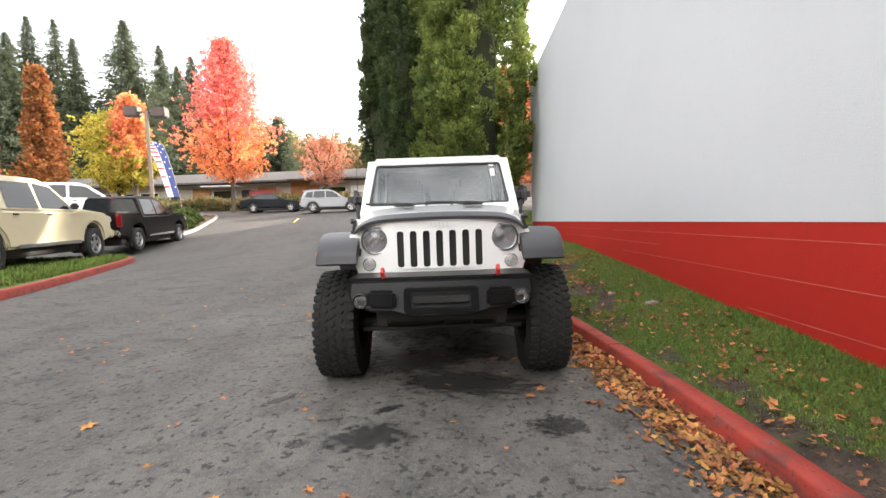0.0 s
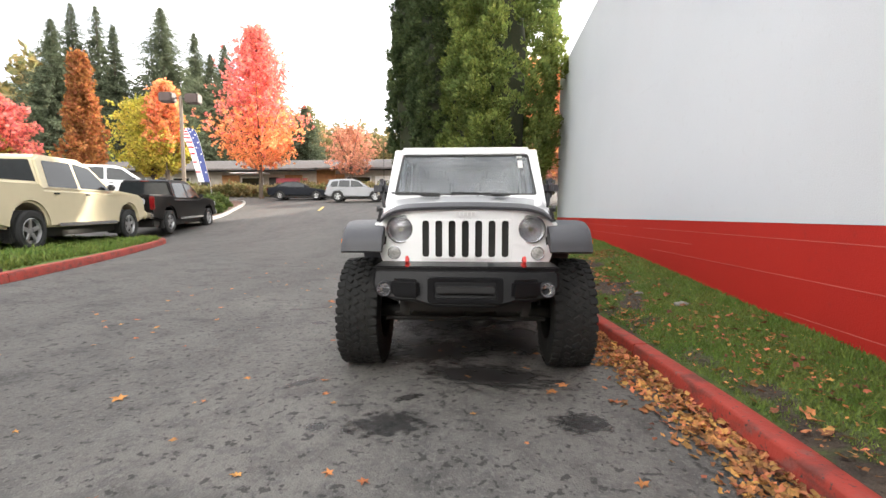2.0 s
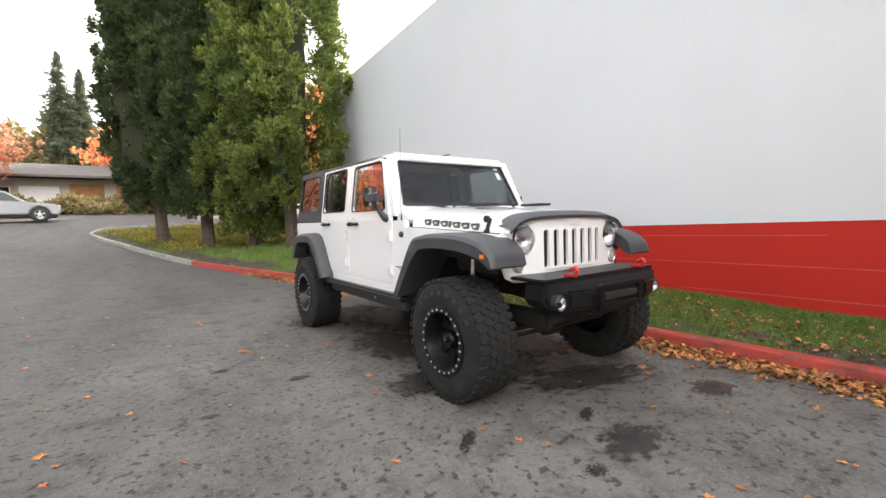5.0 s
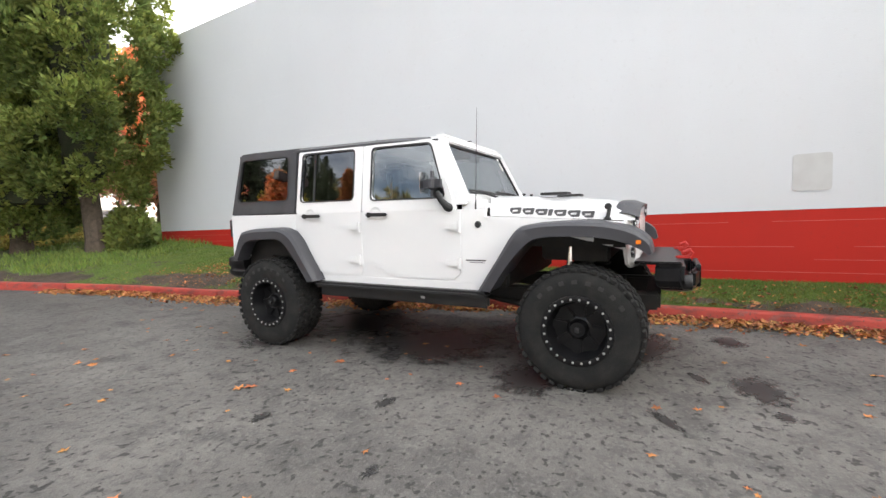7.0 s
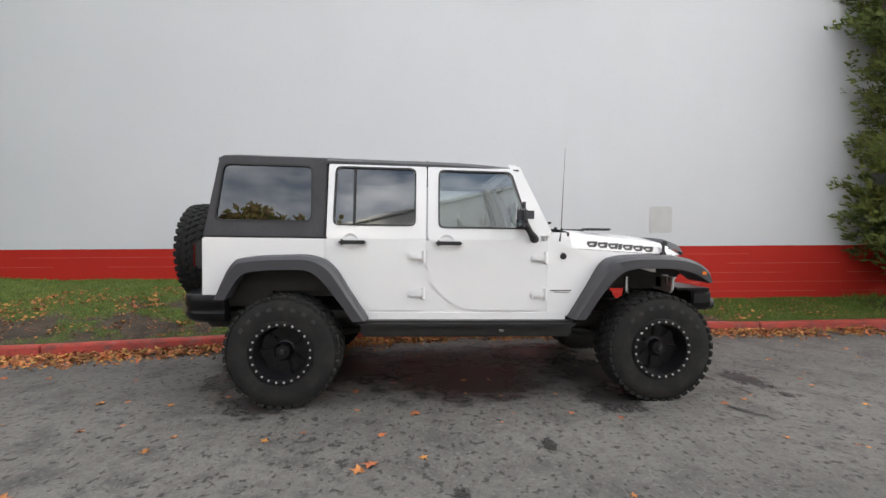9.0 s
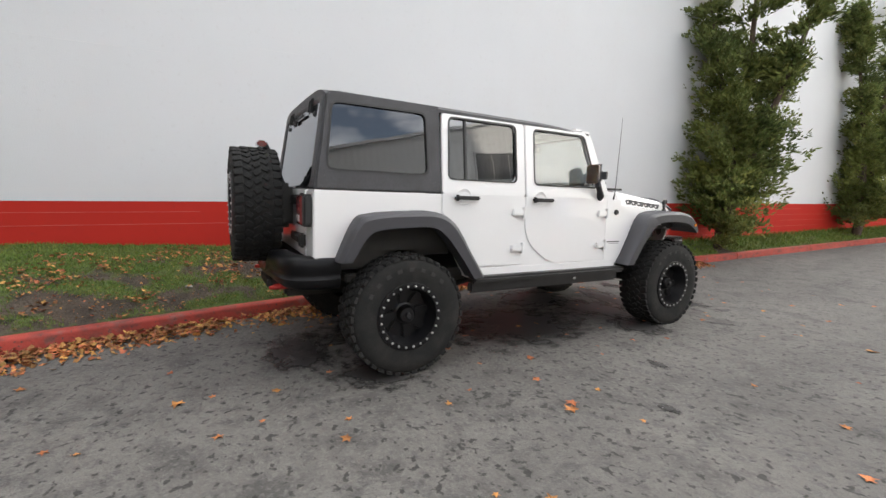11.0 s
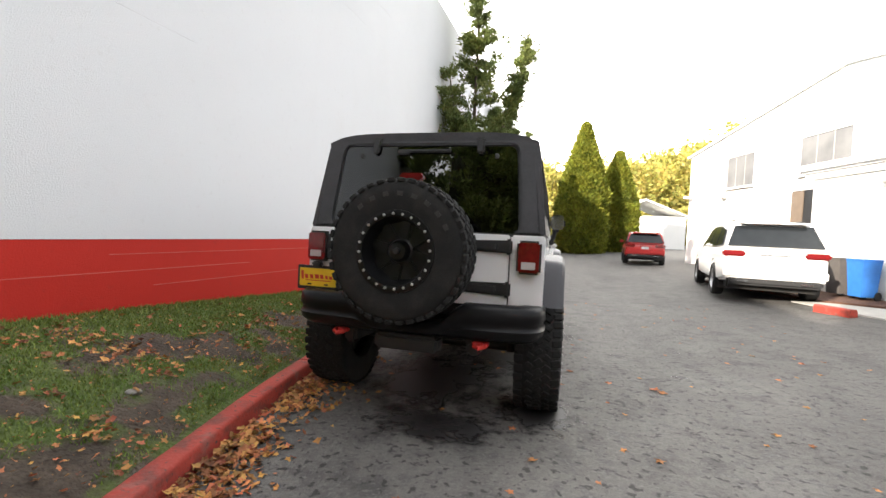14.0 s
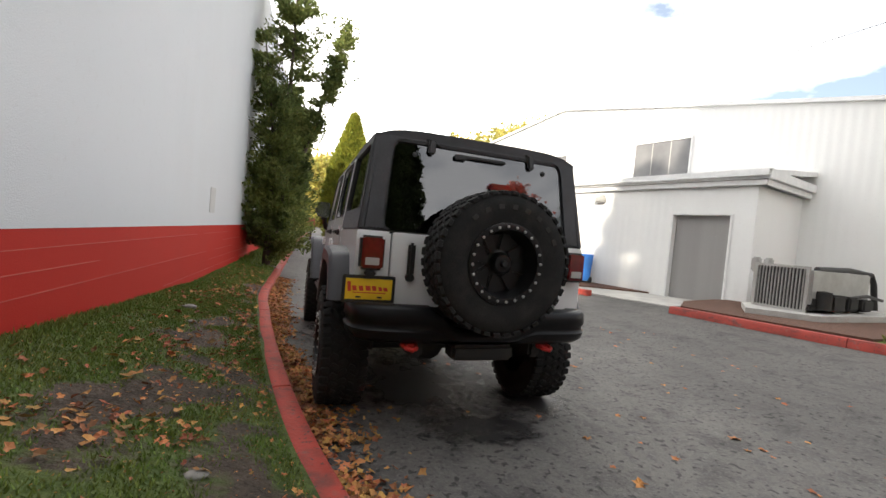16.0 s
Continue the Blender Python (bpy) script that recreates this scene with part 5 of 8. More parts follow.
def build_jeep_rear():
    part("tailgate", join(prism(rounded([(-0.60, 0.80), (0.60, 0.80), (0.60, 1.262), (-0.60, 1.262)], 0.02), "y", 3.52, 3.585, 0.006)), M_WHITE, jeep, "white swing tailgate", True)
    for s in (-1, 1):
        part("rear_corner", box((s * 0.715, 3.55, 1.02), (0.212, 0.06, 0.485), 0.012), M_WHITE, jeep, smooth=True)
        tl = part("tail_lamp", box((s * 0.728, 3.605, 1.125), (0.15, 0.075, 0.21), 0.018), M_BLACK, jeep, "square red tail lamp", True)
        part("lens", box((s * 0.728, 3.645, 1.125), (0.128, 0.02, 0.186), 0.008), M_TAIL, tl, "", True)
        part("reverse_lens", box((s * 0.728, 3.656, 1.075), (0.085, 0.006, 0.045), 0.003), material("white_lens", (0.5, 0.46, 0.46), 0.2, coat=0.5), tl)
    for z in (1.185, 0.915):
        h = join(prism(rounded([(-0.615, z - 0.042), (-0.15, z - 0.03), (-0.15, z + 0.03), (-0.615, z + 0.042)], 0.015), "y", 3.585, 3.605, 0.005), box((-0.60, 3.607, z), (0.045, 0.045, 0.10), 0.012), box((-0.45, 3.612, z), (0.16, 0.02, 0.05), 0.008))
        part("tailgate_hinge", h, M_BLACK, jeep, "black tailgate hinge", True)
    part("tailgate_handle", join(box((0.475, 3.605, 1.10), (0.045, 0.04, 0.21), 0.014), shift(lathe([(0.0, 0.028), (0.03, 0.026), (0.032, 0.0)], 14, "y"), 0.475, 3.59, 0.985)), M_BLACK, jeep, "black tailgate handle", True)
    # spare carrier and high brake lamp
    part("spare_carrier", join(box((0.0, 3.68, 1.135), (0.34, 0.19, 0.34), 0.03), tube([(0.0, 3.64, 1.3), (0.0, 3.72, 1.50), (0.0, 3.77, 1.60)], 0.025, 8)), M_BLACK, jeep, smooth=True)
    part("high_brake_lamp", join(box((0.0, 3.79, 1.59), (0.15, 0.07, 0.045), 0.012)), M_TAIL, jeep, "red high brake lamp", True)
    # rear bumper
    line = [Vector(p) for p in spline([(-0.845, 3.36, 0), (-0.845, 3.52, 0), (-0.80, 3.65, 0), (-0.66, 3.725, 0), (-0.35, 3.755, 0), (0.0, 3.76, 0), (0.35, 3.755, 0), (0.66, 3.725, 0), (0.80, 3.65, 0), (0.845, 3.52, 0), (0.845, 3.36, 0)], 49)]
    bm = bmesh.new()
    rows = []
    for k, p in enumerate(line):
        d = (line[min(k + 1, 48)] - line[max(k - 1, 0)]).normalized()
        out = Vector((-d.y, d.x, 0))
        mid = min(1.0, max(0.0, (abs(p.x) - 0.20) / 0.14))
        zt = 0.70 + 0.135 * mid
        sec = [(-0.13, zt), (-0.03, zt), (-0.005, zt - 0.02), (0.0, zt - 0.05 - 0.04 * mid), (-0.014 * mid, zt - 0.055 - 0.052 * mid), (-0.014 * mid, zt - 0.06 - 0.075 * mid), (0.0, 0.64 + 0.048 * mid), (-0.012, 0.63 + 0.015 * mid), (-0.05, 0.615), (-0.13, 0.615)]
        rows.append([bm.verts.new(p + out * o + Vector((0, 0, z))) for o, z in sec])
    for r0, r1 in zip(rows, rows[1:]):
        for k in range(10):
            bm.faces.new((r0[k], r0[(k + 1) % 10], r1[(k + 1) % 10], r1[k]))
    bm.faces.new(rows[0])
    bm.faces.new(rows[-1][::-1])
    b = part("rear_bumper", bm, M_BUMPER, jeep, "black steel rear bumper with red hooks", True, 50)
    b.location = (0, 0.045, -0.01)
    for s in (-1, 1):
        hk = join(tube([(s * 0.50, 3.60, 0.60), (s * 0.50, 3.72, 0.585), (s * 0.47, 3.75, 0.582), (s * 0.44, 3.72, 0.585), (s * 0.44, 3.60, 0.60)], 0.014, 8), box((s * 0.47, 3.66, 0.59), (0.10, 0.06, 0.025), 0.006))
        part("tow_hook", hk, M_REDHOOK, b, "red tow hook", True)
    part("hitch", box((0, 3.66, 0.56), (0.42, 0.16, 0.10), 0.02), M_DARK, b)
    # plate with plain print
    pl = part("plate_bracket", prism(rounded([(0.565, 0.815), (0.89, 0.815), (0.89, 0.985), (0.565, 0.985)], 0.012), "y", 3.60, 3.612, 0.003), M_BLACK, jeep, "yellow advertising plate with a black frame")
    part("plate", prism([(0.585, 0.838), (0.87, 0.838), (0.87, 0.965), (0.585, 0.965)], "y", 3.612, 3.615), M_YELLOW, pl, "yellow plate with red bars")
    part("plate_print", join(*[prism([(a, zz), (a + w, zz), (a + w + 0.006, zz + hh), (a + 0.006, zz + hh)], "y", 3.6155, 3.617) for a, w, zz, hh in ((0.835, 0.02, 0.885, 0.06), (0.80, 0.025, 0.89, 0.03), (0.76, 0.025, 0.89, 0.03), (0.715, 0.03, 0.892, 0.03), (0.68, 0.025, 0.892, 0.03), (0.645, 0.02, 0.892, 0.025), (0.61, 0.025, 0.892, 0.022), (0.62, 0.20, 0.876, 0.006))]), M_REDINK, pl)
    part("plate_print", join(box((0.66, 3.616, 0.852), (0.03, 0.003, 0.010), 0), box((0.79, 3.616, 0.852), (0.03, 0.003, 0.010), 0)), M_BLACK, pl)
    part("plate_lamp", box((0.73, 3.62, 1.0), (0.07, 0.05, 0.035), 0.01), M_BLACK, jeep)


def build_jeep_under():
    for s in (-1, 1):
        r = part("rock_rail", join(box((s * 0.84, 1.53, 0.605), (0.11, 1.72, 0.055), 0.02), box((s * 0.80, 1.53, 0.54), (0.05, 1.70, 0.10), 0.02)), M_BLACK, jeep, "black side rail below the doors", True)
        part("rail_mark", box((s * 0.827, 1.26, 0.545), (0.006, 0.04, 0.022), 0.002), M_CHROME, r)
    part("frame_rail", join(*[box((s * 0.42, 1.6, 0.56), (0.09, 4.2, 0.13), 0.02) for s in (-1, 1)], box((0, -0.45, 0.58), (0.9, 0.1, 0.1), 0.02), box((0, 1.7, 0.55), (0.7, 0.7, 0.10), 0.02)), M_DARK, jeep)
    for y in (0.0, 2.947):
        part("axle", join(tube([(-0.75, y, 0.42), (0.75, y, 0.42)], 0.05, 12), shift(lathe([(-0.14, 0.0), (-0.10, 0.11), (0, 0.15), (0.10, 0.11), (0.14, 0.0)], 16, "y"), 0.12, y, 0.42)), M_DARK, jeep, smooth=True)
        for s in (-1, 1):
            pts = [(s * 0.50 + 0.06 * math.cos(k * 0.7), y + 0.06 * math.sin(k * 0.7), 0.47 + 0.45 * k / 60) for k in range(61)]
            part("coil_spring", tube(pts, 0.008, 5), M_DARK, jeep)
            part("shock", tube([(s * 0.60, y + 0.14, 0.40), (s * 0.58, y + 0.12, 0.72), (s * 0.57, y + 0.11, 1.02)], [0.03, 0.03, 0.014], 10), M_CHROME if y < 1 else M_DARK, jeep, smooth=True)
            part("control_arm", tube([(s * 0.52, y, 0.40), (s * 0.45, 0.85 if y < 1 else 2.15, 0.52)], 0.025, 8), M_DARK, jeep)
    part("tie_rod", tube([(-0.62, -0.17, 0.40), (0.62, -0.17, 0.40)], 0.018, 8), M_DARK, jeep)
    part("drag_link", tube([(-0.55, -0.16, 0.43), (0.40, -0.2, 0.60)], 0.016, 8), M_DARK, jeep)
    part("exhaust", join(tube([(-0.35, 3.05, 0.60), (-0.40, 3.55, 0.57), (-0.42, 3.70, 0.55)], 0.03, 12), shift(lathe([(-0.32, 0), (-0.30, 0.09), (0.30, 0.09), (0.32, 0)], 14, "x"), 0.0, 3.38, 0.60)), M_DARK, jeep, smooth=True)
    part("fuel_tank", box((0, 2.2, 0.60), (0.7, 0.8, 0.14), 0.04), M_DARK, jeep)


def wheel_meshes():
    """Meshes of the off-road wheel, axis along x, outer side at -x."""
    R, W = 0.437, 0.150
    prof = [(-0.10, 0.215), (-0.15, 0.222), (-W - 0.006, 0.27), (-W - 0.012, 0.33), (-W - 0.004, 0.385), (-W + 0.012, 0.412), (-W + 0.03, 0.421), (0, 0.424), (W - 0.03, 0.421), (W - 0.012, 0.412), (W + 0.004, 0.385), (W + 0.012, 0.33), (W + 0.006, 0.27), (0.15, 0.222), (0.10, 0.215)]
    bms = [lathe(prof, 72, "x")]
    n = 40

    def mesh(bm, mat, name, smooth=True):
        ob = part(name, bm, mat, None, "", smooth, 35)
        me = ob.data
        bpy.data.objects.remove(ob)
        return me
    tyre = mesh(join(*bms), M_RUBBER, "tyre")
    block = mesh(box((0, 0, 0), (1, 1, 1), 0.12, 1), M_RUBBER, "tread_block", False)
    mk = mesh(box((0, 0, 0), (0.005, 0.034, 0.026), 0.001, 1), M_LETTER, "sidewall_mark", False)
    lugs = []
    for k in range(n):
        a0 = 2 * math.pi * k / n
        for row, (xc, sx, sa, off, tw) in enumerate(((-0.124, 0.058, 0.047, 0.0, 0.12), (-0.066, 0.048, 0.036, 0.5, -0.6), (-0.008, 0.050, 0.038, 0.05, 0.6), (0.050, 0.048, 0.036, 0.6, -0.55), (0.124, 0.058, 0.047, 0.25, 0.1))):
            a = a0 + off * 2 * math.pi / n
            deep = R - 0.003 - (0.007 if row in (0, 4) else 0)
            wide = 1.04 if row in (0, 4) and k % 2 else 1.0
            lugs.append(Matrix.Rotation(a, 4, "X") @ Matrix.Translation((xc * wide ** 0.3, 0, deep - 0.011)) @ Matrix.Rotation(tw, 4, "Z") @ Matrix.Diagonal((sx * wide, sa, 0.024, 1)))
    marks = [Matrix.Rotation(-radians(-52 + k * 15), 4, "X") @ Matrix.Translation((-W - 0.0125, 0, 0.335)) for k in range(8)]
    rim = lathe([(-0.153, 0.236), (-0.157, 0.226), (-0.150, 0.205), (-0.125, 0.196), (-0.07, 0.186), (-0.045, 0.172), (-0.04, 0.10), (-0.055, 0.085), (-0.065, 0.07), (-0.065, 0.0)], 48, "x")
    sp = []
    for k in range(8):
        b = box((-0.047, 0, 0.13), (0.026, 0.07, 0.12), 0.010)
        bmesh.ops.rotate(b, verts=b.verts, cent=(0, 0, 0), matrix=Matrix.Rotation(2 * math.pi * k / 8, 3, "X"))
        sp.append(b)
    back = lathe([(0.04, 0.19), (0.05, 0.0)], 32, "x")
    rimm = mesh(join(rim, back, *sp), M_RIM, "rim")
    ringm = mesh(lathe([(-0.145, 0.242), (-0.161, 0.240), (-0.165, 0.222), (-0.161, 0.202), (-0.145, 0.198)], 48, "x"), M_RIM, "beadlock_ring")
    hub = mesh(lathe([(-0.060, 0.07), (-0.095, 0.062), (-0.112, 0.05), (-0.115, 0.022), (-0.130, 0.018), (-0.131, 0.0)], 24, "x"), M_RIM, "hub")
    cap = mesh(lathe([(-0.131, 0.02), (-0.138, 0.016), (-0.139, 0.0)], 12, "x"), M_BLACK, "hub_cap")
    bolt = mesh(lathe([(-0.161, 0.0085), (-0.170, 0.0085), (-0.172, 0.006), (-0.172, 0.0)], 8, "x"), M_BOLT, "bolt")
    return (tyre, rimm, ringm, hub, cap), bolt, block, lugs, mk, marks


WHEEL = wheel_meshes()


def build_wheel(m, name="wheel", turn=0.0, label=""):
    w = holder(name, None, jeep)
    w.matrix_local = m
    if label:
        w["label"] = label
    r = Matrix.Rotation(turn, 4, "X")
    body, bolt, block, lugs, mk, marks = WHEEL
    for nm, me in zip(("tyre", "rim", "beadlock_ring", "hub", "hub_cap"), body):
        shared(nm, me, r, w)
    for k in range(24):
        a = 2 * math.pi * k / 24
        shared("bolt", bolt, r @ Matrix.Translation((0, 0.218 * math.sin(a), 0.218 * math.cos(a))), w)
    for q in lugs:
        shared("tread_block", block, r @ q, w)
    for q in marks:
        shared("sidewall_mark", mk, r @ q, w)
    return w


build_jeep_shell()
build_jeep_front()
build_jeep_upper()
build_jeep_rear()
build_jeep_under()


def raise_greenhouse():
    """The cabin stands a little taller towards the tail."""
    names = ("window_frame", "window_seal", "glass", "divider_bar", "pillar_panel", "windscreen", "sticker", "hardtop", "roof_seam", "header_rail",
             "lift_glass", "rear_wiper", "rear_view_mirror", "roll_bar")
    for ob in jeep.children_recursive:
        if ob.type == "MESH" and ob.name.startswith(names):
            for v in ob.data.vertices:
                if v.co.z > 1.30:
                    v.co.z += (v.co.z - 1.30) * (0.022 + 0.014 * max(0.0, v.co.y - 1.1))


raise_greenhouse()
for y, zw, tn in ((0.0, 0.420, 0.1), (2.947, 0.402, -0.12)):
    build_wheel(pose(-0.803, y, zw), "wheel", tn, "big knobbly black tyre on a black beadlock rim")
    build_wheel(pose(0.803, y, zw, 0, 0, 180), "wheel", tn, "big knobbly black tyre on a black beadlock rim")
build_wheel(Matrix.Translation((0.012, 3.85, 1.130)) @ Matrix.Rotation(radians(90), 4, "Z").inverted() , "spare_wheel", 0.2, "spare knobbly black tyre on the tailgate")


# ---- trees ----
def foliage_mat(name, c1, c2, isl=0.4, through=0.35):
    """Leaves that also let light through."""
    m = material(name, c1, 0.65, color2=c2, scale=0.8, spread=(0.35, 0.65), island=isl)
    n, l = m.node_tree.nodes, m.node_tree.links
    b = n["Principled BSDF"]
    b.inputs["Specular IOR Level"].default_value = 0.25
    tr = n.new("ShaderNodeBsdfTranslucent")
    l.new(b.inputs["Base Color"].links[0].from_socket, tr.inputs[0])
    mx = n.new("ShaderNodeMixShader")
    mx.inputs[0].default_value = through
    l.new(b.outputs[0], mx.inputs[1])
    l.new(tr.outputs[0], mx.inputs[2])
    l.new(mx.outputs[0], n["Material Output"].inputs[0])
    return m


M_CYP_DARK = foliage_mat("dark_cypress_sprays", (0.086, 0.115, 0.042), (0.046, 0.068, 0.029))
M_CYP = foliage_mat("green_cypress_sprays", (0.225, 0.265, 0.066), (0.105, 0.145, 0.040))
M_JUNI = foliage_mat("juniper_sprays", (0.200, 0.230, 0.065), (0.076, 0.104, 0.034))
M_HEDGE = foliage_mat("yew_green_hedge", (0.230, 0.235, 0.028), (0.130, 0.150, 0.020))
M_FIR = foliage_mat("fir_needles", (0.135, 0.155, 0.095), (0.085, 0.105, 0.062), through=0.4)
M_REDLEAF = foliage_mat("red_maple_leaves", (0.86, 0.33, 0.27), (0.80, 0.25, 0.20), through=0.5)
M_ORANGELEAF = foliage_mat("orange_maple_leaves", (0.88, 0.45, 0.19), (0.84, 0.34, 0.17), through=0.5)
M_YELLOWLEAF = foliage_mat("yellow_green_leaves", (0.66, 0.52, 0.10), (0.46, 0.45, 0.09), through=0.5)
M_BROWNLEAF = foliage_mat("russet_leaves", (0.42, 0.17, 0.06), (0.27, 0.12, 0.045), through=0.45)
M_PINKLEAF = foliage_mat("faded_red_leaves", (0.70, 0.34, 0.24), (0.56, 0.30, 0.18), through=0.45)
M_WOODS = foliage_mat("mixed_wood_leaves", (0.15, 0.17, 0.075), (0.34, 0.25, 0.11), through=0.45)
M_GOLDWOODS = foliage_mat("golden_hillside_leaves", (0.56, 0.46, 0.13), (0.30, 0.31, 0.09), through=0.45)
M_SHRUB = foliage_mat("shrub_leaves", (0.055, 0.085, 0.022), (0.085, 0.11, 0.03))
M_BANK = foliage_mat("bank_leaves", (0.13, 0.14, 0.045), (0.26, 0.20, 0.10))
M_GOLDGRASS = foliage_mat("golden_groundcover", (0.34, 0.26, 0.06), (0.20, 0.20, 0.05))


def sprays(centers, dirs, length, width, per, seed, spread=0.8, droop=0.0):
    """Small leaf blades in fans round every centre; returns vertices and faces."""
    g = np.random.default_rng(seed)
    c = np.repeat(np.asarray(centers, float), per, axis=0)
    d = np.repeat(np.asarray(dirs, float), per, axis=0)
    n = len(c)
    d = d + g.normal(0, spread, (n, 3))
    d[:, 2] -= droop
    d /= np.linalg.norm(d, axis=1)[:, None] + 1e-9
    s = np.cross(d, g.normal(0, 1, (n, 3)))
    s /= np.linalg.norm(s, axis=1)[:, None] + 1e-9
    length = np.repeat(np.asarray(length, float), per) if np.ndim(length) else np.full(n, float(length))
    width = np.repeat(np.asarray(width, float), per) if np.ndim(width) else np.full(n, float(width))
    ln = (length * (0.6 + 0.8 * g.random(n)))[:, None]
    wd = (width * (0.6 + 0.8 * g.random(n)))[:, None]
    c = c + g.normal(0, 0.35, (n, 3)) * length[:, None]
    v = np.stack([c, c + d * ln * 0.5 + s * wd, c + d * ln, c + d * ln * 0.5 - s * wd], axis=1).reshape(-1, 3)
    f = np.arange(4 * n).reshape(-1, 4)
    return v, f


def trunk_part(parent, pts, radii, name="trunk"):
    return part(name, tube(pts, radii, 10), M_BARK, parent, "", True)


def columnar_tree(x, y, z0, height, radius, mat, seed, n, label, clear=0.9, size=0.16, heart=1.0):
    root = tagged(holder("cypress_tree", pose(x, y, z0)), label, "tree")
    trunk_part(root, [(0, 0, -0.3), (0.02, 0, 0.3), (-0.03, 0.02, clear + 1), (0, 0, height * 0.9)], [0.26, 0.2, 0.17, 0.03])
    g = np.random.default_rng(seed)
    cs, ds = [], []
    per = 24
    puffs = n // per
    for k in range(puffs):
        t = ((k + g.random()) / puffs) ** 0.95
        a = k * 2.39996 + g.normal() * 0.5
        zz = clear + (height - clear) * t
        prof = min(1.0, 0.62 + t * 3.0) * (1 - max(0, t - 0.55) / 0.45) ** 0.6 if t < 1 else 0
        lump = 0.90 + 0.20 * noise.noise((math.cos(a) * 1.7 + seed, math.sin(a) * 1.7, zz * 0.55))
        rb = (0.17 + 0.20 * g.random()) * (0.6 + 0.4 * prof)
        r = max(0.05, radius * prof * lump * (0.72 + 0.32 * g.random()) - 0.4 * rb)
        ca, sa = math.cos(a), math.sin(a)
        for _ in range(per):
            d = g.normal(0, 1, 3)
            d /= np.linalg.norm(d)
            if d[0] * ca + d[1] * sa < -0.2:
                d[0], d[1] = -d[0], -d[1]
            q = 0.55 + 0.45 * g.random()
            cs.append((r * ca + d[0] * rb * q, r * sa + d[1] * rb * q, zz + d[2] * rb * 1.15 * q))
            ds.append((d[0] * 0.8 + ca * 0.2, d[1] * 0.8 + sa * 0.2, d[2] * 0.6 + 0.45))
    v, f = sprays(cs, ds, size * 0.78, size * 0.20, 9, seed, 0.35)
    raw("crown", v, f, mat, root)
    # added filler core: stops see-through, its dark colour paints shade into the crown's gaps
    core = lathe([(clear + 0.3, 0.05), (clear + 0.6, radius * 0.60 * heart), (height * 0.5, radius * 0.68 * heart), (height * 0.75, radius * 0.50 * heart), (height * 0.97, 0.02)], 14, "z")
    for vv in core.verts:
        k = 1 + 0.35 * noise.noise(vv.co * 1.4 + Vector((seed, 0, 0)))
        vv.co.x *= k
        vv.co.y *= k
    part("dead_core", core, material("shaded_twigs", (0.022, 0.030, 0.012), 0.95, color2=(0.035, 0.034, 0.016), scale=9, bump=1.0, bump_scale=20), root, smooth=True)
    return root


TREE_A = "tall dark green columnar cypress with a bare trunk"
TREE_C = "tall bright green columnar cypress at the corner of the store"
columnar_tree(-1.9, 15.9, lawn_z(-1.9, 15.9), 14.0, 1.6, M_CYP_DARK, 11, 11000, TREE_A, 1.3)
columnar_tree(-0.7, 13.9, lawn_z(-0.7, 13.9), 14.5, 1.75, M_CYP_DARK, 12, 12500, TREE_A, 1.2)
columnar_tree(0.55, 12.9, lawn_z(0.55, 12.9), 13.5, 1.7, M_CYP, 13, 15000, TREE_C, 0.5)
columnar_tree(1.30, 11.25, lawn_z(1.30, 11.25), 11.6, 1.9, M_CYP, 14, 12500, TREE_C, 1.3, 0.15, 0.45)


def juniper(x, y, height, seed, leaders, label):
    """Twisted upright juniper: several leaders, each with ragged sprays and gaps."""
    z0 = lawn_z(x, y)
    root = tagged(holder("juniper_tree", pose(x, y, z0)), label, "tree")
    g = np.random.default_rng(seed)
    cs, ds = [], []
    for lx, ly, top, wide in leaders:
        pts, rad = [], []
        for k in range(9):
            t = k / 8
            pts.append((lx * t ** 1.4 + 0.08 * math.sin(5 * t + seed), ly * t ** 1.4 + 0.08 * math.cos(4 * t + seed), top * t - 0.1))
            rad.append(0.085 * (1 - t) + 0.012)
        trunk_part(root, pts, rad, "stem")
        nb = int(top * 14)
        for _ in range(nb):
            t = 0.08 + 0.92 * g.random() ** 0.9
            i = min(7, int(t * 8))
            p = np.array(pts[i]) + (np.array(pts[i + 1]) - np.array(pts[i])) * (t * 8 - i)
            a = g.random() * 6.283
            if noise.noise((p[0] * 1.2 + math.cos(a), p[1] * 1.2 + math.sin(a), p[2] * 1.7 + seed)) < -0.24:
                continue
            ln = wide * (0.22 + 0.78 * (1 - t)) * (0.35 + 0.9 * g.random()) * (1 + 0.8 * noise.noise((a, t * 7, seed)))
            up = 0.10 + 0.75 * g.random()
            # a bough carries flat tufts, fuller towards its tip
            for s in np.linspace(0.3, 1.0, 5):
                rb = 0.06 + 0.10 * s * g.random()
                for _k in range(7):
                    j = g.normal(0, 1, 3) * rb * np.array((1.0, 1.0, 0.45))
                    cs.append(p + np.array((math.cos(a) * ln * s, math.sin(a) * ln * s, up * ln * s * s)) + j)
                    ds.append((math.cos(a) * 0.8 + j[0] * 2, math.sin(a) * 0.8 + j[1] * 2, 0.55))
    v, f = sprays(cs, ds, 0.105, 0.020, 7, seed, 0.5)
    raw("crown", v, f, M_JUNI, root)
    return root


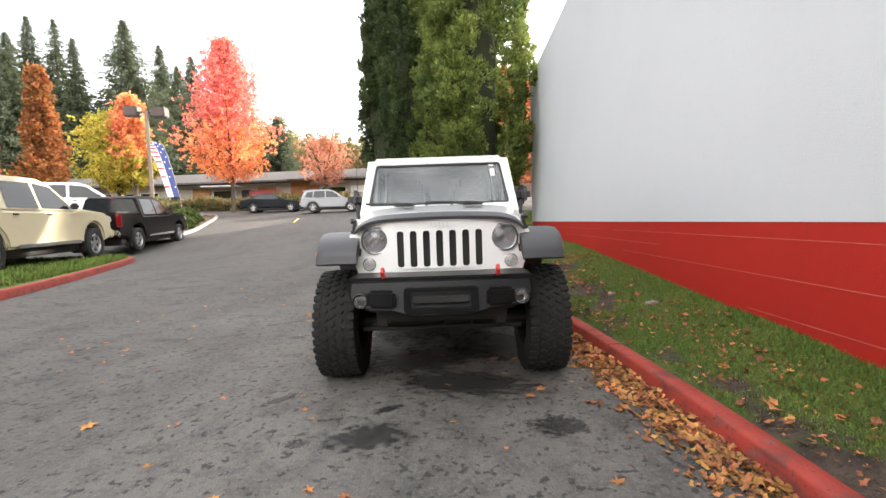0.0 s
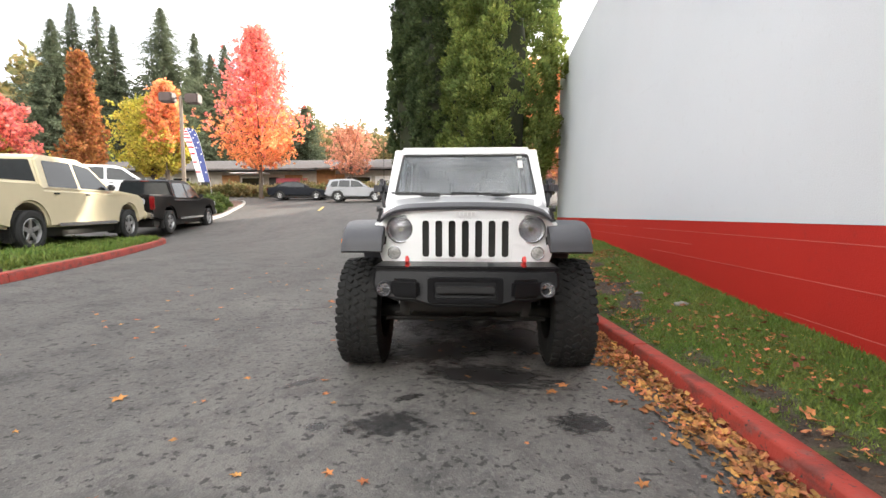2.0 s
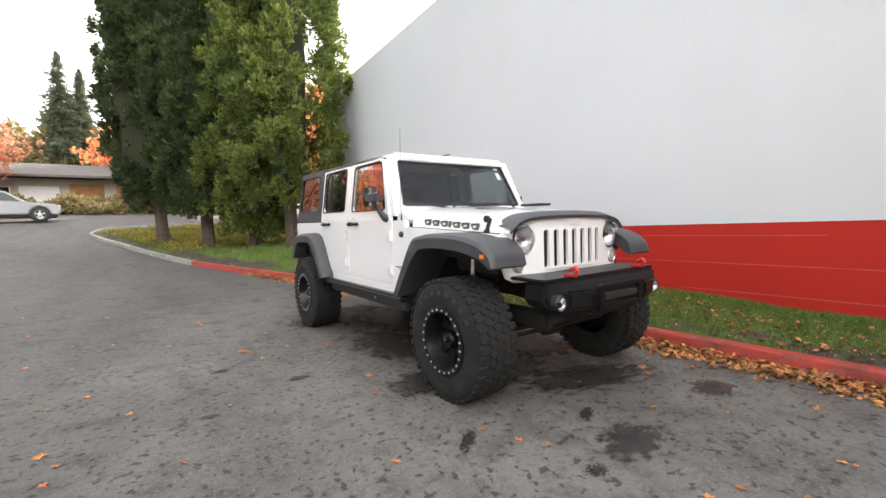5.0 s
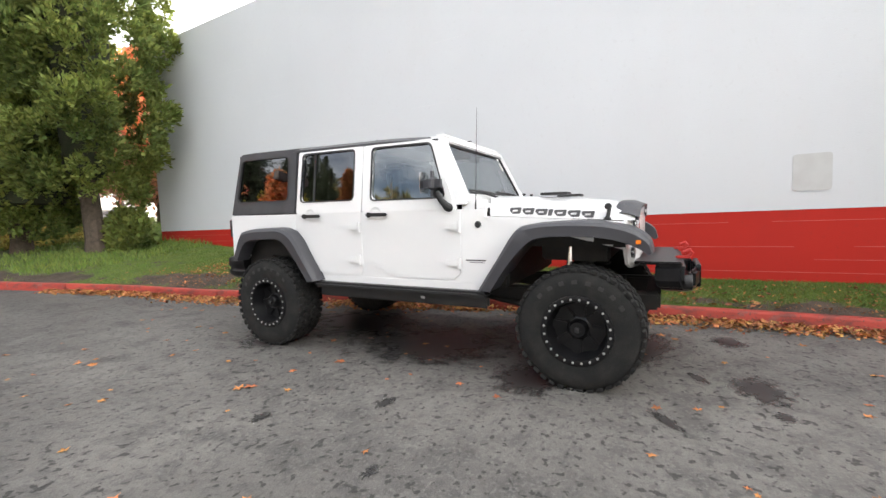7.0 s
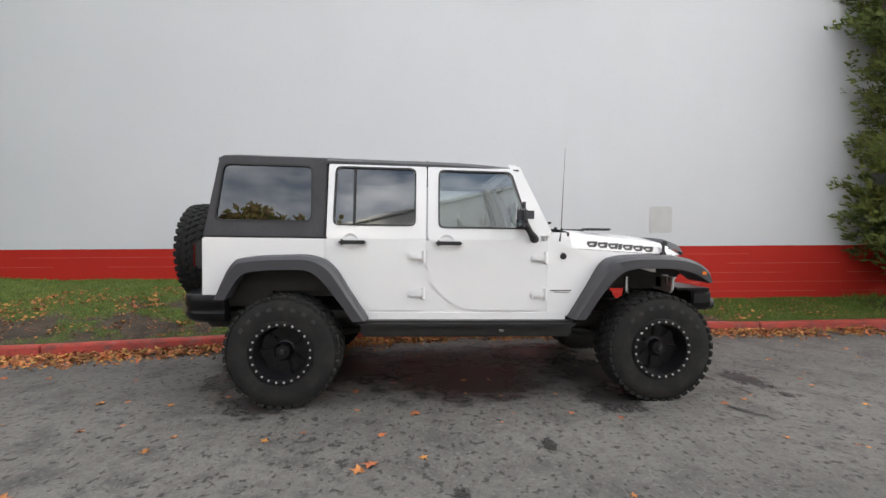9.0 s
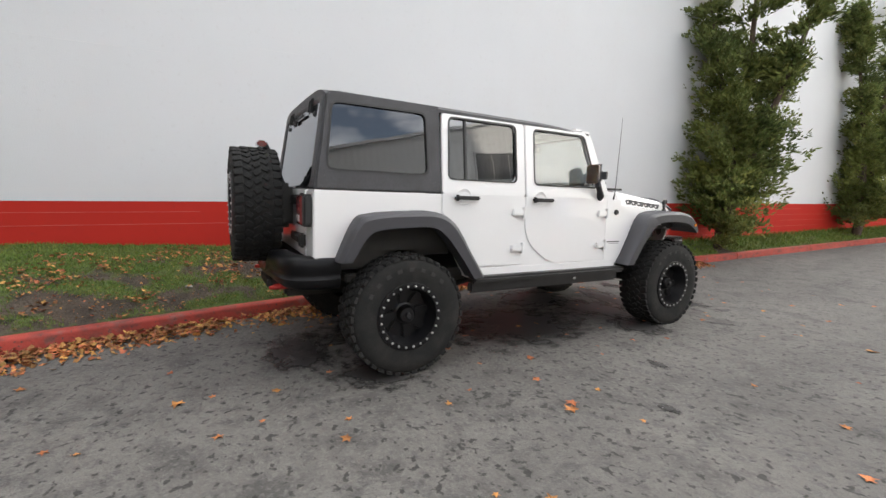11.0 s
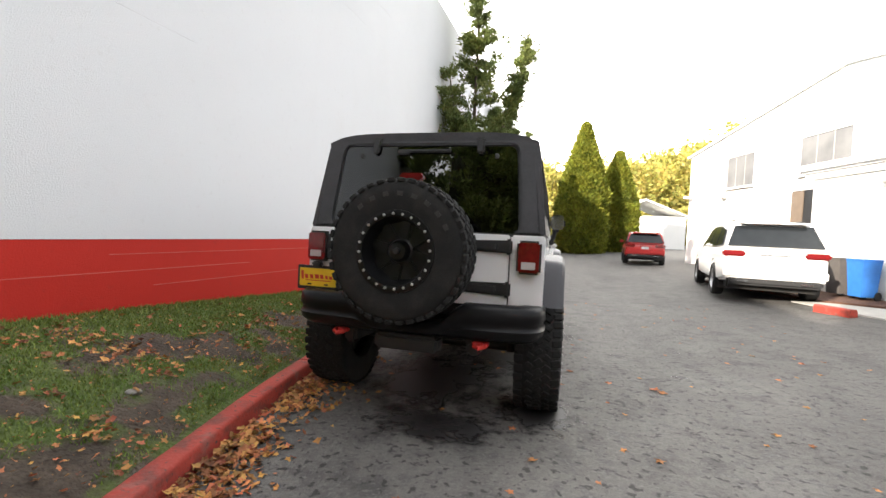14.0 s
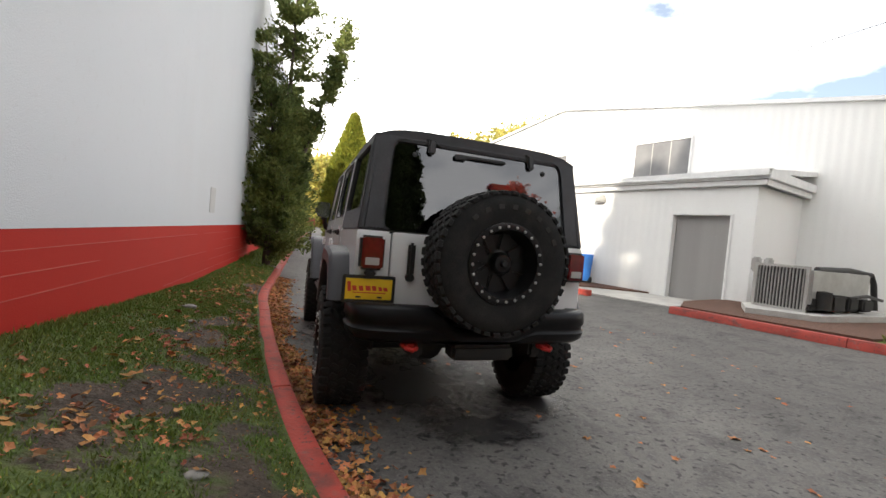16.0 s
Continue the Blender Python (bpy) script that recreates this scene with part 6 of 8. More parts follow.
JU = "ragged upright juniper growing against the store wall"
juniper(1.80, -5.75, 7.4, 21, [(-0.25, -0.1, 8.2, 1.15), (-1.70, -0.6, 6.75, 0.42), (0.35, 0.55, 5.6, 1.0), (-0.5, -0.5, 4.4, 1.2), (-0.3, 0.3, 2.8, 1.35)], JU + ", the tallest")
juniper(1.66, -12.2, 6.2, 22, [(0.1, 1.1, 6.2, 0.5), (-0.2, -0.9, 6.6, 0.6), (-0.3, -2.7, 6.4, 0.55), (0.1, 0.1, 3.2, 1.1), (0.0, -1.2, 3.0, 1.0)], JU)
juniper(1.35, -20.4, 6.6, 23, [(0.0, -1.6, 7.6, 0.65), (-0.3, 0.9, 6.0, 0.5), (0.1, -0.1, 3.6, 1.2), (-0.5, -3.4, 5.8, 0.4)], JU)


def hedge_cone(x, y, height, radius, seed, label):
    z0 = road_z(x, y)
    root = tagged(holder("arborvitae", pose(x, y, z0)), label, "tree")
    g = np.random.default_rng(seed)
    cs, ds = [], []
    n = 9000
    for _ in range(n):
        t = g.random()
        a = g.random() * 6.283
        prof = (1 - max(0.0, (t - 0.40) / 0.60) ** 1.25) * (0.88 + 0.12 * min(1, t * 5)) if t < 1 else 0.0
        r = radius * prof * (0.88 + 0.2 * noise.noise((math.cos(a) * 2 + seed, math.sin(a) * 2, t * 8)) + 0.08 * g.random())
        cs.append((r * math.cos(a), r * math.sin(a), t * height + 0.05))
        ds.append((math.cos(a) * 0.5, math.sin(a) * 0.5, 0.9))
    v, f = sprays(cs, ds, 0.24, 0.05, 11, seed, 0.45)
    raw("crown", v, f, M_HEDGE, root)
    # added filler core, coloured dark for the inner shade of the hedge
    core = lathe([(0.0, radius * 0.62), (height * 0.5, radius * 0.62), (height * 0.8, radius * 0.28), (height * 0.97, 0.02)], 16, "z")
    part("dead_core", core, material("hedge_core", (0.03, 0.035, 0.012), 0.95), root)
    trunk_part(root, [(0, 0, -0.2), (0, 0, 1.0)], [0.15, 0.12])


HG = "dense conical arborvitae, dark below and sunlit yellow-green above"
hedge_cone(-2.35, -27.5, 9.3, 1.75, 31, HG)
hedge_cone(-5.1, -30.5, 7.6, 1.55, 32, HG)


def leafy_tree(x, y, height, crown, base, mats, seed, n, label, leaf=0.28, slim=1.0, trunk=0.16, dz=0.0, point=0.48):
    """Broadleaf tree: forked limbs and a crown of loose leaf clusters; mats: lower and upper leaves."""
    z0 = road_z(x, y) + dz
    root = tagged(holder("broadleaf_tree", pose(x, y, z0)), label, "tree")
    g = np.random.default_rng(seed)
    trunk_part(root, [(0, 0, -0.4), (0.03, 0, base * 0.6), (0, 0.04, base * 1.3), (0, 0, height * 0.85)], [trunk * 1.3, trunk, trunk * 0.75, 0.02])
    for k in range(9):
        a, t = k * 2.4 + seed, 0.75 + 0.9 * k / 9
        r = crown * 0.7 * slim
        part("limb", tube([(0, 0, base * t), (math.cos(a) * r * 0.5, math.sin(a) * r * 0.5, base * t + r * 0.7), (math.cos(a) * r, math.sin(a) * r, base * t + r * 1.5)], [trunk * 0.4, trunk * 0.25, 0.015], 6), M_BARK, root)
    lower, upper = [], []
    ld, ud = [], []
    nb = max(40, n // 170)
    for k in range(nb):
        t = ((k + g.random()) / nb) ** 0.9
        a = k * 2.39996 + g.normal() * 0.3
        prof = min(1.0, 0.50 + 2.4 * t) * (1 - t) ** (point if slim == 1.0 else 0.75)
        ln = crown * prof * (0.72 + 0.5 * g.random()) * (1 + 0.3 * noise.noise((math.cos(a) * 1.5 + seed, math.sin(a) * 1.5, t * 4)))
        rise = (0.55 + 0.5 * t) / slim
        zz = base + (height - base) * t * 0.93
        ca, sa = math.cos(a), math.sin(a)
        for s in np.linspace(0.22, 1.0, 12):
            for _ in range(2):
                j = g.normal(0, 0.07 * crown, 3)
                p = (ca * ln * s + j[0], sa * ln * s + j[1], zz + rise * ln * s ** 1.3 * 0.7 - 0.25 * ln + j[2] * 0.7)
                low = (p[2] - base) / (height - base) + 0.10 * g.normal() < 0.30
                (lower if low else upper).append(p)
                (ld if low else ud).append((ca * 0.8, sa * 0.8, 0.35))
    for nm, pts, dd, mt in (("lower_crown", lower, ld, mats[0]), ("upper_crown", upper, ud, mats[1])):
        if pts:
            v, f = sprays(pts, dd, leaf, leaf * 0.40, 9, seed + len(nm), 0.9)
            raw(nm, v, f, mt, root)
    return root


leafy_tree(-17.4, 32.5, 14.8, 4.7, 3.2, (M_ORANGELEAF, M_REDLEAF), 41, 34000, "tall red and orange maple in autumn leaf", 0.17, dz=-0.2, point=0.82)
leafy_tree(-21.6, 25.6, 7.4, 3.0, 2.4, (M_YELLOWLEAF, M_YELLOWLEAF), 42, 17000, "yellow-green street tree in autumn leaf", 0.16)
leafy_tree(-19.7, 24.3, 8.4, 1.35, 2.6, (M_YELLOWLEAF, M_ORANGELEAF), 43, 13000, "orange street tree in autumn leaf", 0.20)
leafy_tree(-18.9, 17.2, 8.6, 1.15, 1.0, (M_BROWNLEAF, M_BROWNLEAF), 44, 17000, "narrow russet-brown columnar tree", 0.14, slim=0.42)
leafy_tree(-27.0, 20.5, 6.5, 2.6, 2.0, (M_YELLOWLEAF, M_REDLEAF), 45, 11000, "red and green street tree", 0.22)
leafy_tree(-11.3, 38.6, 6.4, 3.5, 2.4, (M_PINKLEAF, M_PINKLEAF), 46, 7500, "small faded red street tree", 0.16)
leafy_tree(3.5, 40.0, 6.5, 3.6, 2.4, (M_PINKLEAF, M_ORANGELEAF), 47, 10000, "small orange-red street tree", 0.24)
leafy_tree(-2.5, 47.0, 7.0, 4.0, 2.4, (M_PINKLEAF, M_ORANGELEAF), 48, 11000, "orange-red street tree behind the low building", 0.26)
leafy_tree(6.9, 18.4, 7.4, 3.0, 1.4, (M_PINKLEAF, M_ORANGELEAF), 49, 22000, "orange tree beyond the store corner", 0.22)


# unseen row of trees, added to block the sun from the far drive
for i, (x, y, hh) in enumerate(((1.5, 33.5, 10.5), (4.8, 32.0, 11.0), (7.8, 34.0, 10.5), (10.8, 33.0, 11.0), (13.6, 35.0, 10.5))):
    leafy_tree(x, y, hh, 3.4, 1.8, (M_PINKLEAF, M_ORANGELEAF), 150 + i, 11000, "unseen orange tree added beyond the store to keep sun off the drive", 0.28)


def fir(x, y, height, radius, seed, n, label, bare=0.12):
    z0 = road_z(x, y)
    root = tagged(holder("fir_tree", pose(x, y, z0)), label, "tree")
    g = np.random.default_rng(seed)
    trunk_part(root, [(0, 0, -1), (0.1, 0, height * 0.5), (0, 0, height)], [height * 0.016, height * 0.01, 0.03])
    cs, ds, ls = [], [], []
    n = int(n * 2.3)
    for k in range(n):
        t = bare + (1 - bare) * ((k + g.random()) / n) ** 0.92
        a = k * 2.39996 + g.normal() * 0.4
        if noise.noise((math.cos(a) * 1.3, math.sin(a) * 1.3, t * 9 + seed)) < -0.22 and t < 0.9:
            continue
        ln = 0.06 + 1.35 * radius * (1 - t) ** 0.66 * min(1.0, 0.55 + t * 1.6) * (0.30 + 0.95 * g.random() ** 1.3)
        ca, sa = math.cos(a), math.sin(a)
        for s in np.linspace(0.15, 1.0, 8):
            cs.append((ca * ln * s, sa * ln * s, t * height - 0.42 * ln * s + 0.16 * ln * s * s))
            ds.append((ca, sa, -0.05))
            ls.append((0.25 + 0.75 * min(1.0, 2.2 * (1 - t))) * (1.15 - 0.45 * s))
    ls = np.array(ls)
    v, f = sprays(cs, ds, 0.66 * ls, 0.10 * ls, 6, seed, 0.5, 0.2)
    raw("crown", v, f, M_FIR, root)
    return root


for i, (x, y, hh, r, nn, bare) in enumerate(((-54.3, 55.2, 25, 3.6, 190, 0.12), (-52.3, 57, 25.2, 3.2, 170, 0.12), (-47.7, 54.3, 21.7, 2.9, 170, 0.1), (-43.3, 57.7, 25, 7.0, 420, 0.08), (-45.3, 68.4, 25.5, 4.8, 300, 0.1),
                                             (-44.2, 71, 23, 5.0, 280, 0.1), (-44.0, 75, 26, 5.2, 300, 0.1), (-49.0, 46.4, 18, 5.0, 330, 0.05), (-60, 58, 24, 5.0, 300, 0.1), (-36, 70, 17, 4.5, 280, 0.1),
                                             (-10.6, 80, 22, 3.4, 170, 0.35), (-8.4, 82, 20.5, 3.0, 150, 0.4), (-26, 66, 13, 4.2, 300, 0.05), (6, 84, 14, 3.6, 200, 0.1))):
    fir(x, y, hh, r, 60 + i, nn, "tall dark fir behind the low building", bare)


def far_woods():
    """The wooded rise that closes the view, past the low building and past the end of the drive."""
    g = np.random.default_rng(77)
    cs, ds = [], []
    def clump(x, y, hh, rr, cone, z, count):
        for _k in range(count):
            t = g.random()
            b = g.random() * 6.283
            r = rr * ((1 - t) ** 0.8 if cone else math.sin(math.pi * (0.15 + 0.78 * t)) ** 0.7) * (0.75 + 0.35 * g.random())
            cs.append((x + r * math.cos(b), y + r * math.sin(b), z + t * hh * (1.2 if cone else 1)))
            ds.append((math.cos(b), math.sin(b), 0.4))

    for k in range(400):
        x, y = (-90 + 115 * g.random() if k < 330 else -140 + 230 * g.random()), 86 + 30 * g.random()
        hh = 9 + 6 * g.random() + 5 * min(1.0, max(0.0, (-30 - x) / 25))
        clump(x, y, hh, 2.6 + 1.8 * g.random(), g.random() < 0.4, road_z(x, y) - 0.5, 110)
    v, f = sprays(cs, ds, 0.8, 0.22, 6, 77, 0.9)
    tagged(raw("far_woods", v, f, M_WOODS), "mixed autumn woods on the rise behind", "woods", kind="stuff")
    cs.clear()
    ds.clear()
    for _ in range(330):
        x, y = -88 + 20 * g.random(), -85 + 175 * g.random()
        cone = g.random() < 0.35
        clump(x, y, 14 + 4 * noise.noise((y * 0.06, 2.0, 0)) + 4 * g.random(), (2.6 if cone else 4.2) + 2 * g.random(), cone, road_z(x, y), 75)
    v, f = sprays(cs, ds, 1.5, 0.5, 5, 79, 0.9)
    tagged(raw("west_woods", v, f, M_WOODS), "dense autumn woods across the road behind the camera", "woods", kind="stuff")
    cs.clear()
    ds.clear()
    for _ in range(230):
        x, y = -75 + 80 * g.random(), -110 + 42 * g.random()
        rise = 0.34 * max(0.0, -6 - x) * min(1.0, (-60 - y) / 30)
        clump(x, y, 10 + 4 * g.random() + 1.15 * rise, 3.5 + 2 * g.random(), False, road_z(x, y), 120)
    v, f = sprays(cs, ds, 0.8, 0.24, 6, 78, 0.9)
    tagged(raw("hillside_woods", v, f, M_GOLDWOODS), "golden autumn woods on the hillside past the drive's end", "woods", kind="stuff")


far_woods()


def shrub(x, y, z, r, hgt, mat, seed, label, n=700, leaf=0.13):
    root = tagged(holder("shrub", pose(x, y, z)), label, "shrub")
    g = np.random.default_rng(seed)
    for k in range(5):
        a = k * 1.26 + seed
        part("stem", tube([(0, 0, -0.05), (math.cos(a) * r * 0.4, math.sin(a) * r * 0.4, hgt * 0.6)], [0.02, 0.008], 5), M_BARK, root)
    cs, ds = [], []
    for _ in range(n):
        d = g.normal(0, 1, 3)
        d /= np.linalg.norm(d)
        d[2] = abs(d[2])
        k = (0.75 + 0.3 * noise.noise(Vector(d) * 2 + Vector((seed, 0, 0)))) * g.random() ** 0.25
        cs.append((d[0] * r * k, d[1] * r * k, d[2] * hgt * k))
        ds.append(d)
    v, f = sprays(cs, ds, leaf, leaf * 0.35, 6, seed, 0.8)
    raw("crown", v, f, mat, root)


for i, (x, y, r, hh) in enumerate(((-14.2, 19.5, 0.9, 0.9), (-14.9, 21.2, 1.1, 1.2), (-15.8, 23.5, 0.9, 0.8), (-15.9, 20.5, 1.1, 1.4), (-13.9, 18.2, 0.5, 0.45))):
    shrub(x, y, road_z(x, y) + 0.1, r, hh, M_SHRUB, 90 + i, "rounded green shrub in the planting bed")
shrub(1.9, 10.9, lawn_z(1.9, 10.9), 0.55, 1.3, M_CYP, 97, "green shrub by the corner of the store", 700)


def groundcover(name, x0, x1, y0, y1, hgt, mat, seed, n, label, zf):
    g = np.random.default_rng(seed)
    cs, ds = [], []
    for _ in range(n):
        x, y = x0 + (x1 - x0) * g.random(), y0 + (y1 - y0) * g.random()
        if not zf(x, y):
            continue
        cs.append((x, y, zf(x, y) + hgt * g.random() * (0.6 + 0.6 * noise.noise((x * 0.6, y * 0.6, seed)))))
        ds.append((0, 0, 1))
    ln = min(0.26, 0.06 + hgt * 0.6)
    v, f = sprays(cs, ds, ln, ln * 0.28, 6, seed, 0.8)
    tagged(raw(name, v, f, mat), label, "ground cover", kind="stuff")


groundcover("bank_planting", -38, 4, 34.0, 38.0, 1.3, M_BANK, 95, 9000, "low green and tan planting on the bank", road_z)
groundcover("golden_grass", -4.0, 3.5, 13.5, 21.0, 0.05, M_GOLDGRASS, 96, 7000, "yellow leaves and grass under the cypresses",
            lambda x, y: lawn_z(x, y) if x > kerb_x(y) + 0.5 else 0)


# ---- parked and passing vehicles ----
def paint(name, c, rough=0.3, c2=None, coat=0.35):
    return material(name, c, rough, color2=c2 or tuple(v * 0.92 for v in c), coat=coat, spec=0.3 if coat > 0.2 else 0.1, scale=1.5)


M_CARGLASS = material("dark_car_glass", (0.012, 0.014, 0.016), 0.06, color2=(0.016, 0.019, 0.021), spec=0.4)
M_ALLOY = material("alloy_wheel", (0.48, 0.48, 0.49), 0.35, metal=0.8, color2=(0.4, 0.4, 0.41))
M_TYRE2 = material("car_tyre", (0.02, 0.02, 0.02), 0.85, bump=0.1)
M_CLEAR = material("clear_lamp", (0.6, 0.6, 0.62), 0.12, color2=(0.45, 0.45, 0.47), coat=0.8, scale=30)


def arch(yc, zc, r, n=10):
    """Points of a wheel arch from its front foot to its rear foot."""
    return [(yc - r * math.cos(math.pi * k / n), zc + r * math.sin(math.pi * k / n)) for k in range(n + 1)]


def build_vehicle(kind, m, body_mat, label, length, width, lower, cabin, belt, wheels, wr, glass, rear=True, group="parked vehicles", trim=None, lamps=(), screens=(), extra=()):
    """lower, cabin: side outlines (y, z), front at -y. glass: side panes; screens: (y0, z0, y1, z1) of front and rear glass."""
    root = tagged(holder(kind, m), label, "car", group)
    hw = width / 2

    def shape(b, top=False):
        for v in b.verts:
            s = 1 if v.co.x > 0 else -1
            if v.co.z > belt:
                v.co.x -= s * (v.co.z - belt) * 0.30
            elif not top:
                v.co.x -= s * 0.10 * max(0, (0.55 - v.co.z) / 0.55) ** 2
            e = abs(v.co.y) / (length / 2)
            v.co.x -= s * 0.10 * max(0, (e - 0.72) / 0.28) ** 2
        return b
    bm = prism(lower, "x", -hw, hw)
    bm2 = bevel(bm, 0.05, 3, 50)
    body = part("body", shape(bm2), body_mat, root, "", True)
    part("cabin", shape(prism(cabin, "x", -hw + 0.03, hw - 0.03, 0.04), True), body_mat, root, "", True)
    for poly in glass:
        for s in (-1, 1):
            g = prism(rounded(poly, 0.05), "x", -hw + 0.022, -hw + 0.05)
            shape(g, True)
            part("side_window", mirror(g) if s > 0 else g, M_CARGLASS, root)
    for i, (y0, z0, y1, z1, k) in enumerate(screens):
        w0 = hw - 0.10 - max(0, z0 - belt) * 0.30
        w1 = hw - 0.12 - max(0, z1 - belt) * 0.30
        d = Vector((0, z1 - z0, -(y1 - y0))).normalized() * 0.012 * k
        b = bmesh.new()
        vs = [b.verts.new(Vector(c) + d) for c in ((-w0, y0, z0), (w0, y0, z0), (w1, y1, z1), (-w1, y1, z1))]
        b.faces.new(vs)
        r = bmesh.ops.extrude_face_region(b, geom=list(b.faces))
        bmesh.ops.translate(b, verts=[e for e in r["geom"] if isinstance(e, bmesh.types.BMVert)], vec=-d * 1.5)
        part("windscreen" if i == 0 else "rear_window", b, M_CARGLASS, root)
    part("underbody", box((0, 0, wr * 0.95), (width - 0.34, length * 0.92, 0.25), 0.03), M_DARK, root)
    for y in wheels:
        for s in (-1, 1):
            part("arch_liner", box((s * (hw - 0.16), y, wr + 0.1), (0.20, wr * 2.3, wr * 1.5), 0.02), M_DARK, root)
    if trim:
        for y, z, l, hh in trim:
            part("bumper_trim", box((0, y, z), (width * 0.9, l, hh), 0.03), M_BLACK if hh > 0 else M_CHROME, root, smooth=True)
    for y in wheels:
        for s in (-1, 1):
            w = holder("wheel", None, root)
            w.matrix_local = pose(s * (hw - 0.10), y, wr, 0, 0, 0 if s < 0 else 180)
            part("tyre", lathe([(0.10, wr * 0.62), (-0.09, wr * 0.62), (-0.115, wr * 0.72), (-0.11, wr * 0.93), (-0.08, wr), (0.08, wr), (0.11, wr * 0.93), (0.10, wr * 0.62)], 28, "x"), M_TYRE2, w, "", True)
            rim = [lathe([(-0.09, wr * 0.64), (-0.10, wr * 0.60), (-0.03, wr * 0.56), (-0.02, wr * 0.2), (-0.06, wr * 0.15), (-0.065, 0)], 28, "x")]
            for k in range(5):
                b = box((-0.06, 0, wr * 0.36), (0.03, wr * 0.20, wr * 0.46), 0.01)
                bmesh.ops.rotate(b, verts=b.verts, cent=(0, 0, 0), matrix=Matrix.Rotation(2 * math.pi * k / 5, 3, "X"))
                rim.append(b)
            part("rim", join(*rim), M_ALLOY, w, "", True)
    for nm, c, s, mt in lamps:
        for sx in (-1, 1):
            part(nm, box((sx * c[0], c[1], c[2]), s, min(s) * 0.3), mt, root, smooth=True)
    for nm, c, s, mt in extra:
        part(nm, box(c, s, min(s) * 0.3), mt, root, smooth=True)
    for s in (-1, 1):
        yy = min(p[0] for p in glass[0]) + 0.12
        zz = min(p[1] for p in glass[0]) + 0.07
        part("door_mirror", box((s * (hw + 0.07), yy, zz), (0.18, 0.10, 0.14), 0.035), body_mat if kind != "pickup_truck" else M_BLACK, root, smooth=True)
        for p in glass:
            yh = max(q[0] for q in p) - 0.16
            if max(q[0] for q in p) - min(q[0] for q in p) > 0.5:
                part("door_handle", box((s * (hw + 0.01), yh, belt - 0.08), (0.03, 0.17, 0.03), 0.01), M_BLACK if kind == "pickup_truck" else body_mat, root, smooth=True)
    return root


def pickup(m, mat, label, dark_bumper=False):
    lower = [(-2.85, 0.55), *arch(-1.85, 0.45, 0.50), *arch(1.78, 0.45, 0.50), (2.85, 0.58), (2.87, 0.80), (2.86, 1.36), (1.42, 1.36), (1.34, 1.22), (-0.95, 1.22), (-1.25, 1.30), (-2.55, 1.20), (-2.86, 1.08), (-2.93, 0.75)]
    cabin = [(-1.30, 1.20), (-0.52, 1.82), (-0.18, 1.93), (1.12, 1.92), (1.30, 1.83), (1.40, 1.20)]
    glass = [[(-1.02, 1.27), (-0.44, 1.76), (0.12, 1.82), (0.12, 1.27)], [(0.22, 1.27), (0.22, 1.82), (1.10, 1.80), (1.18, 1.27)]]
    return build_vehicle("pickup_truck", m, mat, label, 5.8, 2.0, lower, cabin, 1.22, (-1.85, 1.78), 0.40, glass,
                         lamps=(("tail_lamp", (0.90, 2.83, 1.08), (0.17, 0.10, 0.46), M_TAIL), ("headlight", (0.80, -2.84, 1.02), (0.28, 0.12, 0.20), M_CLEAR)),
                         screens=((-1.24, 1.26, -0.56, 1.79, 1), (1.385, 1.32, 1.315, 1.80, 1)),
                         extra=(("rear_bumper", (0, 2.92, 0.66), (1.9, 0.16, 0.20), M_CHROME), ("front_bumper", (0, -2.92, 0.64), (1.9, 0.14, 0.24), mat if not dark_bumper else M_CHROME),
                                ("grille", (0, -2.90, 0.98), (1.1, 0.06, 0.30), M_BLACK), ("tailgate_panel", (0, 2.865, 1.10), (1.45, 0.02, 0.40), mat), ("bed_floor", (0, 2.1, 1.20), (1.5, 1.3, 0.05), M_BLACK),
                                ("bed_void", (0, 2.12, 1.362), (1.66, 1.28, 0.012), M_BLACK), ("step_bar", (-0.98, -0.05, 0.50), (0.14, 2.2, 0.07), M_CHROME), ("step_bar", (0.98, -0.05, 0.50), (0.14, 2.2, 0.07), M_CHROME),
                                ("high_brake_lamp", (0, 1.31, 1.85), (0.28, 0.05, 0.035), M_TAIL)))


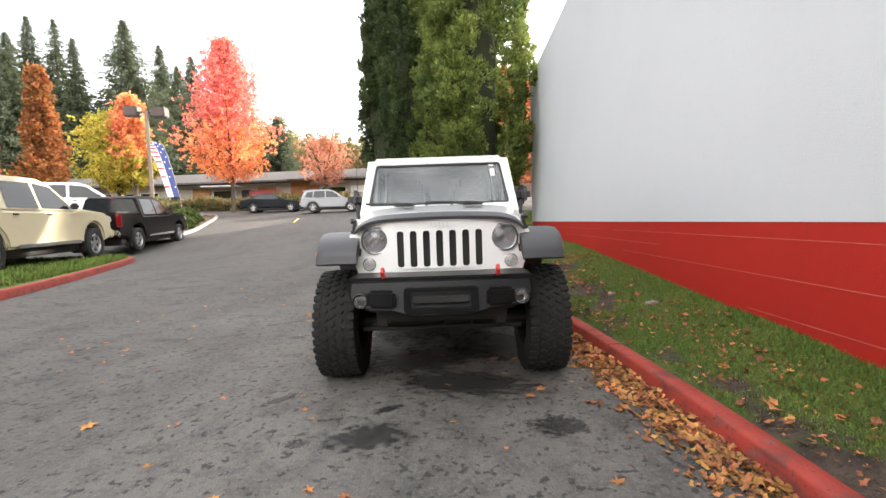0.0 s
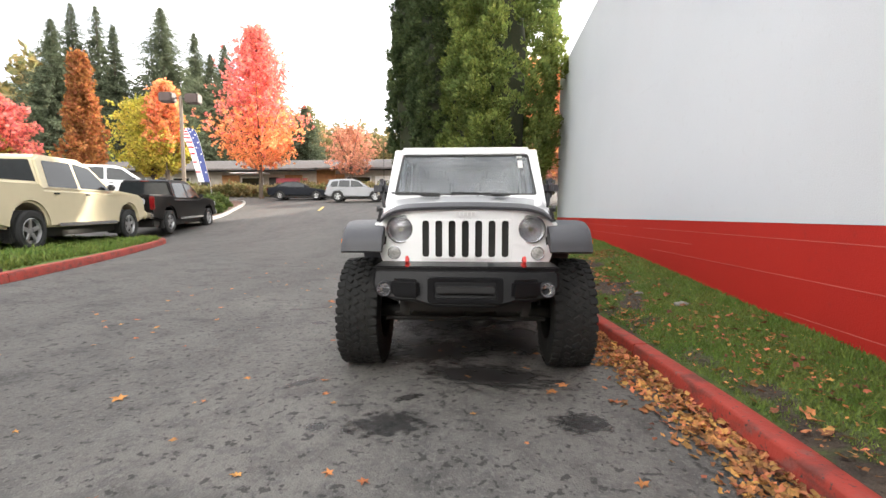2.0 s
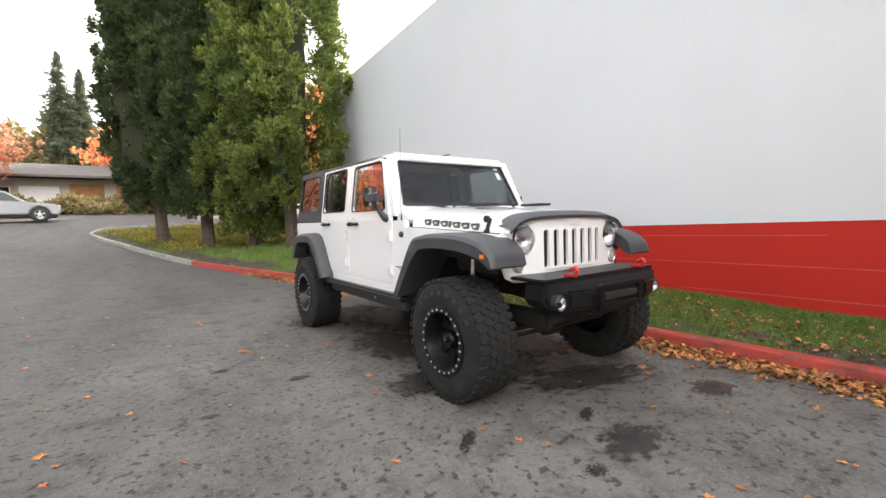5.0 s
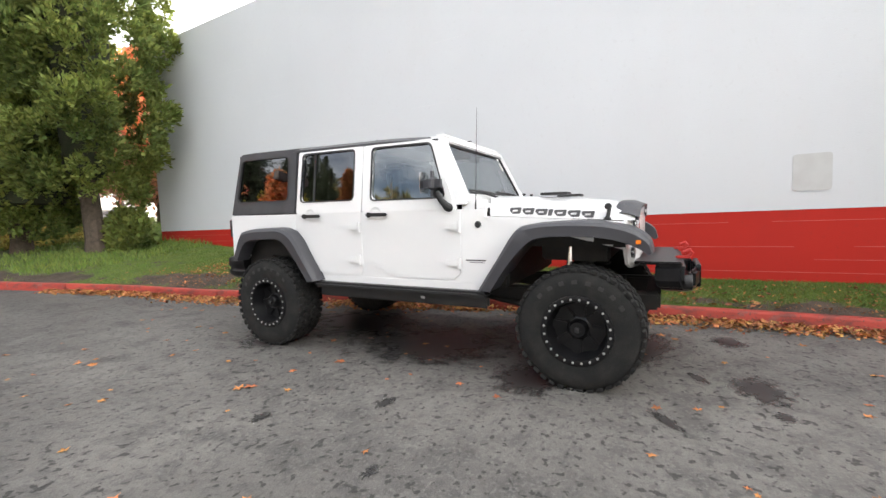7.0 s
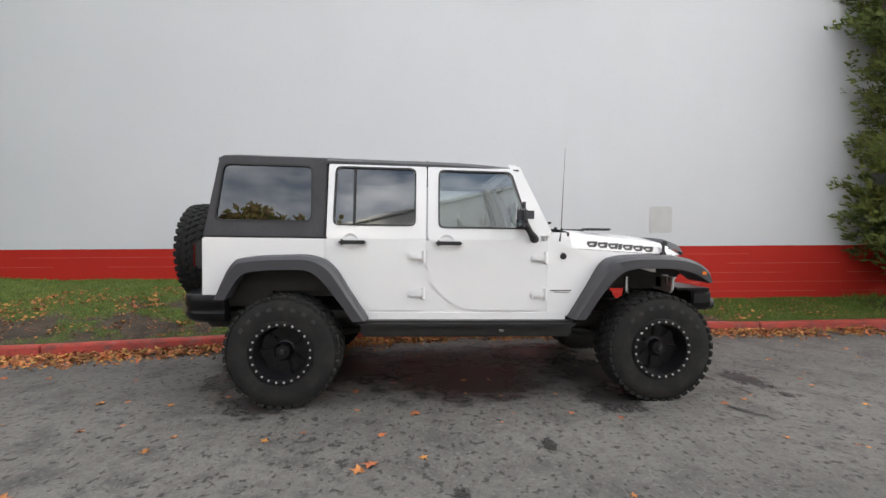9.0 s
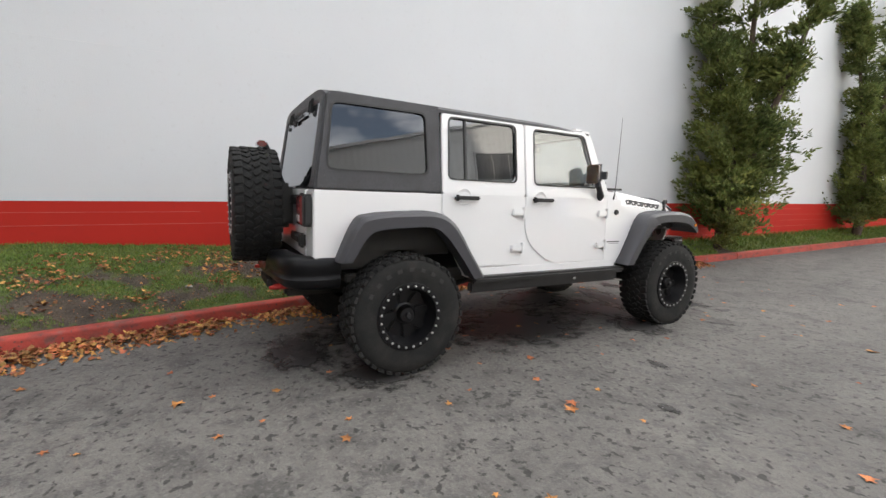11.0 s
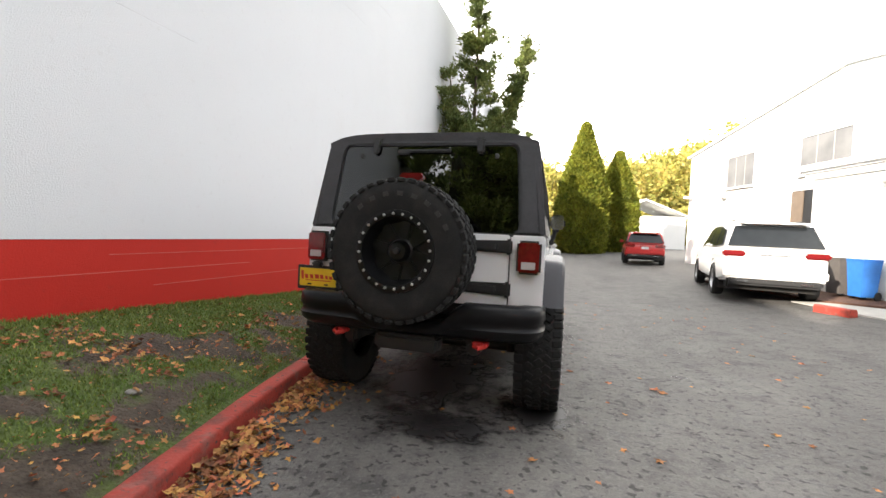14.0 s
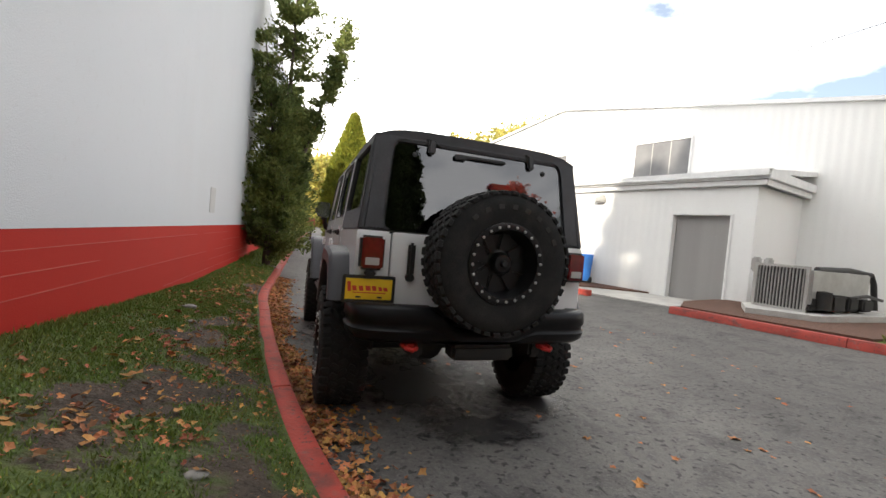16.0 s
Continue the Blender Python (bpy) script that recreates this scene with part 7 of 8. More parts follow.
def suv(m, mat, label, length=4.82, width=1.94, height=1.76, group="parked vehicles", big=True):
    k = length / 4.82
    q = height / 1.76
    lower = [(-2.28 * k, 0.38), *arch(-1.48 * k, 0.37, 0.43), *arch(1.44 * k, 0.37, 0.43), (2.30 * k, 0.42), (2.38 * k, 0.62), (2.36 * k, 0.95 * q), (2.30 * k, 1.10 * q), (0.3, 1.08 * q), (-0.95 * k, 1.06 * q), (-2.05 * k, 0.98 * q), (-2.36 * k, 0.84 * q), (-2.42 * k, 0.60)]
    cabin = [(-1.05 * k, 1.04 * q), (-0.20 * k, 1.60 * q), (0.25 * k, 1.73 * q), (1.55 * k, 1.72 * q), (2.05 * k, 1.64 * q), (2.33 * k, 1.06 * q)]
    glass = [[(-0.72 * k, 1.12 * q), (-0.14 * k, 1.55 * q), (0.42 * k, 1.62 * q), (0.42 * k, 1.12 * q)], [(0.50 * k, 1.12 * q), (0.50 * k, 1.62 * q), (1.28 * k, 1.60 * q), (1.36 * k, 1.14 * q)], [(1.45 * k, 1.14 * q), (1.38 * k, 1.58 * q), (1.85 * k, 1.52 * q), (2.02 * k, 1.18 * q)]]
    root = build_vehicle("suv_car", m, mat, label, length, width, lower, cabin, 1.06 * q, (-1.48 * k, 1.44 * k), 0.37, glass, group=group,
                         lamps=(("tail_lamp", (width / 2 - 0.25, 2.345 * k, 1.0 * q), (0.42, 0.10, 0.13), M_TAIL), ("headlight", (width / 2 - 0.26, -2.30 * k, 0.85 * q), (0.36, 0.12, 0.13), M_CLEAR),
                                ("reflector", (width / 2 - 0.24, 2.42 * k, 0.60), (0.22, 0.03, 0.045), M_TAIL), ("exhaust_tip", (width / 2 - 0.42, 2.40 * k, 0.42), (0.24, 0.10, 0.07), M_CHROME)),
                         screens=((-1.0 * k, 1.09 * q, -0.22 * k, 1.585 * q, 1), (2.318 * k, 1.16 * q, 2.09 * k, 1.60 * q, 1)),
                         extra=(("rear_bumper", (0, 2.36 * k, 0.60), (width * 0.93, 0.16, 0.24), mat), ("lower_valance", (0, 2.35 * k, 0.42), (width * 0.86, 0.16, 0.17), M_BLACK), ("roof_spoiler", (0, 2.10 * k, 1.665 * q), (width * 0.62, 0.26, 0.035), mat),
                                ("tailgate_bar", (0, 2.375 * k, 0.985 * q), (0.55, 0.02, 0.02), M_CHROME), ("licence_plate", (0, 2.385 * k, 0.86 * q), (0.31, 0.015, 0.13), material("plate_bar", (0.55, 0.56, 0.58), 0.5)),
                                ("grille", (0, -2.38 * k, 0.80 * q), (1.0, 0.06, 0.14), M_BLACK), ("roof_rail", (-0.62, 0.8, 1.735 * q), (0.03, 1.7, 0.03), M_BLACK), ("roof_rail", (0.62, 0.8, 1.735 * q), (0.03, 1.7, 0.03), M_BLACK)))
    return root


def sedan(m, mat, label, group="vehicles on the cross street"):
    lower = [(-2.25, 0.30), *arch(-1.42, 0.33, 0.37), *arch(1.38, 0.33, 0.37), (2.25, 0.34), (2.38, 0.55), (2.34, 0.95), (1.70, 1.00), (-0.8, 0.95), (-1.95, 0.80), (-2.36, 0.62), (-2.40, 0.42)]
    cabin = [(-1.0, 0.92), (-0.20, 1.34), (0.25, 1.43), (0.85, 1.41), (1.45, 1.20), (1.85, 0.97)]
    glass = [[(-0.68, 0.98), (-0.12, 1.30), (0.34, 1.36), (0.34, 0.98)], [(0.42, 0.98), (0.42, 1.36), (0.85, 1.34), (1.38, 1.06)]]
    return build_vehicle("sedan_car", m, mat, label, 4.75, 1.82, lower, cabin, 0.95, (-1.42, 1.38), 0.32, glass, group=group,
                         lamps=(("tail_lamp", (0.68, 2.33, 0.80), (0.36, 0.10, 0.14), M_TAIL), ("headlight", (0.66, -2.25, 0.68), (0.38, 0.14, 0.12), M_CLEAR)),
                         screens=((-0.95, 0.95, -0.22, 1.32, 1), (1.80, 1.0, 0.95, 1.385, 1)))


P_TAN, P_BLACK, P_WHITE2 = paint("tan_car_paint", (0.58, 0.51, 0.35), 0.4, None, 0.2), paint("black_car_paint", (0.006, 0.005, 0.005), 0.3, None, 0.03), paint("plain_white_paint", (0.78, 0.78, 0.78))
P_SILVER, P_RED, P_DARK = paint("silver_car_paint", (0.26, 0.265, 0.28), 0.35), paint("red_car_paint", (0.42, 0.03, 0.03)), paint("dark_blue_paint", (0.010, 0.012, 0.017), 0.3, None, 0.1)


def stand(x, y, head, z=None, pitch=0.0):
    """Pose for a vehicle whose front points along head degrees (0 = -y, counter-clockwise)."""
    return pose(x, y, road_z(x, y) if z is None else z, 0, 0, head) @ pose(0, 0, 0, pitch, 0, 0)




# ---- service building across the drive ----
GAR_O = Vector((-8.16, -2.63, 0.15))


def gar(u, out, z):
    """A place by the lean-to's front: u along it, out towards the drive."""
    a = radians(104)
    return (GAR_O.x + math.cos(a) * u + math.sin(a) * out, GAR_O.y + math.sin(a) * u - math.cos(a) * out, z)


GAR_M = Matrix.Translation(GAR_O) @ Matrix.Rotation(radians(14), 4, "Z")
# in GAR_M: local y runs along the front, local x points to the drive
M_STUCCO = wall_material("white_stucco", (0.78, 0.78, 0.76), (0.70, 0.69, 0.67), (0.73, 0.73, 0.71))
sn, sl = M_STUCCO.node_tree.nodes, M_STUCCO.node_tree.links
s_co, s_wave, s_bump = sn.new("ShaderNodeTexCoord"), sn.new("ShaderNodeTexWave"), sn.new("ShaderNodeBump")
s_wave.bands_direction = "Y"
s_wave.inputs["Scale"].default_value, s_wave.inputs["Distortion"].default_value = 1.5, 0.0
s_bump.inputs["Strength"].default_value, s_bump.inputs["Distance"].default_value = 0.5, 0.012
sl.new(s_co.outputs["Object"], s_wave.inputs["Vector"])
sl.new(s_wave.outputs["Fac"], s_bump.inputs["Height"])
sl.new(sn["Principled BSDF"].inputs["Normal"].links[0].from_socket, s_bump.inputs["Normal"])
sl.new(s_bump.outputs[0], sn["Principled BSDF"].inputs["Normal"])
M_SHUTTER = material("grey_roller_shutter", (0.33, 0.32, 0.31), 0.5, color2=(0.29, 0.28, 0.27), scale=3)
M_BLIND = material("grey_blind_behind_glass", (0.20, 0.20, 0.20), 0.5, color2=(0.13, 0.13, 0.135), scale=1.2, coat=0.08, spec=0.25)
M_TRIM = material("white_trim_paint", (0.76, 0.76, 0.75), 0.6, color2=(0.68, 0.68, 0.67))
M_METAL = material("grey_sheet_metal", (0.42, 0.42, 0.40), 0.5, metal=0.3, color2=(0.34, 0.33, 0.31), scale=5, bump=0.05)


def build_service_building():
    root = tagged(holder("service_building", GAR_M), "white stucco service building with a low lean-to and roller door", "building")
    off = -2.5
    # gable wall with its roof slope
    g = [(-14.9, -0.4), (10.6, -0.4), (10.6, 3.98), (-6.5, 6.78), (-14.9, 5.4)]
    part("gable_wall", prism(g, "x", off - 0.3, off), M_STUCCO, root)
    for a, b in (((10.8, 3.95), (-6.5, 6.78)), ((-6.5, 6.78), (-15.1, 5.36))):
        part("roof_edge", prism([a, b, (b[0], b[1] + 0.10), (a[0], a[1] + 0.10)], "x", off - 9, off + 0.10), M_TRIM, root)
    part("end_wall", box((off - 4.6, -14.75, 2.4), (8.6, 0.3, 6.0), 0), M_STUCCO, root)
    # lean-to: front wall with a door opening, side wall, roof and fascia
    for y0, y1, z0, z1 in ((-4.4, -0.03, -0.3, 2.95), (1.33, 1.85, -0.3, 2.95), (-0.03, 1.33, 2.27, 2.95)):
        part("lean_to_wall", box((-0.12, (y0 + y1) / 2, (z0 + z1) / 2), (0.24, y1 - y0, z1 - z0), 0), M_STUCCO, root)
    part("lean_to_side", box((-1.37, 1.74, 1.32), (2.26, 0.22, 3.26), 0), M_STUCCO, root)
    part("lean_to_side", box((-1.37, -4.29, 1.32), (2.26, 0.22, 3.26), 0), M_STUCCO, root)
    part("roof", prism([(0.25, 3.27), (-2.5, 3.62), (-2.5, 3.50), (0.25, 3.15)], "y", -4.6, 2.1), M_TRIM, root)
    part("fascia", join(box((0.12, -1.25, 3.19), (0.10, 6.7, 0.20), 0.01), box((0.07, -1.25, 3.02), (0.08, 6.6, 0.13), 0.01), box((0.18, -1.25, 3.285), (0.12, 6.8, 0.03), 0.005)), M_TRIM, root)
    part("fascia", join(box((-1.2, 2.06, 3.19), (2.7, 0.10, 0.20), 0.01), box((-1.2, 2.0, 3.02), (2.6, 0.08, 0.13), 0.01)), M_TRIM, root)
    # roller door in slats
    door = part("roller_door", box((-0.16, 0.65, 1.125), (0.02, 1.36, 2.29), 0), M_SHUTTER, root, "closed grey roller door")
    slat = box((0, 0, 0), (0.014, 1.36, 0.071), 0.003)
    me = part("slat", slat, M_SHUTTER, door).data
    bpy.data.objects.remove(door.children[0])
    for k in range(31):
        shared("slat", me, Matrix.Translation((-0.145, 0.65, 0.02 + 0.074 * k)), door)
    part("door_jamb", join(box((0.0, -0.06, 1.13), (0.06, 0.06, 2.28), 0.01), box((0.0, 1.36, 1.13), (0.06, 0.06, 2.28), 0.01), box((0.0, 0.65, 2.29), (0.05, 1.5, 0.04), 0.01)), M_TRIM, root)
    # windows of the upper wall
    for y0, y1, z0, z1 in ((-3.05, -1.15, 3.72, 4.93), (-8.05, -6.15, 3.66, 4.88), (-11.95, -10.3, 3.6, 4.85)):
        w = holder("window", None, root)
        yc, zc, wy, wz = (y0 + y1) / 2, (z0 + z1) / 2, y1 - y0, z1 - z0
        part("pane", box((off + 0.015, yc, zc), (0.03, wy, wz), 0), M_BLIND, w, "dark glass with drawn grey blinds")
        for k in range(1, 3):
            part("mullion", box((off + 0.034, y0 + wy * k / 3, zc), (0.012, 0.035, wz), 0), M_METAL, w)
        part("frame", ring([(y0 - 0.05, z0 - 0.05), (y1 + 0.05, z0 - 0.05), (y1 + 0.05, z1 + 0.05), (y0 - 0.05, z1 + 0.05)], [(y0, z0), (y1, z0), (y1, z1), (y0, z1)], "x", off, off + 0.06), M_TRIM, w)
        part("sill", box((off + 0.05, yc, z0 - 0.07), (0.12, wy + 0.16, 0.05), 0.01), M_TRIM, w)
    # open doorway beside the lean-to
    d = part("doorway", box((off + 0.012, -7.75, 1.9), (0.024, 1.15, 2.45), 0), M_BLACK, root, "dark half-open doorway")
    part("door_leaf", box((off + 0.04, -8.05, 1.9), (0.04, 0.5, 2.4), 0.01), material("brown_door", (0.16, 0.12, 0.09), 0.6), d)
    # flood lamp
    part("flood_lamp", join(box((0.10, -2.3, 2.70), (0.16, 0.34, 0.16), 0.03), box((0.03, -2.3, 2.80), (0.10, 0.18, 0.10), 0.02)), M_METAL, root, "grey wall flood lamp", True)
    part("flood_lamp", box((off + 0.1, -12.0, 3.2), (0.2, 0.2, 0.12), 0.03), M_METAL, root, smooth=True)
    part("eave_box", box((off + 0.2, -14.6, 3.4), (0.4, 0.25, 0.12), 0.02), M_TRIM, root)


build_service_building()


def build_pad(name, pts, lift, mat, label, cat, kind="structure", depth=0.25):
    bm = bmesh.new()
    top = [bm.verts.new((x, y, road_z(x, y) + lift)) for x, y in pts]
    bot = [bm.verts.new((x, y, road_z(x, y) - depth)) for x, y in pts]
    n = len(pts)
    f = bm.faces.new(top)
    for i in range(n):
        bm.faces.new((top[i], bot[i], bot[(i + 1) % n], top[(i + 1) % n]))
    bmesh.ops.triangulate(bm, faces=[f])
    bmesh.ops.subdivide_edges(bm, edges=bm.edges[:], cuts=2, use_grid_fill=True)
    for v in bm.verts:
        if v.co.z > road_z(v.co.x, v.co.y):
            v.co.z = road_z(v.co.x, v.co.y) + lift
    return tagged(part(name, bm, mat), label, cat, kind=kind)


def xy(u, out):
    p = gar(u, out, 0)
    return (p[0], p[1])


build_pad("apron", [xy(-0.5, -0.2), xy(1.45, -0.2), xy(1.1, 1.75), xy(-2.6, 1.75), xy(-2.4, 1.2)], 0.02, M_CONCRETE, "pale concrete apron before the roller door", "apron")
build_pad("mulch_bed", [xy(-6.5, 0.0), xy(-0.5, -0.0), xy(-2.4, 1.25), xy(-6.5, 1.5)], 0.06, M_MULCH, "brown bark mulch bed by the wall", "mulch")
build_pad("mulch_bed", [xy(1.45, -2.2), (-12.5, 2.4), (-6.75, 2.4), (-6.45, 1.2), (-6.2, -0.4), xy(1.3, 1.6), xy(1.45, 0.0)], 0.16, M_MULCH, "brown bark mulch bed round the cooling unit", "mulch")


def kerb_run(pts, n, mat, label, base_name="kerb", w=0.16, hgt=0.14, ground=road_z):
    line = spline([(*p, 0) for p in pts], n)
    base = tagged(holder(base_name), label, "kerb", kind="structure")
    step = 12
    for s in range(0, n - 1, step):
        seg = line[s:min(n, s + step + 1)]
        bm = bmesh.new()
        rows = []
        for i, p in enumerate(seg):
            d = (seg[min(i + 1, len(seg) - 1)] - seg[max(i - 1, 0)]).normalized()
            nr = Vector((-d.y, d.x, 0))
            q = p + d * (0.006 if i == 0 else (-0.006 if i == len(seg) - 1 else 0))
            z = ground(q.x, q.y)
            rows.append([bm.verts.new((q.x + nr.x * o, q.y + nr.y * o, z + hh)) for o, hh in ((-0.02, -0.1), (-0.008, hgt - 0.04), (0.02, hgt), (w - 0.02, hgt), (w, hgt - 0.02), (w, -0.1))])
        for a, b in zip(rows, rows[1:]):
            for k in range(5):
                bm.faces.new((a[k], a[k + 1], b[k + 1], b[k]))
        bm.faces.new(rows[0])
        bm.faces.new(rows[-1][::-1])
        part("kerb_section", bm, mat, base, "", True, 40)


kerb_run([(-6.05, -2.95), (-5.78, -3.55)], 6, M_KERBR, "short end of red-painted kerb by the mulch bed")


def build_cooling_unit():
    z = road_z(-7.35, 0.75) + 0.22
    build_pad("slab", [(-6.9, 0.4), (-7.4, 1.35), (-10.4, 1.3), (-10.4, -0.2), (-7.6, -0.2)], 0.26, M_CONCRETE, "concrete slab under the cooling unit", "slab")
    root = tagged(holder("cooling_unit", pose(-8.6, 0.5, z + 0.04, 0, 0, 4)), "weathered white rooftop-style cooling unit on a concrete slab", "air conditioner")
    part("cabinet", box((0.1, 0.05, 0.47), (1.9, 0.85, 0.62), 0.02), M_METAL, root, smooth=True)
    part("base_frame", join(box((0.1, 0.05, 0.10), (1.95, 0.9, 0.08), 0.01), box((0.1, 0.47, 0.2), (1.8, 0.04, 0.16), 0.01)), M_DARK, root)
    pnl = part("louvre_panel", box((1.06, -0.02, 0.42), (0.03, 0.86, 0.78), 0.005), M_DARK, root, "slatted intake panel")
    for k in range(14):
        part("louvre", box((1.082, -0.40 + 0.058 * k, 0.42), (0.03, 0.02, 0.76), 0.004), M_METAL, pnl)
    part("panel_frame", ring([(-0.48, 0.0), (0.44, 0.0), (0.44, 0.84), (-0.48, 0.84)], [(-0.43, 0.05), (0.39, 0.05), (0.39, 0.79), (-0.43, 0.79)], "x", 1.06, 1.11), M_METAL, pnl)
    part("compressor", join(shift(lathe([(-0.18, 0), (-0.16, 0.12), (0.16, 0.12), (0.18, 0)], 14, "z"), 0.8, 0.55, 0.25), box((0.5, 0.55, 0.22), (0.4, 0.22, 0.3), 0.03), box((0.0, 0.55, 0.22), (0.3, 0.2, 0.26), 0.03), box((-0.5, 0.55, 0.2), (0.35, 0.2, 0.22), 0.03)), M_DARK, root, "dark motors and pipework", True)
    part("pipe", tube([(0.9, 0.5, 0.35), (0.3, 0.56, 0.3), (-0.6, 0.56, 0.38), (-1.3, 0.5, 0.3)], 0.03, 8), M_BLACK, root, smooth=True)
    part("duct", tube([(0.2, 0.1, 0.80), (-0.9, 0.1, 0.84), (-1.75, 0.1, 0.78), (-1.9, 0.1, 0.6), (-2.05, 0.1, 0.05)], 0.055, 10), M_BLACK, root, "black wrapped pipe loop", True)
    for dx in (0.95, 0.55):
        part("meter_post", join(tube([(dx - 0.3, -0.75, 0.0), (dx - 0.3, -0.75, 0.7)], 0.03, 8), box((dx - 0.3, -0.75, 0.8), (0.16, 0.14, 0.3), 0.03)), M_METAL, root, smooth=True)


build_cooling_unit()


def build_bin(u, out, col, label):
    p = gar(u, out, 0)
    root = tagged(holder("wheelie_bin", pose(p[0], p[1], road_z(p[0], p[1]) + 0.06, 0, 0, 14) @ Matrix.Diagonal((0.66, 0.66, 0.84, 1))), label, "bin", "wheelie bins by the wall")
    mt = material("bin_plastic", col, 0.5)
    bm = bmesh.new()
    v = [bm.verts.new(c) for c in ((-0.24, -0.24, 0.08), (0.24, -0.24, 0.08), (0.24, 0.24, 0.08), (-0.24, 0.24, 0.08), (-0.31, -0.29, 0.98), (0.31, -0.29, 0.98), (0.31, 0.29, 0.98), (-0.31, 0.29, 0.98))]
    for f in ((0, 1, 2, 3), (4, 7, 6, 5), (0, 4, 5, 1), (1, 5, 6, 2), (2, 6, 7, 3), (3, 7, 4, 0)):
        bm.faces.new([v[i] for i in f])
    part("body", bevel(bm, 0.03), mt, root, smooth=True)
    part("lid", box((0, 0, 1.01), (0.68, 0.64, 0.06), 0.025), mt, root, smooth=True)
    for s in (-1, 1):
        part("wheel", shift(lathe([(-0.03, 0), (-0.03, 0.11), (0.03, 0.11), (0.03, 0)], 16, "y"), -0.27, s * 0.24, 0.11), M_BLACK, root)


build_bin(-3.05, 0.35, (0.10, 0.09, 0.085), "dark grey-brown wheelie bin by the white wall")
build_bin(-2.50, 0.35, (0.03, 0.16, 0.50), "bright blue wheelie bin by the white wall")


def build_sign_post():
    x, y = 0.25, -24.6
    root = tagged(holder("sign_post", pose(x, y, road_z(x, y))), "small red sign on a brown wooden post", "sign")
    part("post", box((0, 0, 0.6), (0.12, 0.12, 1.3), 0.01), M_BARK, root)
    part("sign", box((0, 0.08, 1.2), (0.45, 0.02, 0.55), 0.01), material("faded_red_sign", (0.38, 0.10, 0.07), 0.6), root)


build_sign_post()

# ---- white shed past the drive's end ----
shed = tagged(holder("shed", pose(-8.5, -44, road_z(-8, -44), 0, 0, 8)), "small white gabled shed beyond the drive", "shed")
part("wall", box((0, 0, 1.5), (8, 6, 3.4), 0), M_STUCCO, shed)
part("roof", prism([(-4.3, 3.1), (0, 4.7), (4.3, 3.1), (4.3, 3.25), (0, 4.9), (-4.3, 3.25)], "y", -3.3, 3.3), M_TRIM, shed)


# ---- island, bed and street at the far end ----
kerb_run([(-6.02, -0.5), (-6.28, 1.2), (-6.67, 2.9), (-7.52, 5.07), (-8.5, 7.4), (-9.4, 9.5), (-10.1, 10.1), (-11.5, 10.1), (-14, 9.4)], 60, M_KERBR, "red-painted kerb along the mulch bed and grass island")
M_LAWN2 = material("bright_turf", (0.075, 0.15, 0.022), 0.9, color2=(0.10, 0.17, 0.035), scale=2, bump=0.8, bump_scale=60, fine=0.3)
build_pad("grass_island", [(-6.75, 2.4), (-6.85, 2.95), (-7.68, 5.1), (-8.65, 7.45), (-9.5, 9.4), (-10.1, 9.95), (-11.5, 9.95), (-14, 9.25), (-16, 5), (-12.5, 2.4)], 0.12, M_LAWN2, "bright green grass island under the parked pickup", "lawn")


def island_turf():
    g = np.random.default_rng(15)
    cs = []
    for _ in range(9000):
        y = 2.5 + 7 * g.random()
        edge = -6.75 - (y - 2.5) * 0.40
        x = edge - 0.05 - 3.6 * g.random() ** 1.2
        cs.append((x, y, road_z(x, y) + 0.12))
    v, f = sprays(cs, [(0, 0, 1)] * len(cs), 0.10, 0.012, 4, 15, 0.45)
    tagged(raw("island_grass", v, f, M_GRASS), "bright green grass on the island", "grass", kind="stuff")


island_turf()
kerb_run([(-18, 17.4), (-13.3, 17.2), (-12.8, 18.3), (-14.0, 22.0), (-16.0, 27.2), (-17.6, 29.0), (-22, 29.6)], 50, M_KERBG, "worn concrete kerb round the planting bed")
build_pad("planting_bed", [(-13.4, 17.35), (-12.95, 18.3), (-14.15, 22.0), (-16.1, 27.1), (-17.6, 28.8), (-22, 29.4), (-24, 18), (-18, 17.5)], 0.10, M_MULCH, "planting bed of bark and low shrubs", "bed")
bm = prism([(0, 0), (0.14, 0), (0.14, 2.6), (0, 2.6)], "z", 0, 0.004)
lane = part("lane_mark", bm, material("faded_yellow_paint", (0.62, 0.47, 0.10), 0.7, color2=(0.45, 0.38, 0.15), scale=4))
lane.matrix_world = pose(-8.9, 22.0, road_z(-8.9, 22.0) + 0.008, 6.2, 0, 12)
tagged(lane, "short faded yellow lane mark", "road marking", kind="structure")


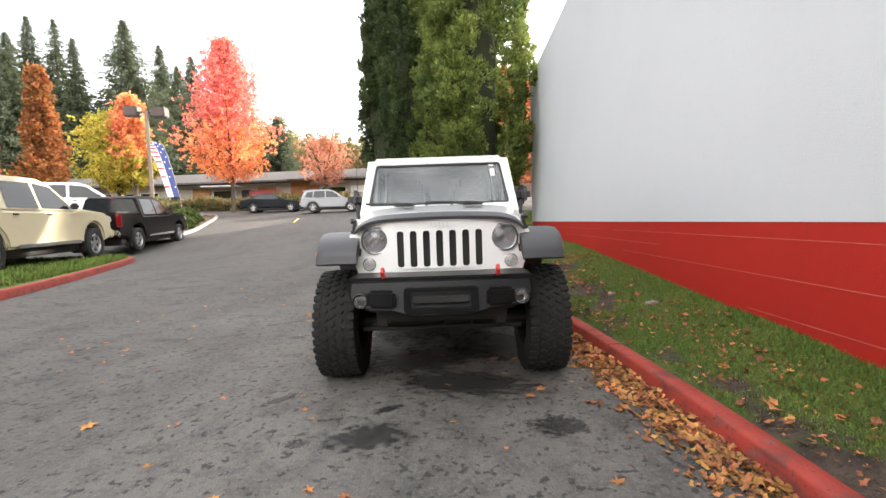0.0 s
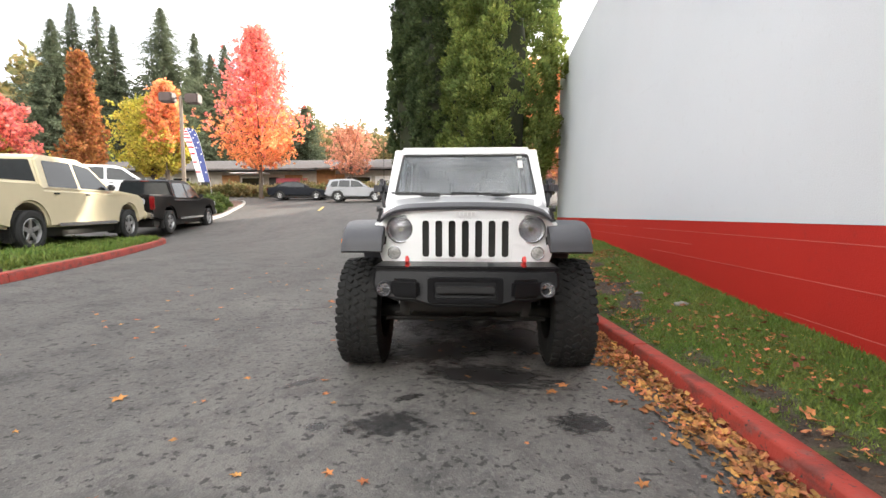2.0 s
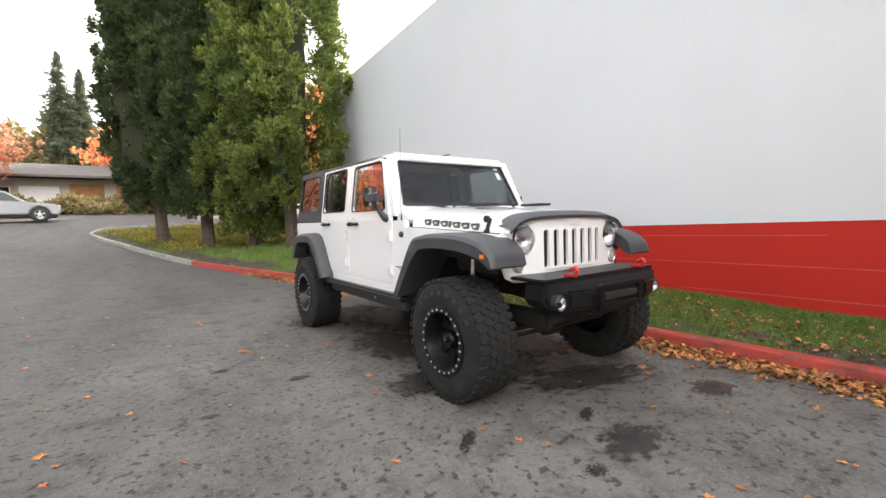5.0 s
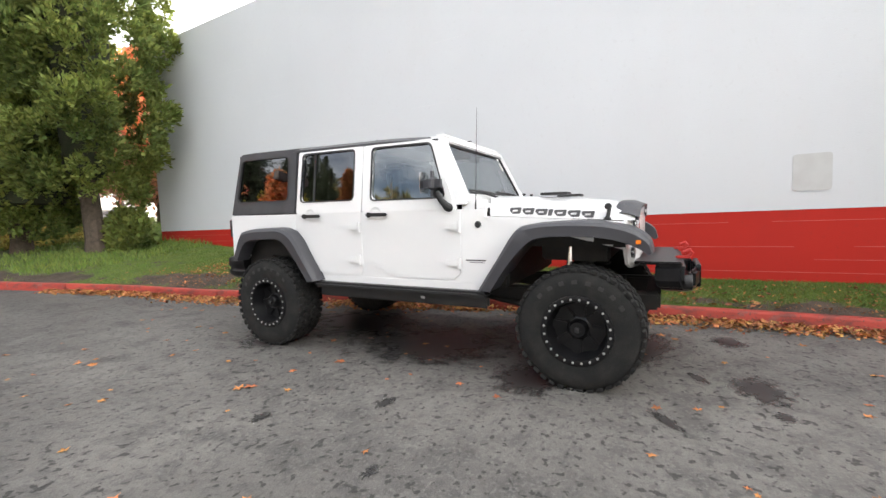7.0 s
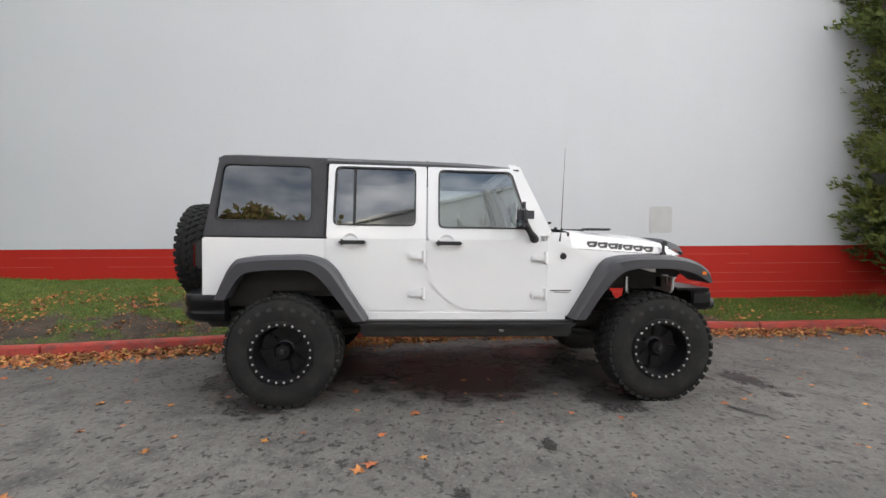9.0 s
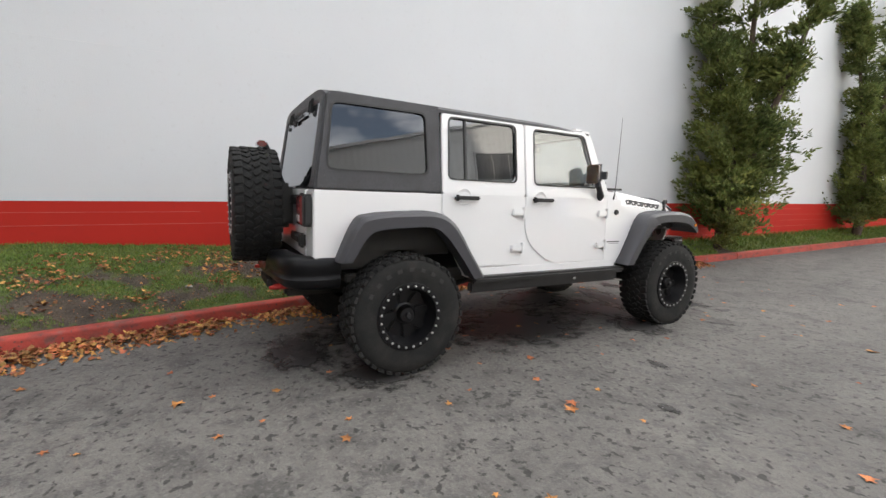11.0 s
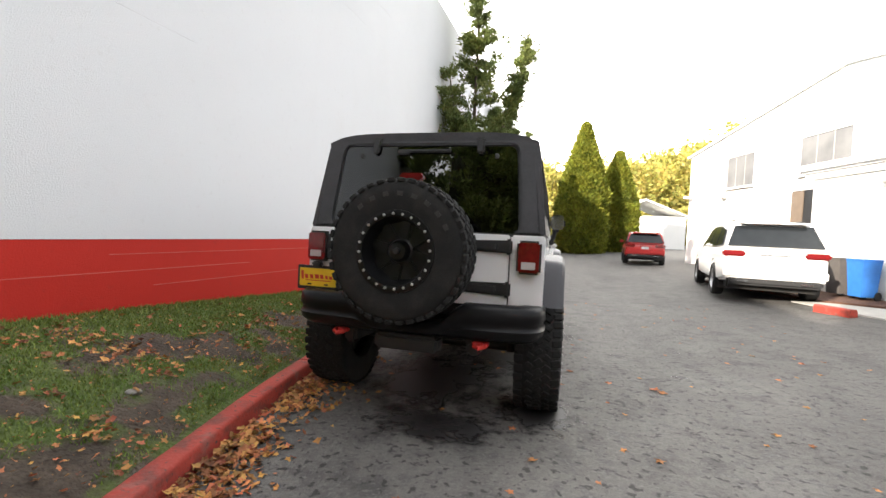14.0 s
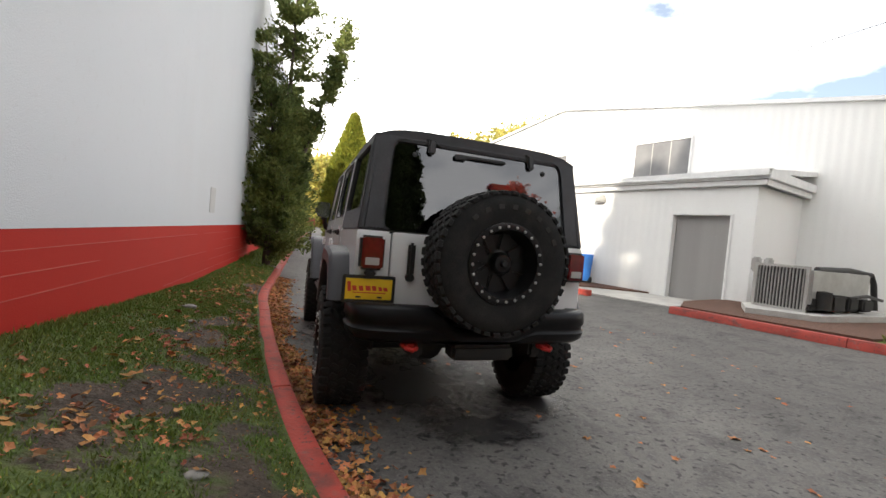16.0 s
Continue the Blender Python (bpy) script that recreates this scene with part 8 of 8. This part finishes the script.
def build_low_building():
    """Long single-storey shop row with a brown shingle roof."""
    root = tagged(holder("shop_row", pose(0, 0, 0)), "long low shop row with brown shingle roof and timber fronts", "building")
    yw = 42.0
    m_roof = material("brown_shingles", (0.115, 0.105, 0.10), 0.9, color2=(0.085, 0.075, 0.07), scale=3, bump=0.6, bump_scale=8, fine=0.2)
    m_wall = material("cream_board", (0.45, 0.42, 0.36), 0.8, color2=(0.36, 0.33, 0.28), scale=2)
    m_wood = material("orange_brown_timber", (0.36, 0.17, 0.06), 0.7, color2=(0.25, 0.11, 0.04), scale=3)
    m_pink = material("pink_shopfront", (0.55, 0.10, 0.14), 0.5)
    for x0, x1, zb in ((-70, -34, 3.1), (-34, -15.5, 3.1), (-15, 10, 3.15)):
        zr = zb + 2.75
        part("wall", box(((x0 + x1) / 2, yw + 3, zb + 1.3), (x1 - x0, 5.6, 3.0), 0), m_wall, root)
        part("roof", prism([(yw - 1.6, zr), (yw + 3, zr + 1.35), (yw + 7.5, zr), (yw + 7.5, zr + 0.15), (yw + 3, zr + 1.55), (yw - 1.6, zr + 0.17)], "x", x0 - 0.6, x1 + 0.3), m_roof, root)
        k = 0
        x = x0 + 0.6
        rnd = random.Random(int(x0) + 100)
        while x < x1 - 2.2:
            w = rnd.uniform(1.2, 2.6)
            c = rnd.random()
            if c < 0.45:
                ww = part("shop_window", box((x + w / 2, yw + 0.17, zb + 1.35), (w, 0.06, 1.5), 0), M_CARGLASS, root)
                part("frame", ring([(x - 0.06, zb + 0.54), (x + w + 0.06, zb + 0.54), (x + w + 0.06, zb + 2.16), (x - 0.06, zb + 2.16)], [(x, zb + 0.6), (x + w, zb + 0.6), (x + w, zb + 2.1), (x, zb + 2.1)], "y", yw + 0.1, yw + 0.2), M_TRIM, ww)
            elif c < 0.7:
                part("timber_panel", box((x + w / 2, yw + 0.15, zb + 1.2), (w, 0.1, 2.4), 0.01), m_wood, root)
            elif c < 0.85:
                part("shop_door", box((x + w / 2, yw + 0.16, zb + 1.1), (1.0, 0.08, 2.1), 0.01), M_BLACK, root)
            else:
                part("white_panel", box((x + w / 2, yw + 0.15, zb + 1.25), (w, 0.1, 1.9), 0.01), M_TRIM, root)
            x += w + rnd.uniform(0.2, 0.9)
    part("pink_front", box((-18.6, yw + 0.1, 4.3), (3.4, 0.12, 1.7), 0.02), m_pink, root, "pink shop window display")
    part("chimney_block", box((-14.9, yw + 1.5, 4.6), (2.0, 3.0, 3.4), 0.02), m_wood, root)
    part("awning", box((-22.5, yw - 1.2, 5.55), (3.6, 1.4, 0.10), 0.02), M_TRIM, root, "pale metal awning")


build_low_building()


def build_lamp_post():
    x, y = -12.9, 15.8
    z = road_z(x, y)
    root = tagged(holder("lamp_post", pose(x, y, z)), "brown lot lamp post with two box heads", "street lamp")
    part("pole", tube([(0, 0, -0.2), (0, 0, 5.75)], [0.09, 0.075], 12), material("brown_pole", (0.20, 0.15, 0.11), 0.6), root, smooth=True)
    for s in (-1, 1):
        h = part("lamp_head", box((s * 0.50, 0.15 * s, 5.67), (0.62, 0.40, 0.42), 0.04), material("bronze_lamp_box", (0.07, 0.045, 0.04), 0.6), root, smooth=True)
        part("lens", box((s * 0.50, 0.15 * s, 5.49), (0.44, 0.30, 0.02), 0.005), M_CLEAR, h)
    part("arm", tube([(-0.5, -0.15, 5.67), (0.5, 0.15, 5.67)], 0.03, 8), M_BLACK, root)


build_lamp_post()


def build_feather_flag():
    x, y = -15.9, 21.9
    z = road_z(x, y) + 0.75
    root = tagged(holder("feather_flag", pose(x, y, z, 0, 0, 25)), "tall feather banner in blue with white stars and red stripes", "flag")
    pole = [(0.55, 0, -0.1), (0.45, 0, 1.0), (0.15, 0, 2.6), (-0.05, 0, 3.5), (-0.22, 0, 4.0), (-0.42, 0, 4.15)]
    part("pole", tube(pole, 0.015, 6), M_CHROME, root, smooth=True)
    m_blue, m_red2, m_white2 = material("flag_blue", (0.06, 0.08, 0.25), 0.7), material("flag_red", (0.62, 0.04, 0.05), 0.7), material("flag_white", (0.78, 0.78, 0.8), 0.7)
    right = spline(pole[1:], 24)
    n = len(right)
    bm = bmesh.new()
    bm2 = bmesh.new()
    for k in range(n):
        t = k / (n - 1)
        wd = 0.92 * (1 - 0.35 * (1 - t)) * (1 - max(0, t - 0.78) / 0.22) ** 0.5
        p = right[k]
        wave = 0.05 * math.sin(t * 9)
        for b, o0, o1 in ((bm, 0.0, 0.50), (bm2, 0.50, 1.0)):
            b.verts.new((p.x - wd * o0, p.y + wave * o0, p.z))
            b.verts.new((p.x - wd * o1, p.y + wave * o1, p.z))
    for b in (bm, bm2):
        b.verts.ensure_lookup_table()
        for k in range(n - 1):
            b.faces.new([b.verts[i] for i in (2 * k, 2 * k + 1, 2 * k + 3, 2 * k + 2)])
    part("field", bm, m_blue, root)
    st = part("striped_edge", bm2, m_white2, root)
    for k in range(2, n - 3, 2):
        t = k / (n - 1)
        wd = 0.92 * (1 - 0.35 * (1 - t)) * (1 - max(0, t - 0.78) / 0.22) ** 0.5
        p = right[k]
        wave = 0.05 * math.sin(t * 9)
        part("red_stripe", box((p.x - wd * 0.76, p.y + wave * 0.8 - 0.004, p.z), (wd * 0.44, 0.008, 0.09), 0.002), m_red2, st)
        part("white_star", box((p.x - wd * (0.14 if k % 4 else 0.36), p.y + wave * 0.3 - 0.004, p.z), (0.075, 0.008, 0.075), 0.002, 2, Matrix.Rotation(radians(45), 3, "Y")), m_white2, root)


build_feather_flag()

# a thin cable over the service yard
cable = part("overhead_cable", tube([(-14, -22, 8.4), (-12, -6, 7.6), (-13.5, 8, 8.0)], 0.012, 5), M_BLACK)
tagged(cable, "thin black overhead cable", "cable")

# ---- vehicles in place ----
pickup(stand(-10.8, 6.95, 193, 0.44, -1.0) @ Matrix.Diagonal((1.08, 1.08, 1.13, 1)), P_TAN, "tan crew-cab pickup parked on the grass island")
pickup(stand(-12.4, 13.7, 192, 0.62, -2.2) @ Matrix.Diagonal((1.04, 1.04, 1.04, 1)), P_BLACK, "black crew-cab pickup with chrome bumper parked in the lot", True)
build_pad("upper_lot", [(-20.5, 12.6), (-14.9, 14.9), (-13.9, 17.1), (-18.5, 17.2), (-23, 15.6)], 0.72, M_ASPHALT, "raised asphalt lot behind the trucks", "asphalt")
pickup(stand(-16.5, 16.0, 125, road_z(-16.5, 16.0) + 0.72), P_WHITE2, "white pickup parked behind the other trucks")
suv(stand(-18.9, 21.0, 150), P_WHITE2, "white car parked behind the black pickup", 4.5, 1.8, 1.55)
suv(stand(-5.62, -6.55, -9), P_WHITE2, "white sport utility car parked by the service building")
suv(stand(-4.9, -17.3, -6), P_RED, "red hatchback parked along the drive", 4.1, 1.76, 1.55)
sedan(stand(-13.4, 31.0, 97), P_DARK, "dark blue sedan on the cross street")
suv(stand(-8.2, 28.9, 97), P_SILVER, "silver sport utility car on the cross street", 4.5, 1.82, 1.68, "vehicles on the cross street")
